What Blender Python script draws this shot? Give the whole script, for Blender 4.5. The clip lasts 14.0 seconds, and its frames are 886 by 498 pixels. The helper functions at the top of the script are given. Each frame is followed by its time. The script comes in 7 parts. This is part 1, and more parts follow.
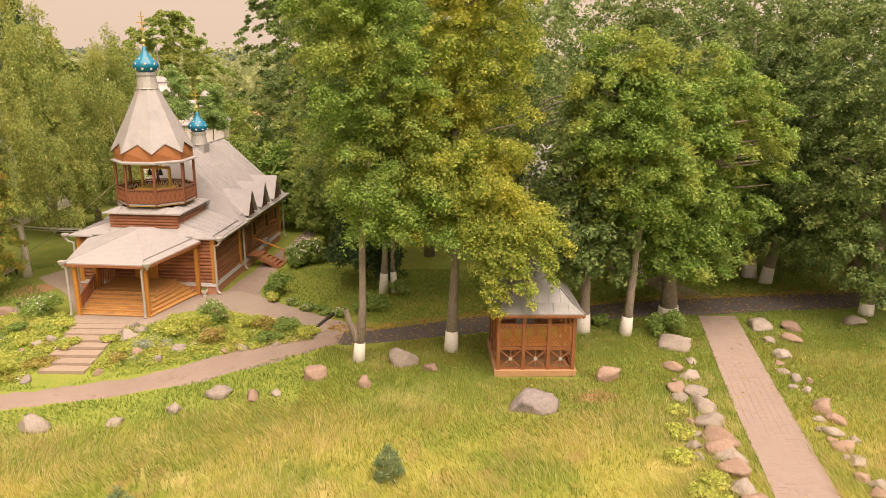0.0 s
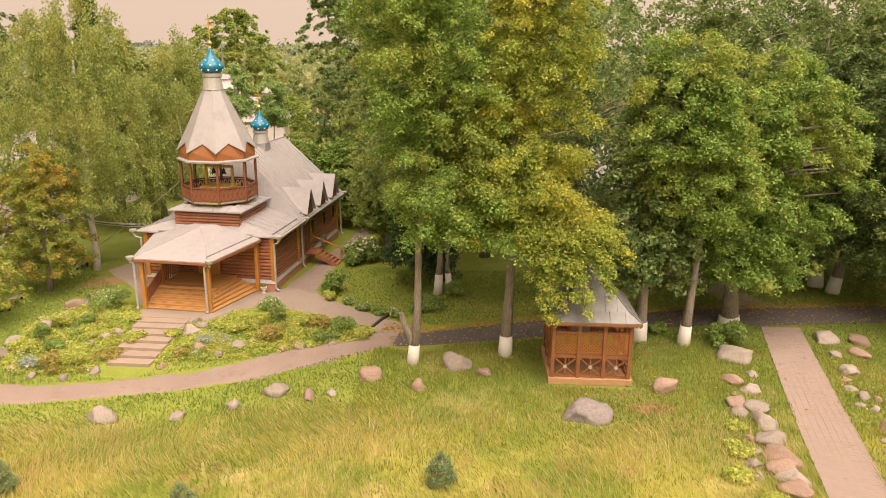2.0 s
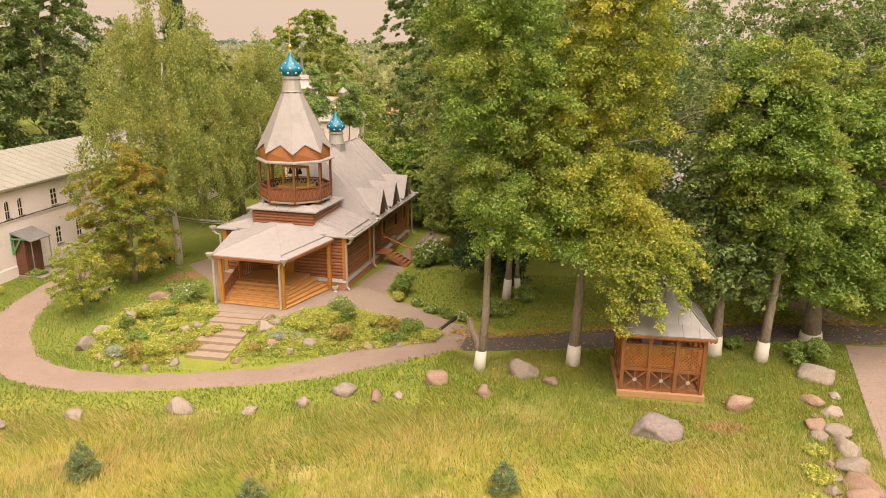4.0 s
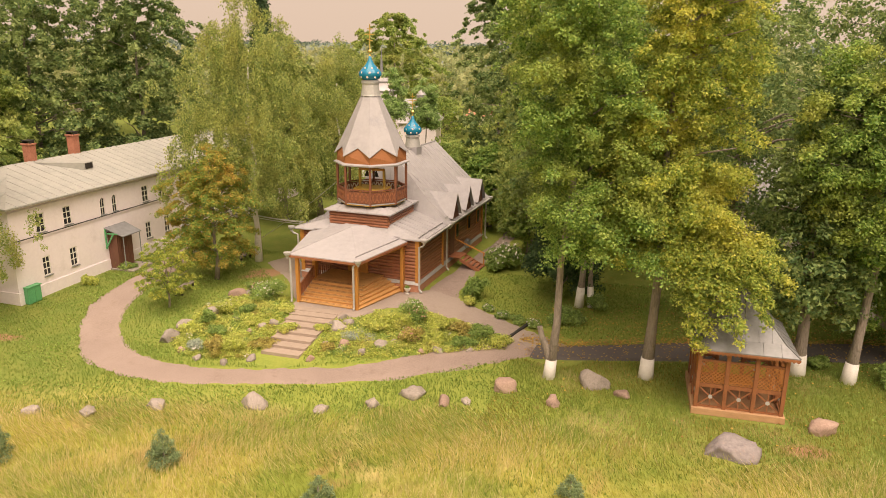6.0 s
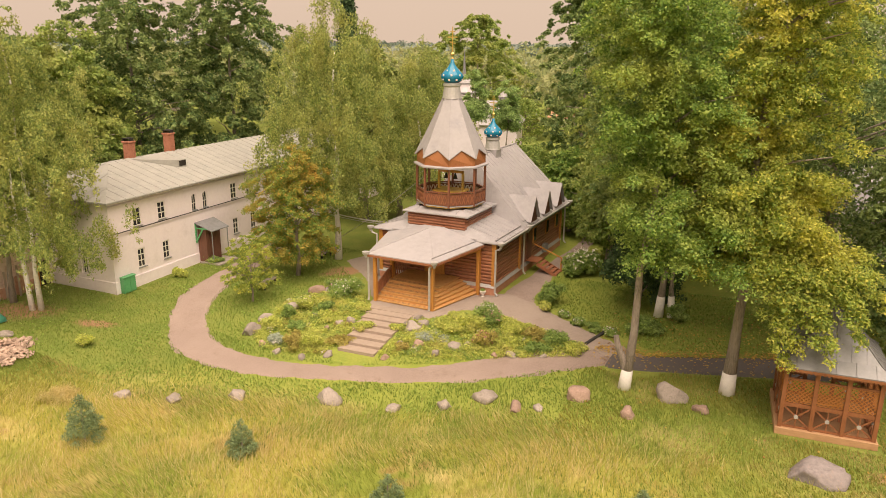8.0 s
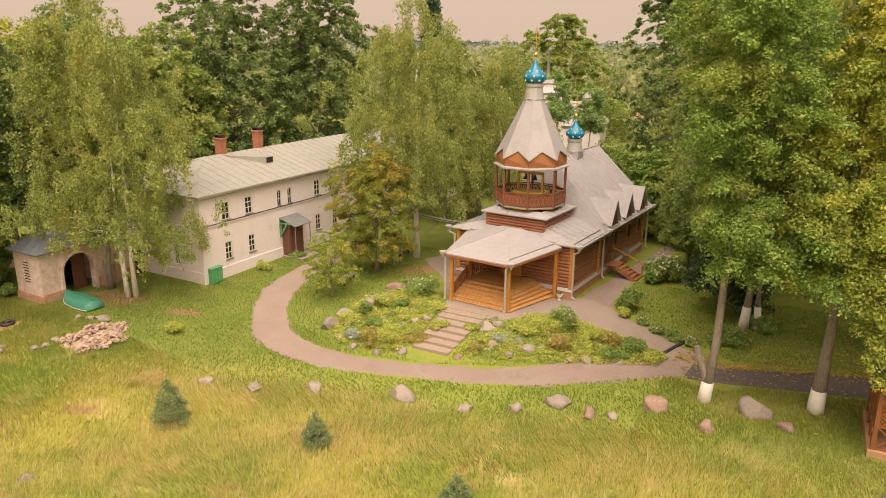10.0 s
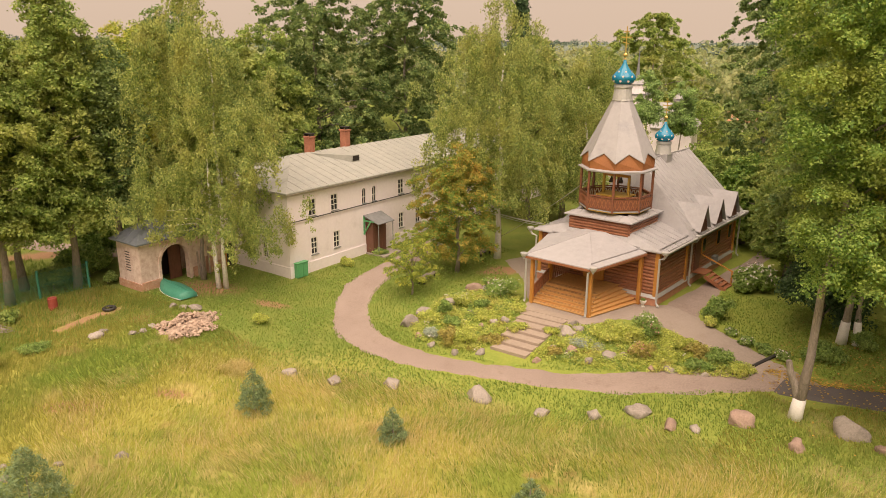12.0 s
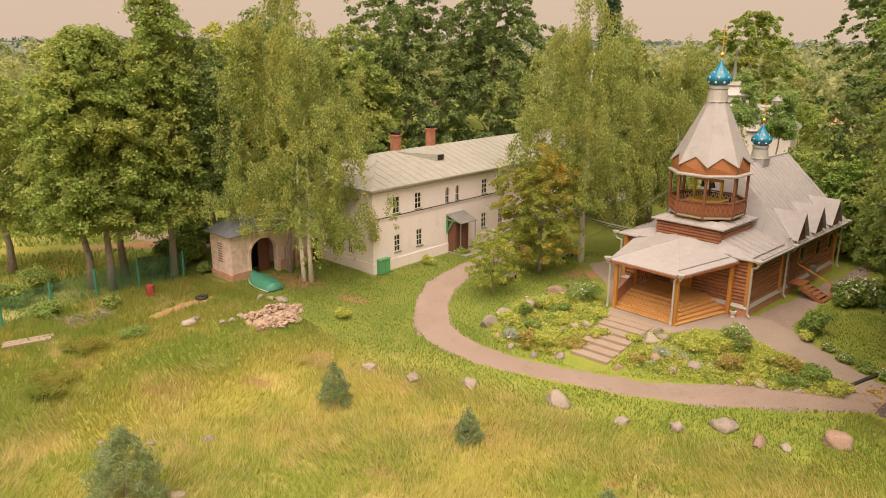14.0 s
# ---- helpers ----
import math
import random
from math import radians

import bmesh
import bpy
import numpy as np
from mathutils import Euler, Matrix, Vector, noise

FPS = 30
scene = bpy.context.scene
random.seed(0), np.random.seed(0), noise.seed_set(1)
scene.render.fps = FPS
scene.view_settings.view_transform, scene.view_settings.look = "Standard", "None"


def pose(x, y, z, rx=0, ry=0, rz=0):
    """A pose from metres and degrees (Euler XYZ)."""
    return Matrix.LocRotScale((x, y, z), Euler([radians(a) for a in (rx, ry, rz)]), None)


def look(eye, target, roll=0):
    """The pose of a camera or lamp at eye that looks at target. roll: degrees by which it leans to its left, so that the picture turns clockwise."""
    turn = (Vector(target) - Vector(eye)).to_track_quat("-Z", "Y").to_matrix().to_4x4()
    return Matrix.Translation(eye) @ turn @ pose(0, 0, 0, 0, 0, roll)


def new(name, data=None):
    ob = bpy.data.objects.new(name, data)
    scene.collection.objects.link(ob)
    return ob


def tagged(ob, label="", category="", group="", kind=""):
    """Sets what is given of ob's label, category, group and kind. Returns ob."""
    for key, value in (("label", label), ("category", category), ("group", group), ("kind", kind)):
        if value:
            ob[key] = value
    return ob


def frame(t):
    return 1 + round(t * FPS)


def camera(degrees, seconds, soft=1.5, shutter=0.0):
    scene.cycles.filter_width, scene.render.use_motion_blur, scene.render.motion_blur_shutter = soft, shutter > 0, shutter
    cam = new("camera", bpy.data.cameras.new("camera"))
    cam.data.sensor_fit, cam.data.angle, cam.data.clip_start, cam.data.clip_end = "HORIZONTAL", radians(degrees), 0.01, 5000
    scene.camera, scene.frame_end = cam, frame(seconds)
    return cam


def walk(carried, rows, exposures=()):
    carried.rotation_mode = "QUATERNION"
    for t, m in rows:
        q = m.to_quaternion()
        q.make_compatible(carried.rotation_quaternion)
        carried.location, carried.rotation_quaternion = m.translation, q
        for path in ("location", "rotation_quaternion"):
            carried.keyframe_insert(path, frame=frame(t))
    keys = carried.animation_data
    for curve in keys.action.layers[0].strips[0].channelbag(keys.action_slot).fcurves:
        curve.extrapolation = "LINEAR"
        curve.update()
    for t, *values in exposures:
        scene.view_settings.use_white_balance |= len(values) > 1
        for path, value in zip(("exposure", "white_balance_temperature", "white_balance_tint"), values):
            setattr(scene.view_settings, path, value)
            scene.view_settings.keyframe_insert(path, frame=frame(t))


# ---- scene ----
# seconds, x, y, z, heading to the left, pitch, lean
PATH = [
    (0, 0.000, 0.000, 13.750, 0.04, -14.98, 0.63),
    (0.5, -0.045, 0.028, 13.885, 1.01, -15.16, 0.63),
    (1, -0.082, 0.056, 14.011, 2.09, -15.31, 0.63),
    (1.5, -0.109, 0.082, 14.127, 3.15, -15.42, 0.64),
    (2, -0.130, 0.107, 14.235, 4.44, -15.54, 0.65),
    (2.5, -0.143, 0.132, 14.334, 5.92, -15.63, 0.64),
    (3, -0.149, 0.156, 14.424, 7.37, -15.72, 0.64),
    (5.5, -0.110, 0.264, 14.766, 14.69, -15.79, 0.65),
    (6, -0.092, 0.284, 14.815, 16.32, -15.80, 0.61),
    (6.5, -0.072, 0.303, 14.857, 17.98, -15.77, 0.61),
    (7, -0.051, 0.321, 14.894, 19.59, -15.78, 0.58),
    (7.5, -0.029, 0.339, 14.926, 21.18, -15.80, 0.52),
    (8, -0.008, 0.356, 14.952, 22.81, -15.83, 0.53),
    (10.5, 0.072, 0.433, 15.023, 30.99, -15.96, 0.40),
    (11, 0.079, 0.447, 15.027, 32.68, -15.98, 0.34),
    (11.5, 0.081, 0.460, 15.029, 34.38, -15.97, 0.31),
    (12, 0.077, 0.474, 15.028, 36.09, -15.96, 0.28),
    (12.5, 0.067, 0.486, 15.025, 37.81, -15.95, 0.27),
    (13, 0.050, 0.499, 15.020, 39.51, -15.96, 0.27),
    (13.5, 0.026, 0.511, 15.015, 41.17, -15.96, 0.27),
    (14, -0.006, 0.523, 15.008, 42.82, -15.99, 0.22),
]
cam = camera(63.34, 14.0, soft=0.7)
walk(cam, [(t, pose(x, y, z, 90 + pitch, 0, yaw) @ pose(0, 0, 0, 0, 0, lean)) for t, x, y, z, yaw, pitch, lean in PATH],
     exposures=[(0.0, 0.51, 7900, 20.5), (14.0, 0.27, 7900, 19.0)])

# ---- sky and sun ----
world = bpy.data.worlds.new("overcast_sky")
scene.world = world
world.use_nodes = True
wn, wl = world.node_tree.nodes, world.node_tree.links
wn.clear()
sky = wn.new("ShaderNodeTexSky")
sky.sky_type, sky.sun_disc = "NISHITA", False
sky.sun_elevation, sky.sun_rotation = radians(65), radians(147)
sky.air_density, sky.dust_density = 1.0, 4.0
sky_dim = wn.new("ShaderNodeVectorMath")
sky_dim.operation = "SCALE"
sky_dim.inputs[3].default_value = 0.05
haze = wn.new("ShaderNodeMix")
haze.data_type = "RGBA"
haze.inputs[0].default_value = 0.82
haze.inputs[7].default_value = (0.65, 0.555, 0.475, 1)
back = wn.new("ShaderNodeBackground")
back.inputs[1].default_value = 0.95
wout = wn.new("ShaderNodeOutputWorld")
wl.new(sky.outputs[0], sky_dim.inputs[0])
wl.new(sky_dim.outputs[0], haze.inputs[6])
wl.new(haze.outputs[2], back.inputs[0])
wl.new(back.outputs[0], wout.inputs[0])

sun_data = bpy.data.lights.new("sun", "SUN")
sun_data.energy, sun_data.angle, sun_data.color = 4.1, radians(70), (1.0, 0.93, 0.83)
sun = new("sun", sun_data)
sun.matrix_world = look((11, -17, 43), (0, 0, 0))


# ---- materials ----
def ramp_between(nt, fac, stops):
    r = nt.nodes.new("ShaderNodeValToRGB")
    while len(r.color_ramp.elements) < len(stops):
        r.color_ramp.elements.new(0.5)
    for e, (p, c) in zip(r.color_ramp.elements, stops):
        e.position, e.color = p, (*c, 1)
    nt.links.new(fac, r.inputs[0])
    return r.outputs[0]


def noise_node(nt, coord, scale, detail=4, rough=0.6):
    n = nt.nodes.new("ShaderNodeTexNoise")
    n.inputs["Scale"].default_value, n.inputs["Detail"].default_value, n.inputs["Roughness"].default_value = scale, detail, rough
    nt.links.new(coord, n.inputs["Vector"])
    return n.outputs["Fac"]


def mixed(nt, fac, a, b, blend="MIX"):
    m = nt.nodes.new("ShaderNodeMix")
    m.data_type, m.blend_type = "RGBA", blend
    for sock, v in ((m.inputs[0], fac), (m.inputs[6], a), (m.inputs[7], b)):
        if isinstance(v, (int, float)):
            sock.default_value = v
        elif isinstance(v, tuple):
            sock.default_value = (*v, 1)
        else:
            nt.links.new(v, sock)
    return m.outputs[2]


def start_material(name):
    m = bpy.data.materials.new(name)
    m.use_nodes = True
    nt = m.node_tree
    bsdf = nt.nodes["Principled BSDF"]
    coord = nt.nodes.new("ShaderNodeTexCoord").outputs["Object"]
    return m, nt, bsdf, coord


def add_bump(nt, bsdf, height, strength, distance):
    b = nt.nodes.new("ShaderNodeBump")
    b.inputs["Strength"].default_value, b.inputs["Distance"].default_value = strength, distance
    nt.links.new(height, b.inputs["Height"])
    nt.links.new(b.outputs[0], bsdf.inputs["Normal"])


def surface(name, dark, light, coarse=0.6, fine=9.0, rough=0.75, metal=0.0, bump=0.3, depth=0.01, stretch=(1, 1, 1), stain=None, random=0.0):
    """A worn surface: two scales of noise between two colours, some stains, fine relief."""
    m, nt, bsdf, coord = start_material(name)
    mp = nt.nodes.new("ShaderNodeMapping")
    mp.inputs["Scale"].default_value = stretch
    nt.links.new(coord, mp.inputs[0])
    big, small = noise_node(nt, coord, coarse, 5), noise_node(nt, mp.outputs[0], fine, 6, 0.7)
    col = ramp_between(nt, small, [(0.3, dark), (0.7, light)])
    col = mixed(nt, ramp_between(nt, big, [(0.35, (0, 0, 0)), (0.7, (0.6, 0.6, 0.6))]), col, light)
    if stain:
        spot = ramp_between(nt, noise_node(nt, coord, coarse * 2.3, 8, 0.75), [(0.55, (0, 0, 0)), (0.72, (0.8, 0.8, 0.8))])
        col = mixed(nt, spot, col, stain)
    if random:
        info = nt.nodes.new("ShaderNodeObjectInfo")
        tone = ramp_between(nt, info.outputs["Random"], [(0, (1 - random,) * 3), (1, (1.0, 1.0, 1.0))])
        col = mixed(nt, 1.0, col, tone, "MULTIPLY")
    nt.links.new(col, bsdf.inputs["Base Color"])
    bsdf.inputs["Roughness"].default_value, bsdf.inputs["Metallic"].default_value = rough, metal
    add_bump(nt, bsdf, small, bump, depth)
    return m


def foliage(name, stops, through_light=0.35, patch=0.35, tint=None, grain=7.0):
    """Leaves: each one its own tone, patches of lighter twigs, light that passes through."""
    m, nt, bsdf, coord = start_material(name)
    geo = nt.nodes.new("ShaderNodeNewGeometry")
    n = len(stops)
    leaf = ramp_between(nt, geo.outputs["Random Per Island"], [(i / (n - 1), c) for i, c in enumerate(stops)])
    big = noise_node(nt, coord, patch, 3)
    col = mixed(nt, ramp_between(nt, big, [(0.48, (0, 0, 0)), (0.68, (0.65, 0.65, 0.65))]), leaf, tint or stops[-1])
    speck = ramp_between(nt, noise_node(nt, coord, grain, 2, 0.7), [(0.34, (0.62, 0.64, 0.66)), (0.52, (1.0, 1.0, 1.0)), (0.7, (1.25, 1.22, 1.12))])
    col = mixed(nt, 1.0, col, speck, "MULTIPLY")
    nt.links.new(col, bsdf.inputs["Base Color"])
    bsdf.inputs["Roughness"].default_value = 0.6
    bsdf.inputs["Specular IOR Level"].default_value = 0.25
    tr = nt.nodes.new("ShaderNodeBsdfTranslucent")
    nt.links.new(col, tr.inputs[0])
    mx = nt.nodes.new("ShaderNodeMixShader")
    mx.inputs[0].default_value = through_light
    nt.links.new(bsdf.outputs[0], mx.inputs[1])
    nt.links.new(tr.outputs[0], mx.inputs[2])
    nt.links.new(mx.outputs[0], nt.nodes["Material Output"].inputs[0])
    return m


def shifted(nt, coord, by):
    m = nt.nodes.new("ShaderNodeVectorMath")
    m.inputs[1].default_value = by
    nt.links.new(coord, m.inputs[0])
    return m.outputs[0]


def oval(nt, coord, x, y, rx, ry, turn, edge=0.45):
    """1 inside a ragged oval on the ground, 0 outside."""
    rot = nt.nodes.new("ShaderNodeMapping")
    rot.vector_type = "TEXTURE"
    rot.inputs["Location"].default_value = (x, y, 0)
    rot.inputs["Rotation"].default_value = (0, 0, radians(turn))
    rot.inputs["Scale"].default_value = (rx, ry, 1)
    nt.links.new(coord, rot.inputs[0])
    flat = nt.nodes.new("ShaderNodeVectorMath")
    flat.operation = "MULTIPLY"
    flat.inputs[1].default_value = (1, 1, 0)
    nt.links.new(rot.outputs[0], flat.inputs[0])
    far = nt.nodes.new("ShaderNodeVectorMath")
    far.operation = "LENGTH"
    nt.links.new(flat.outputs[0], far.inputs[0])
    add = nt.nodes.new("ShaderNodeMath")
    add.operation = "MULTIPLY_ADD"
    add.inputs[1].default_value = 1.3
    nt.links.new(noise_node(nt, coord, 1.3, 5, 0.7), add.inputs[0])
    nt.links.new(far.outputs["Value"], add.inputs[2])
    m = nt.nodes.new("ShaderNodeMapRange")
    m.inputs[1].default_value, m.inputs[2].default_value, m.inputs[3].default_value, m.inputs[4].default_value = 1.65 - edge, 1.65 + edge * 0.2, 1.0, 0.0
    nt.links.new(add.outputs[0], m.inputs[0])
    return m.outputs[0]


def wild_patches(nt, coord, col, green=(0.19, 0.25, 0.045), straw=(0.60, 0.475, 0.215), rust=(0.37, 0.235, 0.115), amount=1.0):
    """Meadow colouring shared by soil and blades: lush green hollows, straw drifts, rusty dry spots."""
    spots = [(0.13, (0, 0, 0), 0.46, 0.56, 0.8, green), (0.30, (40, 7, 0), 0.54, 0.66, 0.65, straw), (0.42, (9, 61, 0), 0.57, 0.67, 0.6, rust)]
    for scale, by, lo, hi, top, tone in spots:
        f = ramp_between(nt, noise_node(nt, shifted(nt, coord, by), scale, 5, 0.62), [(lo, (0, 0, 0)), (hi, (top * amount,) * 3)])
        col = mixed(nt, f, col, tone)
    for x, y, rx, ry, turn in ((-32.6, 8.4, 3.6, 4.2, -10), (-33.0, 15.6, 1.4, 5.6, 8)):
        f = nt.nodes.new("ShaderNodeMath")
        f.operation = "MULTIPLY"
        f.inputs[1].default_value = 0.75 * amount
        nt.links.new(oval(nt, coord, x, y, rx, ry, turn, 0.9), f.inputs[0])
        col = mixed(nt, f.outputs[0], col, green)
    return col


def ground_material():
    m, nt, bsdf, coord = start_material("grass_ground")
    sep = nt.nodes.new("ShaderNodeSeparateXYZ")
    nt.links.new(coord, sep.inputs[0])
    wob = noise_node(nt, coord, 0.12, 4)
    add = nt.nodes.new("ShaderNodeMath")
    add.operation = "MULTIPLY_ADD"
    add.inputs[1].default_value = -14.0
    nt.links.new(wob, add.inputs[0])
    nt.links.new(sep.outputs[1], add.inputs[2])
    rng = nt.nodes.new("ShaderNodeMapRange")
    rng.inputs[1].default_value, rng.inputs[2].default_value = 20.5, 15.0
    east = nt.nodes.new("ShaderNodeMapRange")
    east.inputs[1].default_value, east.inputs[2].default_value, east.inputs[3].default_value, east.inputs[4].default_value = -9.0, 3.0, 0.0, -0.5
    nt.links.new(sep.outputs[0], east.inputs[0])
    west = nt.nodes.new("ShaderNodeMapRange")
    west.inputs[1].default_value, west.inputs[2].default_value, west.inputs[3].default_value, west.inputs[4].default_value = -25.0, -36.0, 0.0, 5.0
    nt.links.new(sep.outputs[0], west.inputs[0])
    shift = nt.nodes.new("ShaderNodeMath")
    nt.links.new(west.outputs[0], shift.inputs[0])
    nt.links.new(east.outputs[0], shift.inputs[1])
    both = nt.nodes.new("ShaderNodeMath")
    nt.links.new(add.outputs[0], both.inputs[0])
    nt.links.new(shift.outputs[0], both.inputs[1])
    nt.links.new(both.outputs[0], rng.inputs[0])
    fine, mid = noise_node(nt, coord, 7.0, 6, 0.75), noise_node(nt, coord, 0.7, 5)
    lawn = ramp_between(nt, fine, [(0.25, (0.125, 0.175, 0.04)), (0.55, (0.17, 0.225, 0.053)), (0.8, (0.235, 0.27, 0.08))])
    meadow = ramp_between(nt, fine, [(0.25, (0.26, 0.26, 0.06)), (0.55, (0.36, 0.34, 0.09)), (0.8, (0.48, 0.43, 0.16))])
    patchy_ = ramp_between(nt, mid, [(0.4, (0, 0, 0)), (0.7, (0.55, 0.55, 0.55))])
    lawn = mixed(nt, patchy_, lawn, (0.275, 0.275, 0.075))
    bright_lawn = ramp_between(nt, fine, [(0.25, (0.17, 0.225, 0.048)), (0.55, (0.25, 0.31, 0.066)), (0.8, (0.35, 0.38, 0.108))])
    bright_reach = nt.nodes.new("ShaderNodeMapRange")
    bright_reach.inputs[1].default_value, bright_reach.inputs[2].default_value = -27.0, -19.0
    nt.links.new(sep.outputs[0], bright_reach.inputs[0])
    # duller lawn to the east: olive grass, with tree shade also in its colour
    dull = nt.nodes.new("ShaderNodeMapRange")
    dull.inputs[1].default_value, dull.inputs[2].default_value, dull.inputs[3].default_value, dull.inputs[4].default_value = -4.0, 4.0, 1.0, 0.15
    nt.links.new(sep.outputs[0], dull.inputs[0])
    least = nt.nodes.new("ShaderNodeMath")
    least.operation = "MINIMUM"
    nt.links.new(bright_reach.outputs[0], least.inputs[0])
    nt.links.new(dull.outputs[0], least.inputs[1])
    lawn = mixed(nt, least.outputs[0], lawn, mixed(nt, patchy_, bright_lawn, (0.34, 0.35, 0.085)))
    meadow = wild_patches(nt, coord, mixed(nt, patchy_, meadow, (0.37, 0.36, 0.09)))
    col = mixed(nt, rng.outputs[0], lawn, meadow)
    soil = mixed(nt, fine, (0.29, 0.165, 0.09), (0.44, 0.27, 0.165))
    for spot in ((-53.0, 24.0, 1.3, 5.5, -34), (-24.4, 41.3, 1.5, 0.9, 20), (-38.25, 19.2, 0.75, 2.3, 8), (-37.6, 26.6, 2.6, 1.5, 20), (-39.6, 14.6, 0.6, 1.6, 0), (-32.6, 27.6, 1.2, 0.5, 30), (-24.4, 40.6, 1.6, 0.7, 40), (6.5, 27.6, 1.2, 0.6, 10), (-30.2, 14.0, 1.4, 0.6, 50), (-28.0, 17.5, 1.0, 0.5, 20)):
        col = mixed(nt, oval(nt, coord, *spot), col, soil)
    nt.links.new(col, bsdf.inputs["Base Color"])
    bsdf.inputs["Roughness"].default_value = 0.95
    bsdf.inputs["Specular IOR Level"].default_value = 0.1
    add_bump(nt, bsdf, fine, 0.8, 0.06)
    return m


def grass_blades(name, stops, wild=0.0, through_light=0.55):
    """Thin blades: small differences blade to blade, the wide patches of the ground under them."""
    m, nt, bsdf, coord = start_material(name)
    geo = nt.nodes.new("ShaderNodeNewGeometry")
    n = len(stops)
    col = ramp_between(nt, geo.outputs["Random Per Island"], [(i / (n - 1), c) for i, c in enumerate(stops)])
    if wild:
        col = wild_patches(nt, coord, col, (0.25, 0.35, 0.08), (0.74, 0.61, 0.34), (0.56, 0.39, 0.21), wild)
    nt.links.new(col, bsdf.inputs["Base Color"])
    bsdf.inputs["Roughness"].default_value = 0.7
    bsdf.inputs["Specular IOR Level"].default_value = 0.15
    tr = nt.nodes.new("ShaderNodeBsdfTranslucent")
    nt.links.new(col, tr.inputs[0])
    mx = nt.nodes.new("ShaderNodeMixShader")
    mx.inputs[0].default_value = through_light
    nt.links.new(bsdf.outputs[0], mx.inputs[1])
    nt.links.new(tr.outputs[0], mx.inputs[2])
    nt.links.new(mx.outputs[0], nt.nodes["Material Output"].inputs[0])
    return m


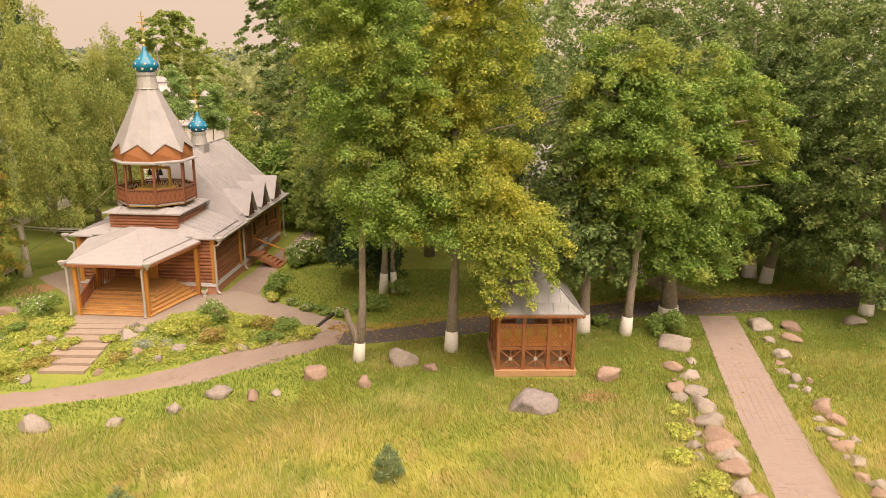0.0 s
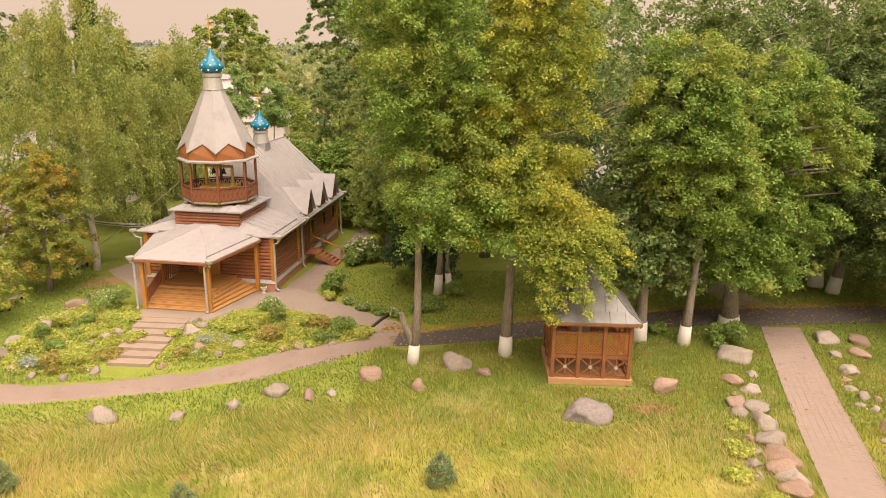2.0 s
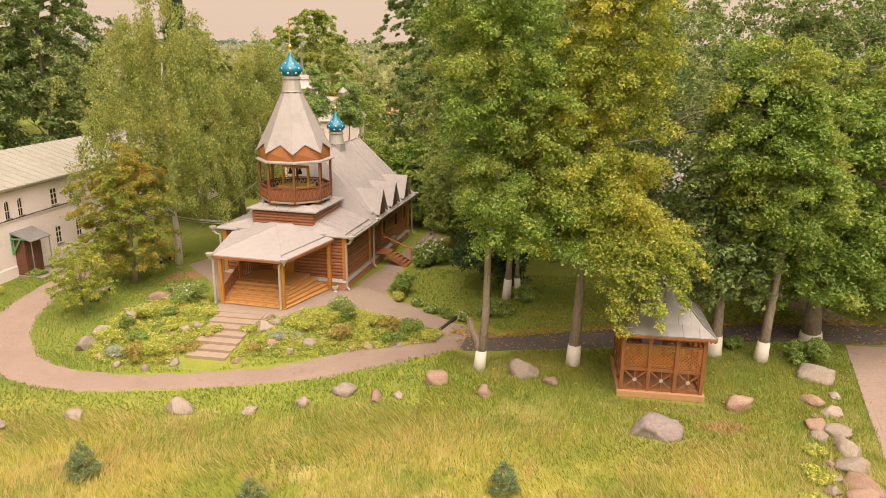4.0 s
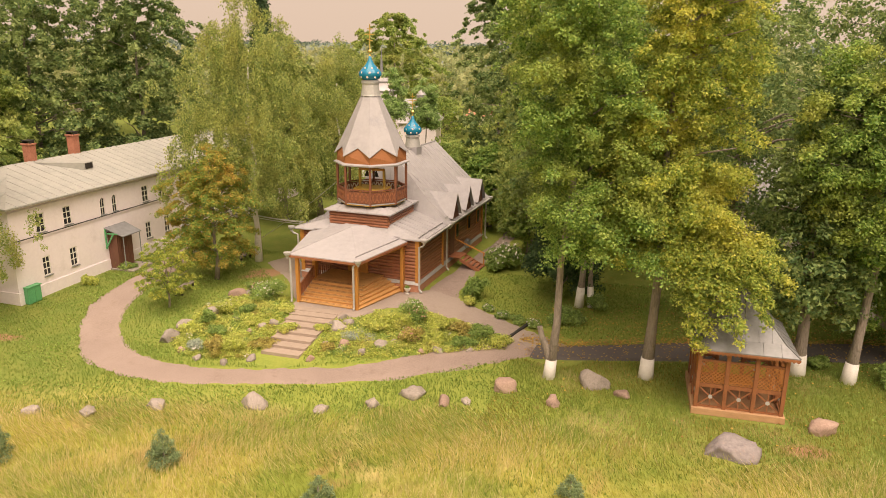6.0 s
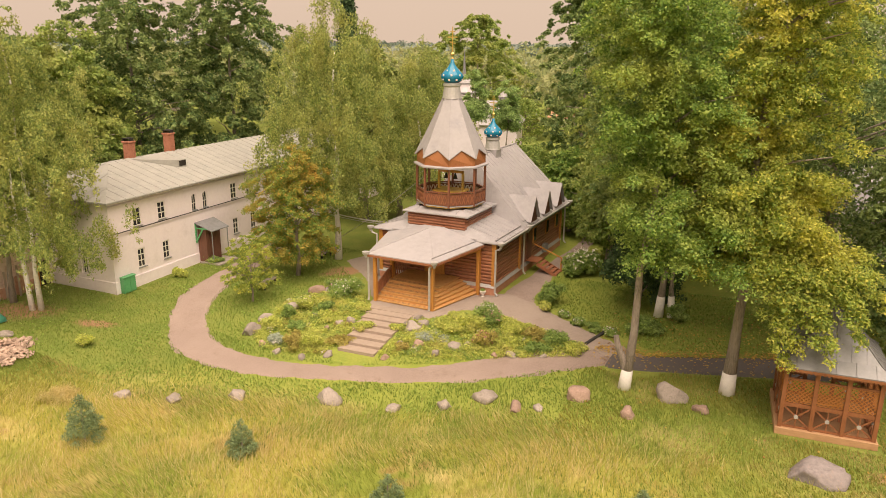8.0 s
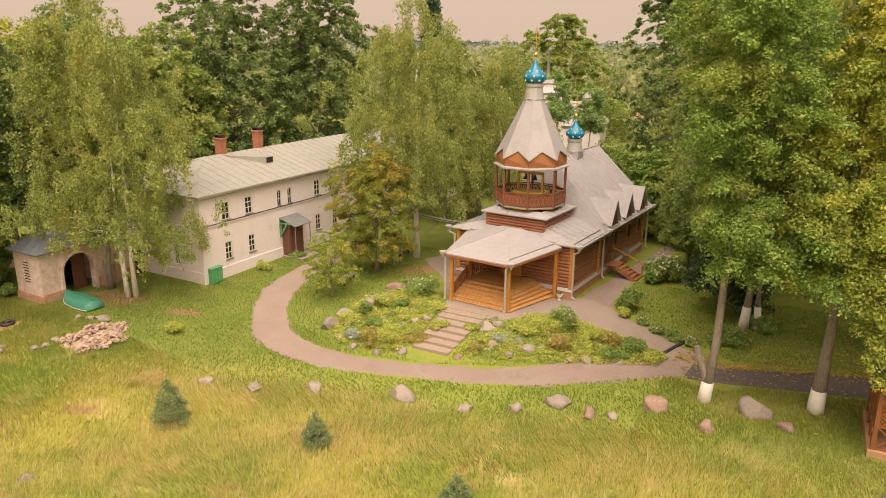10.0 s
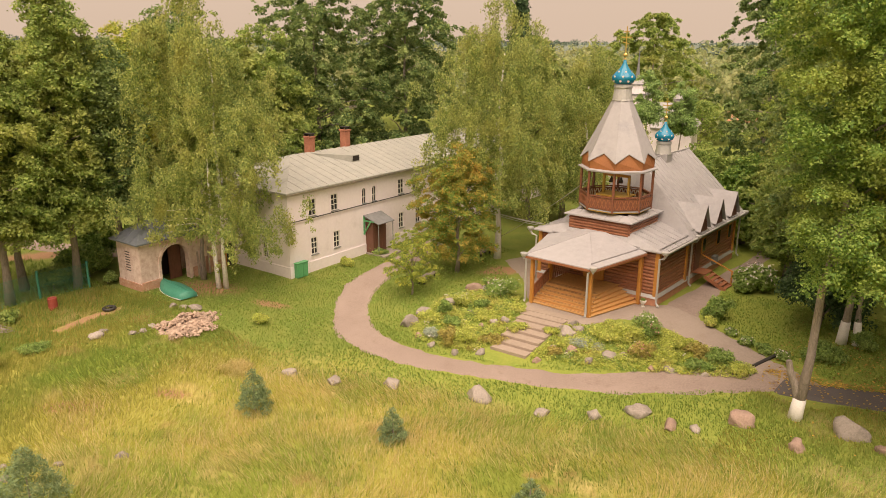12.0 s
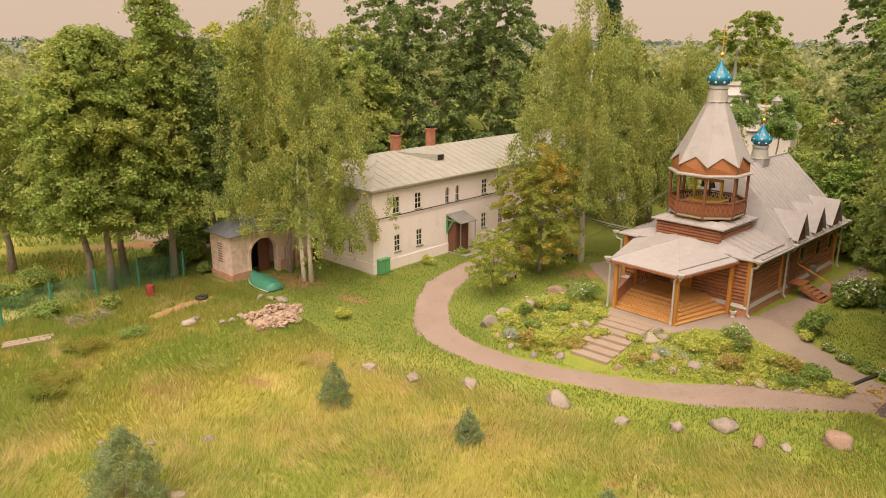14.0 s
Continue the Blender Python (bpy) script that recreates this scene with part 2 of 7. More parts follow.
M = {
    "ground": ground_material(),
    "gravel": surface("pinkish_gravel", (0.205, 0.152, 0.13), (0.365, 0.285, 0.248), 0.45, 14, 0.95, bump=0.5, depth=0.02, stain=(0.215, 0.155, 0.122)),
    "asphalt": surface("old_asphalt", (0.075, 0.066, 0.066), (0.13, 0.115, 0.115), 0.5, 20, 0.9, bump=0.3, stain=(0.13, 0.11, 0.10)),
    "paver": surface("pink_paving", (0.265, 0.205, 0.18), (0.345, 0.27, 0.238), 0.6, 8, 0.85, stain=(0.24, 0.18, 0.155), random=0.06),
    "log": surface("varnished_log", (0.235, 0.083, 0.047), (0.48, 0.205, 0.115), 1.3, 7, 0.42, stretch=(0.5, 0.5, 6), bump=0.4, stain=(0.15, 0.055, 0.033), random=0.25),
    "gold_wood": surface("golden_board", (0.42, 0.17, 0.035), (0.60, 0.28, 0.07), 1.1, 9, 0.45, stretch=(1, 1, 0.2), bump=0.15),
    "deck": surface("porch_board", (0.55, 0.29, 0.105), (0.72, 0.42, 0.17), 1.4, 10, 0.5, stretch=(0.15, 1, 1), bump=0.15, stain=(0.42, 0.21, 0.08)),
    "belfry_wood": surface("dark_carved_timber", (0.15, 0.05, 0.03), (0.27, 0.105, 0.06), 1.3, 16, 0.5, stretch=(1, 1, 0.25), bump=0.35),
    "red_wood": surface("reddish_timber", (0.23, 0.085, 0.042), (0.39, 0.155, 0.08), 1.3, 10, 0.5, stretch=(1, 1, 0.25), bump=0.2),
    "shingle": surface("zigzag_board", (0.25, 0.092, 0.035), (0.41, 0.16, 0.062), 1.0, 12, 0.55, stretch=(3, 3, 0.2), bump=0.3, stain=(0.18, 0.065, 0.03)),
    "tin": surface("pale_tin_roof", (0.338, 0.325, 0.338), (0.422, 0.407, 0.424), 0.35, 2.5, 0.62, metal=0.1, bump=0.05, stain=(0.29, 0.295, 0.325)),
    "zinc": surface("zinc_sheet", (0.20, 0.21, 0.22), (0.30, 0.31, 0.32), 0.8, 3, 0.5, metal=0.35, bump=0.05, stain=(0.30, 0.31, 0.32)),
    "dark_tin": surface("dark_blue_tin", (0.15, 0.175, 0.21), (0.235, 0.26, 0.30), 0.8, 4, 0.5, metal=0.2, bump=0.08),
    "brick": surface("plinth_brick", (0.46, 0.19, 0.11), (0.62, 0.32, 0.21), 2.0, 14, 0.85, stain=(0.30, 0.13, 0.08)),
    "chimney_brick": surface("sooty_chimney_brick", (0.30, 0.105, 0.065), (0.47, 0.20, 0.13), 2.5, 10, 0.9, bump=0.5, stain=(0.16, 0.07, 0.05)),
    "old_brick": surface("crumbling_brick_plaster", (0.56, 0.375, 0.32), (0.86, 0.71, 0.66), 1.3, 2.6, 0.92, bump=0.6, depth=0.03, stain=(0.44, 0.19, 0.13)),
    "white": surface("whitewashed_plaster", (0.78, 0.705, 0.735), (0.87, 0.795, 0.825), 0.25, 4, 0.9, bump=0.15, stain=(0.70, 0.63, 0.64)),
    "pipe": surface("pale_galvanised_pipe", (0.40, 0.40, 0.40), (0.54, 0.53, 0.52), 1.5, 8, 0.5, metal=0.2, bump=0.05),
    "yellow_wood": surface("yellow_board", (0.58, 0.34, 0.07), (0.70, 0.46, 0.12), 1.5, 9, 0.5, bump=0.1),
    "bare_brick": surface("exposed_old_brick", (0.44, 0.19, 0.12), (0.62, 0.38, 0.28), 1.6, 7, 0.92, bump=0.7, depth=0.03, stain=(0.66, 0.54, 0.45)),
    "whitewash": surface("lime_wash", (0.62, 0.60, 0.56), (0.80, 0.78, 0.74), 3, 14, 0.92, bump=0.4, stain=(0.45, 0.40, 0.34)),
    "bark": surface("rough_bark", (0.13, 0.105, 0.09), (0.42, 0.36, 0.315), 1.5, 7, 0.95, stretch=(3.0, 3.0, 0.35), bump=1.0, depth=0.06, stain=(0.12, 0.105, 0.085)),
    "birch_bark": surface("birch_bark", (0.60, 0.57, 0.55), (0.88, 0.85, 0.83), 1.6, 5, 0.8, stretch=(1, 1, 5), bump=0.3, stain=(0.03, 0.028, 0.028)),
    "stone": surface("field_stone", (0.25, 0.215, 0.19), (0.46, 0.40, 0.355), 2.2, 11, 0.92, bump=0.9, depth=0.04, stain=(0.17, 0.15, 0.115), random=0.3),
    "dark_stone": surface("dark_grey_stone", (0.15, 0.13, 0.135), (0.30, 0.265, 0.26), 1.6, 6, 0.9, bump=0.7, depth=0.04, stain=(0.40, 0.27, 0.22)),
    "red_stone": surface("reddish_stone", (0.28, 0.18, 0.145), (0.47, 0.335, 0.27), 2.2, 11, 0.92, bump=0.9, depth=0.04, stain=(0.20, 0.135, 0.105), random=0.25),
    "slab": surface("weathered_step_board", (0.27, 0.21, 0.17), (0.40, 0.32, 0.26), 1.5, 10, 0.85, stretch=(0.3, 2, 2), bump=0.3, stain=(0.30, 0.24, 0.19)),
    "blue_dome": surface("blue_enamel", (0.0, 0.155, 0.32), (0.0, 0.235, 0.38), 1, 5, 0.16, metal=0.0, bump=0.02),
    "gold": surface("gilding", (0.75, 0.48, 0.14), (0.90, 0.62, 0.22), 3, 12, 0.3, metal=0.9, bump=0.05),
    "glass": surface("dark_window_glass", (0.02, 0.022, 0.025), (0.05, 0.05, 0.055), 1, 3, 0.12, bump=0.0),
    "frame_white": surface("white_paint", (0.66, 0.63, 0.58), (0.78, 0.75, 0.70), 3, 20, 0.6),
    "green_paint": surface("green_paint", (0.06, 0.30, 0.13), (0.11, 0.42, 0.19), 2, 12, 0.5, stain=(0.10, 0.24, 0.11)),
    "teal_paint": surface("teal_paint", (0.03, 0.21, 0.15), (0.06, 0.31, 0.22), 2, 12, 0.5, stain=(0.03, 0.14, 0.11)),
    "brown_door": surface("brown_door_board", (0.11, 0.045, 0.03), (0.20, 0.085, 0.055), 1.5, 12, 0.55, stretch=(2, 2, 0.2)),
    # near-black: paints shade in openings and interiors; also the door joint
    "dark": surface("black_gap_and_shade", (0.015, 0.012, 0.01), (0.035, 0.028, 0.022), 1, 6, 0.9),
    "iron": surface("dark_iron", (0.03, 0.03, 0.03), (0.07, 0.065, 0.06), 3, 16, 0.6, metal=0.5),
    "barrel": surface("rusty_red_paint", (0.24, 0.04, 0.03), (0.36, 0.07, 0.05), 2, 10, 0.6, stain=(0.14, 0.06, 0.04)),
    "straw": grass_blades("dry_grass", [(0.54, 0.455, 0.19), (0.65, 0.54, 0.26), (0.76, 0.65, 0.37)], 0.25),
    "grass": grass_blades("green_grass", [(0.205, 0.30, 0.07), (0.25, 0.345, 0.085), (0.30, 0.375, 0.10)], 0.0, 0.6),
    "lawn_weed": foliage("low_weed_leaf", [(0.21, 0.345, 0.075), (0.27, 0.42, 0.095), (0.33, 0.48, 0.12), (0.39, 0.52, 0.15)], 0.5, 0.4),
    "rough_grass": grass_blades("rough_olive_grass", [(0.29, 0.31, 0.075), (0.37, 0.37, 0.10), (0.47, 0.43, 0.14)], 0.9),
    "meadow_blade": grass_blades("yellow_green_meadow_blade", [(0.42, 0.425, 0.095), (0.50, 0.485, 0.125), (0.60, 0.55, 0.17)], 0.8),
    "old_tin": surface("grey_tin_roof", (0.29, 0.295, 0.275), (0.41, 0.405, 0.375), 0.3, 2.5, 0.6, metal=0.1, bump=0.05, stain=(0.29, 0.31, 0.29)),
    "gazebo_wood": surface("reddish_gazebo_timber", (0.18, 0.068, 0.031), (0.33, 0.13, 0.058), 1.3, 10, 0.5, stretch=(1, 1, 0.25), bump=0.2),
    "lattice_wood": surface("orange_lattice_strip", (0.44, 0.17, 0.045), (0.60, 0.26, 0.085), 1.5, 12, 0.5, bump=0.1),
    "roof_zinc": surface("weathered_zinc_roof", (0.15, 0.153, 0.158), (0.24, 0.243, 0.247), 1.2, 3, 0.5, metal=0.3, bump=0.05, stain=(0.17, 0.17, 0.175)),
    "pale_timber": surface("pale_base_timber", (0.36, 0.20, 0.105), (0.52, 0.31, 0.17), 1.5, 9, 0.7, stretch=(0.3, 0.3, 1), bump=0.2),
    "litter": foliage("fallen_leaves", [(0.24, 0.12, 0.05), (0.40, 0.22, 0.06), (0.45, 0.34, 0.09), (0.58, 0.36, 0.08)], 0.1),
    "leaf_yellow": foliage("yellowing_maple_leaf", [(0.19, 0.30, 0.075), (0.33, 0.44, 0.105), (0.49, 0.565, 0.135), (0.68, 0.655, 0.165)], 0.5, 0.3, (0.80, 0.675, 0.15)),
    "leaf_maple": foliage("maple_leaf", [(0.207, 0.316, 0.0927), (0.294, 0.414, 0.12), (0.392, 0.501, 0.153), (0.501, 0.578, 0.191)], 0.5, 0.25, (0.545, 0.523, 0.164)),
    "leaf_green": foliage("green_maple_leaf", [(0.11, 0.221, 0.0591), (0.198, 0.35, 0.0827), (0.303, 0.456, 0.112), (0.43, 0.549, 0.154)], 0.42, 0.25, (0.556, 0.535, 0.139)),
    "yard": surface("worn_yard_surface", (0.25, 0.20, 0.17), (0.38, 0.31, 0.265), 0.35, 12, 0.95, bump=0.3, stain=(0.29, 0.23, 0.18)),
    "leaf_dark": foliage("linden_leaf", [(0.0985, 0.187, 0.0738), (0.171, 0.276, 0.101), (0.259, 0.358, 0.132), (0.373, 0.452, 0.169)], 0.42, 0.22),
    "leaf_birch": foliage("birch_leaf", [(0.19, 0.275, 0.09), (0.32, 0.415, 0.14), (0.46, 0.54, 0.185), (0.62, 0.645, 0.24)], 0.52, 0.35, (0.60, 0.57, 0.20)),
    "leaf_rowan": foliage("rowan_leaf", [(0.16, 0.28, 0.075), (0.22, 0.36, 0.09), (0.30, 0.43, 0.105), (0.38, 0.48, 0.12), (0.52, 0.48, 0.12), (0.78, 0.44, 0.12)], 0.5, 0.35, (0.74, 0.43, 0.12)),
    "leaf_spruce": foliage("conifer_needle", [(0.030, 0.070, 0.032), (0.060, 0.120, 0.052), (0.100, 0.170, 0.070)], 0.1, 0.6),
    "leaf_pine": foliage("young_pine_needle", [(0.165, 0.25, 0.125), (0.24, 0.335, 0.17), (0.33, 0.42, 0.215)], 0.38, 0.8),
    "leaf_bed": foliage("flowerbed_leaf", [(0.43, 0.51, 0.13), (0.59, 0.66, 0.18), (0.76, 0.77, 0.25)], 0.5, 0.9, (0.78, 0.73, 0.27)),
    "leaf_bed_dark": foliage("dark_shrub_leaf", [(0.19, 0.32, 0.09), (0.30, 0.44, 0.13), (0.42, 0.54, 0.175)], 0.45, 0.8),
    "leaf_silver": foliage("silver_leaf", [(0.317, 0.389, 0.317), (0.461, 0.518, 0.422)], 0.2, 0.8),
    "leaf_rust": foliage("rusty_leaf", [(0.34, 0.29, 0.09), (0.46, 0.38, 0.12), (0.50, 0.46, 0.14)], 0.35, 0.8),
    "flower": foliage("white_blossom", [(0.70, 0.66, 0.60), (0.82, 0.78, 0.72)], 0.2, 1.0),
    "flower_pink": foliage("pink_blossom", [(0.65, 0.22, 0.25), (0.75, 0.42, 0.42)], 0.2, 1.0),
    "rubble": surface("pale_brick_rubble", (0.43, 0.295, 0.225), (0.60, 0.46, 0.37), 2, 9, 0.9, bump=0.4, stain=(0.48, 0.26, 0.18), random=0.35),
    "leaf_bright": foliage("bright_leaf", [(0.22, 0.36, 0.14), (0.36, 0.52, 0.20), (0.50, 0.66, 0.27)], 0.5, 0.5),
    # far greens are paled, the farthest also blued: haze put into the colour
    "canopy": surface("hazed_canopy", (0.10, 0.14, 0.125), (0.20, 0.24, 0.20), 0.004, 0.02, 0.95, bump=1.0, depth=8.0, stain=(0.13, 0.175, 0.155)),
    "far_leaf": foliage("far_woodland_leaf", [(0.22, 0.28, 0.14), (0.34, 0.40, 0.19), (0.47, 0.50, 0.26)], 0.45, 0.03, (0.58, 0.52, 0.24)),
    "distant_leaf": foliage("hazed_woodland_leaf", [(0.10, 0.15, 0.125), (0.15, 0.21, 0.165), (0.21, 0.27, 0.205)], 0.3, 0.012),
}


# ---- building tools ----
FACETS = []


def part(name, bm, material, parent=None, label="", smooth=False):
    """One mesh object under a thing or a part. Roof planes laid since the last call come first, each with its seams."""
    planes, FACETS[:] = list(FACETS), []
    for outline, thick, ribs in planes:
        plane = part(name, slab_of(bmesh.new(), outline, thick), material, parent, label)
        for p, q in ribs:
            part("seam", beam(bmesh.new(), p, q, 0.022, 0.035), material, plane)
    if planes and not bm.faces:
        bm.free()
        return plane
    if planes:
        name, label = "ridge_cap", ""
    me = bpy.data.meshes.new(name)
    bmesh.ops.recalc_face_normals(bm, faces=bm.faces)
    bm.to_mesh(me)
    bm.free()
    me.materials.append(material)
    if smooth:
        me.polygons.foreach_set("use_smooth", [True] * len(me.polygons))
    ob = new(name, me)
    ob.parent = parent
    return tagged(ob, label)


def raw(name, verts, faces, material, parent=None, label="", smooth=False):
    """One mesh from arrays: verts (n, 3), faces (m, 4)."""
    me = bpy.data.meshes.new(name)
    verts, faces = np.asarray(verts, np.float32), np.asarray(faces, np.int32)
    k = faces.shape[1]
    me.vertices.add(len(verts))
    me.vertices.foreach_set("co", verts.ravel())
    me.loops.add(faces.size)
    me.loops.foreach_set("vertex_index", faces.ravel())
    me.polygons.add(len(faces))
    me.polygons.foreach_set("loop_start", np.arange(0, faces.size, k, dtype=np.int32))
    me.polygons.foreach_set("use_smooth", np.full(len(faces), smooth))
    me.update(calc_edges=True)
    me.materials.append(material)
    ob = new(name, me)
    ob.parent = parent
    return tagged(ob, label)


def thing(name, x, y, z, turn, label, category, group="", kind=""):
    ob = new(name)
    ob.matrix_basis = pose(x, y, z, 0, 0, turn)
    return tagged(ob, label, category, group, kind)


def box(bm, x0, y0, z0, x1, y1, z1, bevel=0.0):
    vs = [bm.verts.new((x, y, z)) for z in (z0, z1) for y in (y0, y1) for x in (x0, x1)]
    fs = [bm.faces.new([vs[i] for i in q]) for q in ((0, 2, 3, 1), (4, 5, 7, 6), (0, 1, 5, 4), (2, 6, 7, 3), (0, 4, 6, 2), (1, 3, 7, 5))]
    if bevel:
        es = {e for f in fs for e in f.edges}
        bmesh.ops.bevel(bm, geom=list(es), offset=bevel, segments=1, affect="EDGES")
    return bm


def boxed(x0, y0, z0, x1, y1, z1, bevel=0.0):
    return box(bmesh.new(), x0, y0, z0, x1, y1, z1, bevel)


def beam(bm, a, b, w, h):
    """A bar of section w x h from a to b."""
    a, b = Vector(a), Vector(b)
    d = (b - a).normalized()
    side = d.cross(Vector((0, 0, 1)))
    side = side.normalized() if side.length > 1e-4 else Vector((1, 0, 0))
    up = side.cross(d)
    ring = lambda p: [bm.verts.new(p + side * sx * w / 2 + up * sz * h / 2) for sx, sz in ((-1, -1), (1, -1), (1, 1), (-1, 1))]
    r0, r1 = ring(a), ring(b)
    for i in range(4):
        bm.faces.new((r0[i], r0[(i + 1) % 4], r1[(i + 1) % 4], r1[i]))
    bm.faces.new(r0[::-1])
    bm.faces.new(r1)
    return bm


def tube(bm, pts, radii, seg=8, cap=True):
    rings = []
    for i, p in enumerate(pts):
        p = Vector(p)
        d = (Vector(pts[min(i + 1, len(pts) - 1)]) - Vector(pts[max(i - 1, 0)])).normalized()
        side = d.cross(Vector((0.3, 1, 0.1))).normalized()
        up = side.cross(d)
        rings.append([bm.verts.new(p + (side * math.cos(a) + up * math.sin(a)) * radii[i]) for a in (2 * math.pi * k / seg for k in range(seg))])
    for r0, r1 in zip(rings, rings[1:]):
        for k in range(seg):
            bm.faces.new((r0[k], r0[(k + 1) % seg], r1[(k + 1) % seg], r1[k]))
    if cap:
        bm.faces.new(rings[0][::-1])
        bm.faces.new(rings[-1])
    return bm


def lathe(bm, profile, seg=20, cx=0.0, cy=0.0, turn=0.0):
    """Turns (radius, z) pairs round the vertical through cx, cy."""
    rings = []
    for r, z in profile:
        rings.append([bm.verts.new((cx + r * math.cos(turn + 2 * math.pi * k / seg), cy + r * math.sin(turn + 2 * math.pi * k / seg), z)) for k in range(seg)])
    for r0, r1 in zip(rings, rings[1:]):
        for k in range(seg):
            bm.faces.new((r0[k], r0[(k + 1) % seg], r1[(k + 1) % seg], r1[k]))
    bm.faces.new(rings[0][::-1])
    bm.faces.new(rings[-1])
    return bm


def slab_of(bm, poly, thick):
    """A plate with the given upper outline, thickened downwards."""
    top = [bm.verts.new(p) for p in poly]
    low = [bm.verts.new((p[0], p[1], p[2] - thick)) for p in poly]
    bm.faces.new(top)
    bm.faces.new(low[::-1])
    for i in range(len(poly)):
        j = (i + 1) % len(poly)
        bm.faces.new((top[i], low[i], low[j], top[j]))
    return bm


def seamed_roof(bm, a, b, c, d, seams, thick=0.08):
    """A roof plane: eave from a to b, top edge from d to c, with standing seams up the slope."""
    a, b, c, d = map(Vector, (a, b, c, d))
    ribs, along = [], (b - a).normalized()
    flat = (b - a).cross(((c + d) / 2) - a).normalized()
    rise = flat.cross(along)
    if rise.z < 0:
        rise = -rise
    edges = [(a, d), (d, c), (c, b)]
    for i in range(1, seams):
        p = a.lerp(b, i / seams)
        u, reach = (p - a).dot(along), 0.0
        for m, n in edges:
            um, un = (m - a).dot(along), (n - a).dot(along)
            if min(um, un) <= u <= max(um, un) and abs(un - um) > 1e-6:
                reach = max(reach, (m.lerp(n, (u - um) / (un - um)) - a).dot(rise))
        if reach > 0.15:
            ribs.append((p + Vector((0, 0, 0.012)), p + rise * reach + Vector((0, 0, 0.012))))
    FACETS.append(([a, b, c] if (c - d).length < 1e-4 else [a, b, c, d], thick, ribs))
    return bm


def log_wall(a, b, z0, z1, out, parent, course=0.21):
    """Courses of round logs from a to b (x, y), bulging towards out; each log is a part."""
    a, b, o = Vector((*a, 0)), Vector((*b, 0)), Vector((*out, 0)).normalized()
    n = max(1, round((z1 - z0) / course))
    h = (z1 - z0) / n
    for i in range(n):
        bm = bmesh.new()
        prof = [(-0.06, 0.0), (0.02, 0.03), (0.075, 0.25), (0.09, 0.5), (0.075, 0.75), (0.02, 0.97), (-0.06, 1.0)]
        rows = [[bm.verts.new(p + o * u + Vector((0, 0, z0 + h * (i + v)))) for u, v in prof] for p in (a, b)]
        for k in range(len(prof) - 1):
            bm.faces.new((rows[0][k], rows[1][k], rows[1][k + 1], rows[0][k + 1]))
        bm.faces.new(rows[0][::-1])
        bm.faces.new(rows[1])
        part("wall_log", bm, M["log"], parent)


def smooth_step(a, b, x):
    t = np.clip((np.asarray(x, float) - a) / (b - a), 0, 1)
    return t * t * (3 - 2 * t)


def gz(x, y):
    """Height of the ground: the churchyard at 0, the loop path and meadow lower."""
    w = smooth_step(-4, -13, x) * smooth_step(-36, -28.5, x) * smooth_step(35.5, 29.5, y)
    return -0.75 * w + 0.05 * np.sin(np.asarray(x) * 0.9 + 1.3) * np.cos(np.asarray(y) * 0.7) * smooth_step(27, 23, y)


def G(x, y):
    return float(gz(x, y))


# ---- ground, roads and paths ----
def spaced(lo, hi, step, reach):
    inner = np.arange(lo, hi + step / 2, step)
    out = [step * 1.35 ** k for k in range(1, 40)]
    out = np.cumsum(out)
    out = out[out < reach]
    return np.concatenate([lo - out[::-1], inner, hi + out])


gx, gy = spaced(-56, 34, 0.6, 3500), spaced(0, 64, 0.6, 3500)
gX, gY = np.meshgrid(gx, gy)
gV = np.stack([gX, gY, gz(gX, gY)], -1).reshape(-1, 3)
gi = np.arange(len(gx) * len(gy)).reshape(len(gy), len(gx))
gF = np.stack([gi[:-1, :-1], gi[:-1, 1:], gi[1:, 1:], gi[1:, :-1]], -1).reshape(-1, 4)
tagged(raw("ground", gV, gF, M["ground"], smooth=True), "grass ground, mown lawn and dry yellow meadow", "ground", kind="structure")


def bend(points, n):
    """A smooth line through points, as n places."""
    p = np.array(points, float)
    p = np.vstack([2 * p[0] - p[1], p, 2 * p[-1] - p[-2]])
    out = []
    for t in np.linspace(0, len(p) - 3 - 1e-6, n):
        i, u = int(t) + 1, t - int(t)
        a, b, c, d = p[i - 1], p[i], p[i + 1], p[i + 2]
        out.append(0.5 * (2 * b + (c - a) * u + (2 * a - 5 * b + 4 * c - d) * u * u + (3 * b - a - 3 * c + d) * u ** 3))
    return np.array(out)


def ribbon(name, left, right, material, label, category, rise=0.035, n=140, m=7, rough=0.2):
    """A path between two edge lines, following the ground, with a worn uneven border."""
    L, R = bend(left, n), bend(right, n)
    wob = lambda s: np.array([[noise.noise((i * 0.35, s, 0)) * rough, noise.noise((i * 0.35, s, 5)) * rough] for i in range(n)])
    fine = lambda q: np.array([[noise.noise((i * 1.3, q, 2)) * rough * 0.45, noise.noise((i * 1.3, q, 9)) * rough * 0.45] for i in range(n)])
    L, R = L + wob(1.5) + fine(3.5), R + wob(7.5) + fine(11.5)
    k = np.linspace(0, 1, m)[None, :, None]
    P = L[:, None] * (1 - k) + R[:, None] * k
    z = gz(P[..., 0], P[..., 1]) + rise
    V = np.concatenate([P, z[..., None]], -1)
    V[:, 0, 2] -= rise + 0.02
    V[:, -1, 2] -= rise + 0.02
    idx = np.arange(n * m).reshape(n, m)
    F = np.stack([idx[:-1, :-1], idx[1:, :-1], idx[1:, 1:], idx[:-1, 1:]], -1).reshape(-1, 4)
    return tagged(raw(name, V.reshape(-1, 3), F, material), label, category, kind="structure")


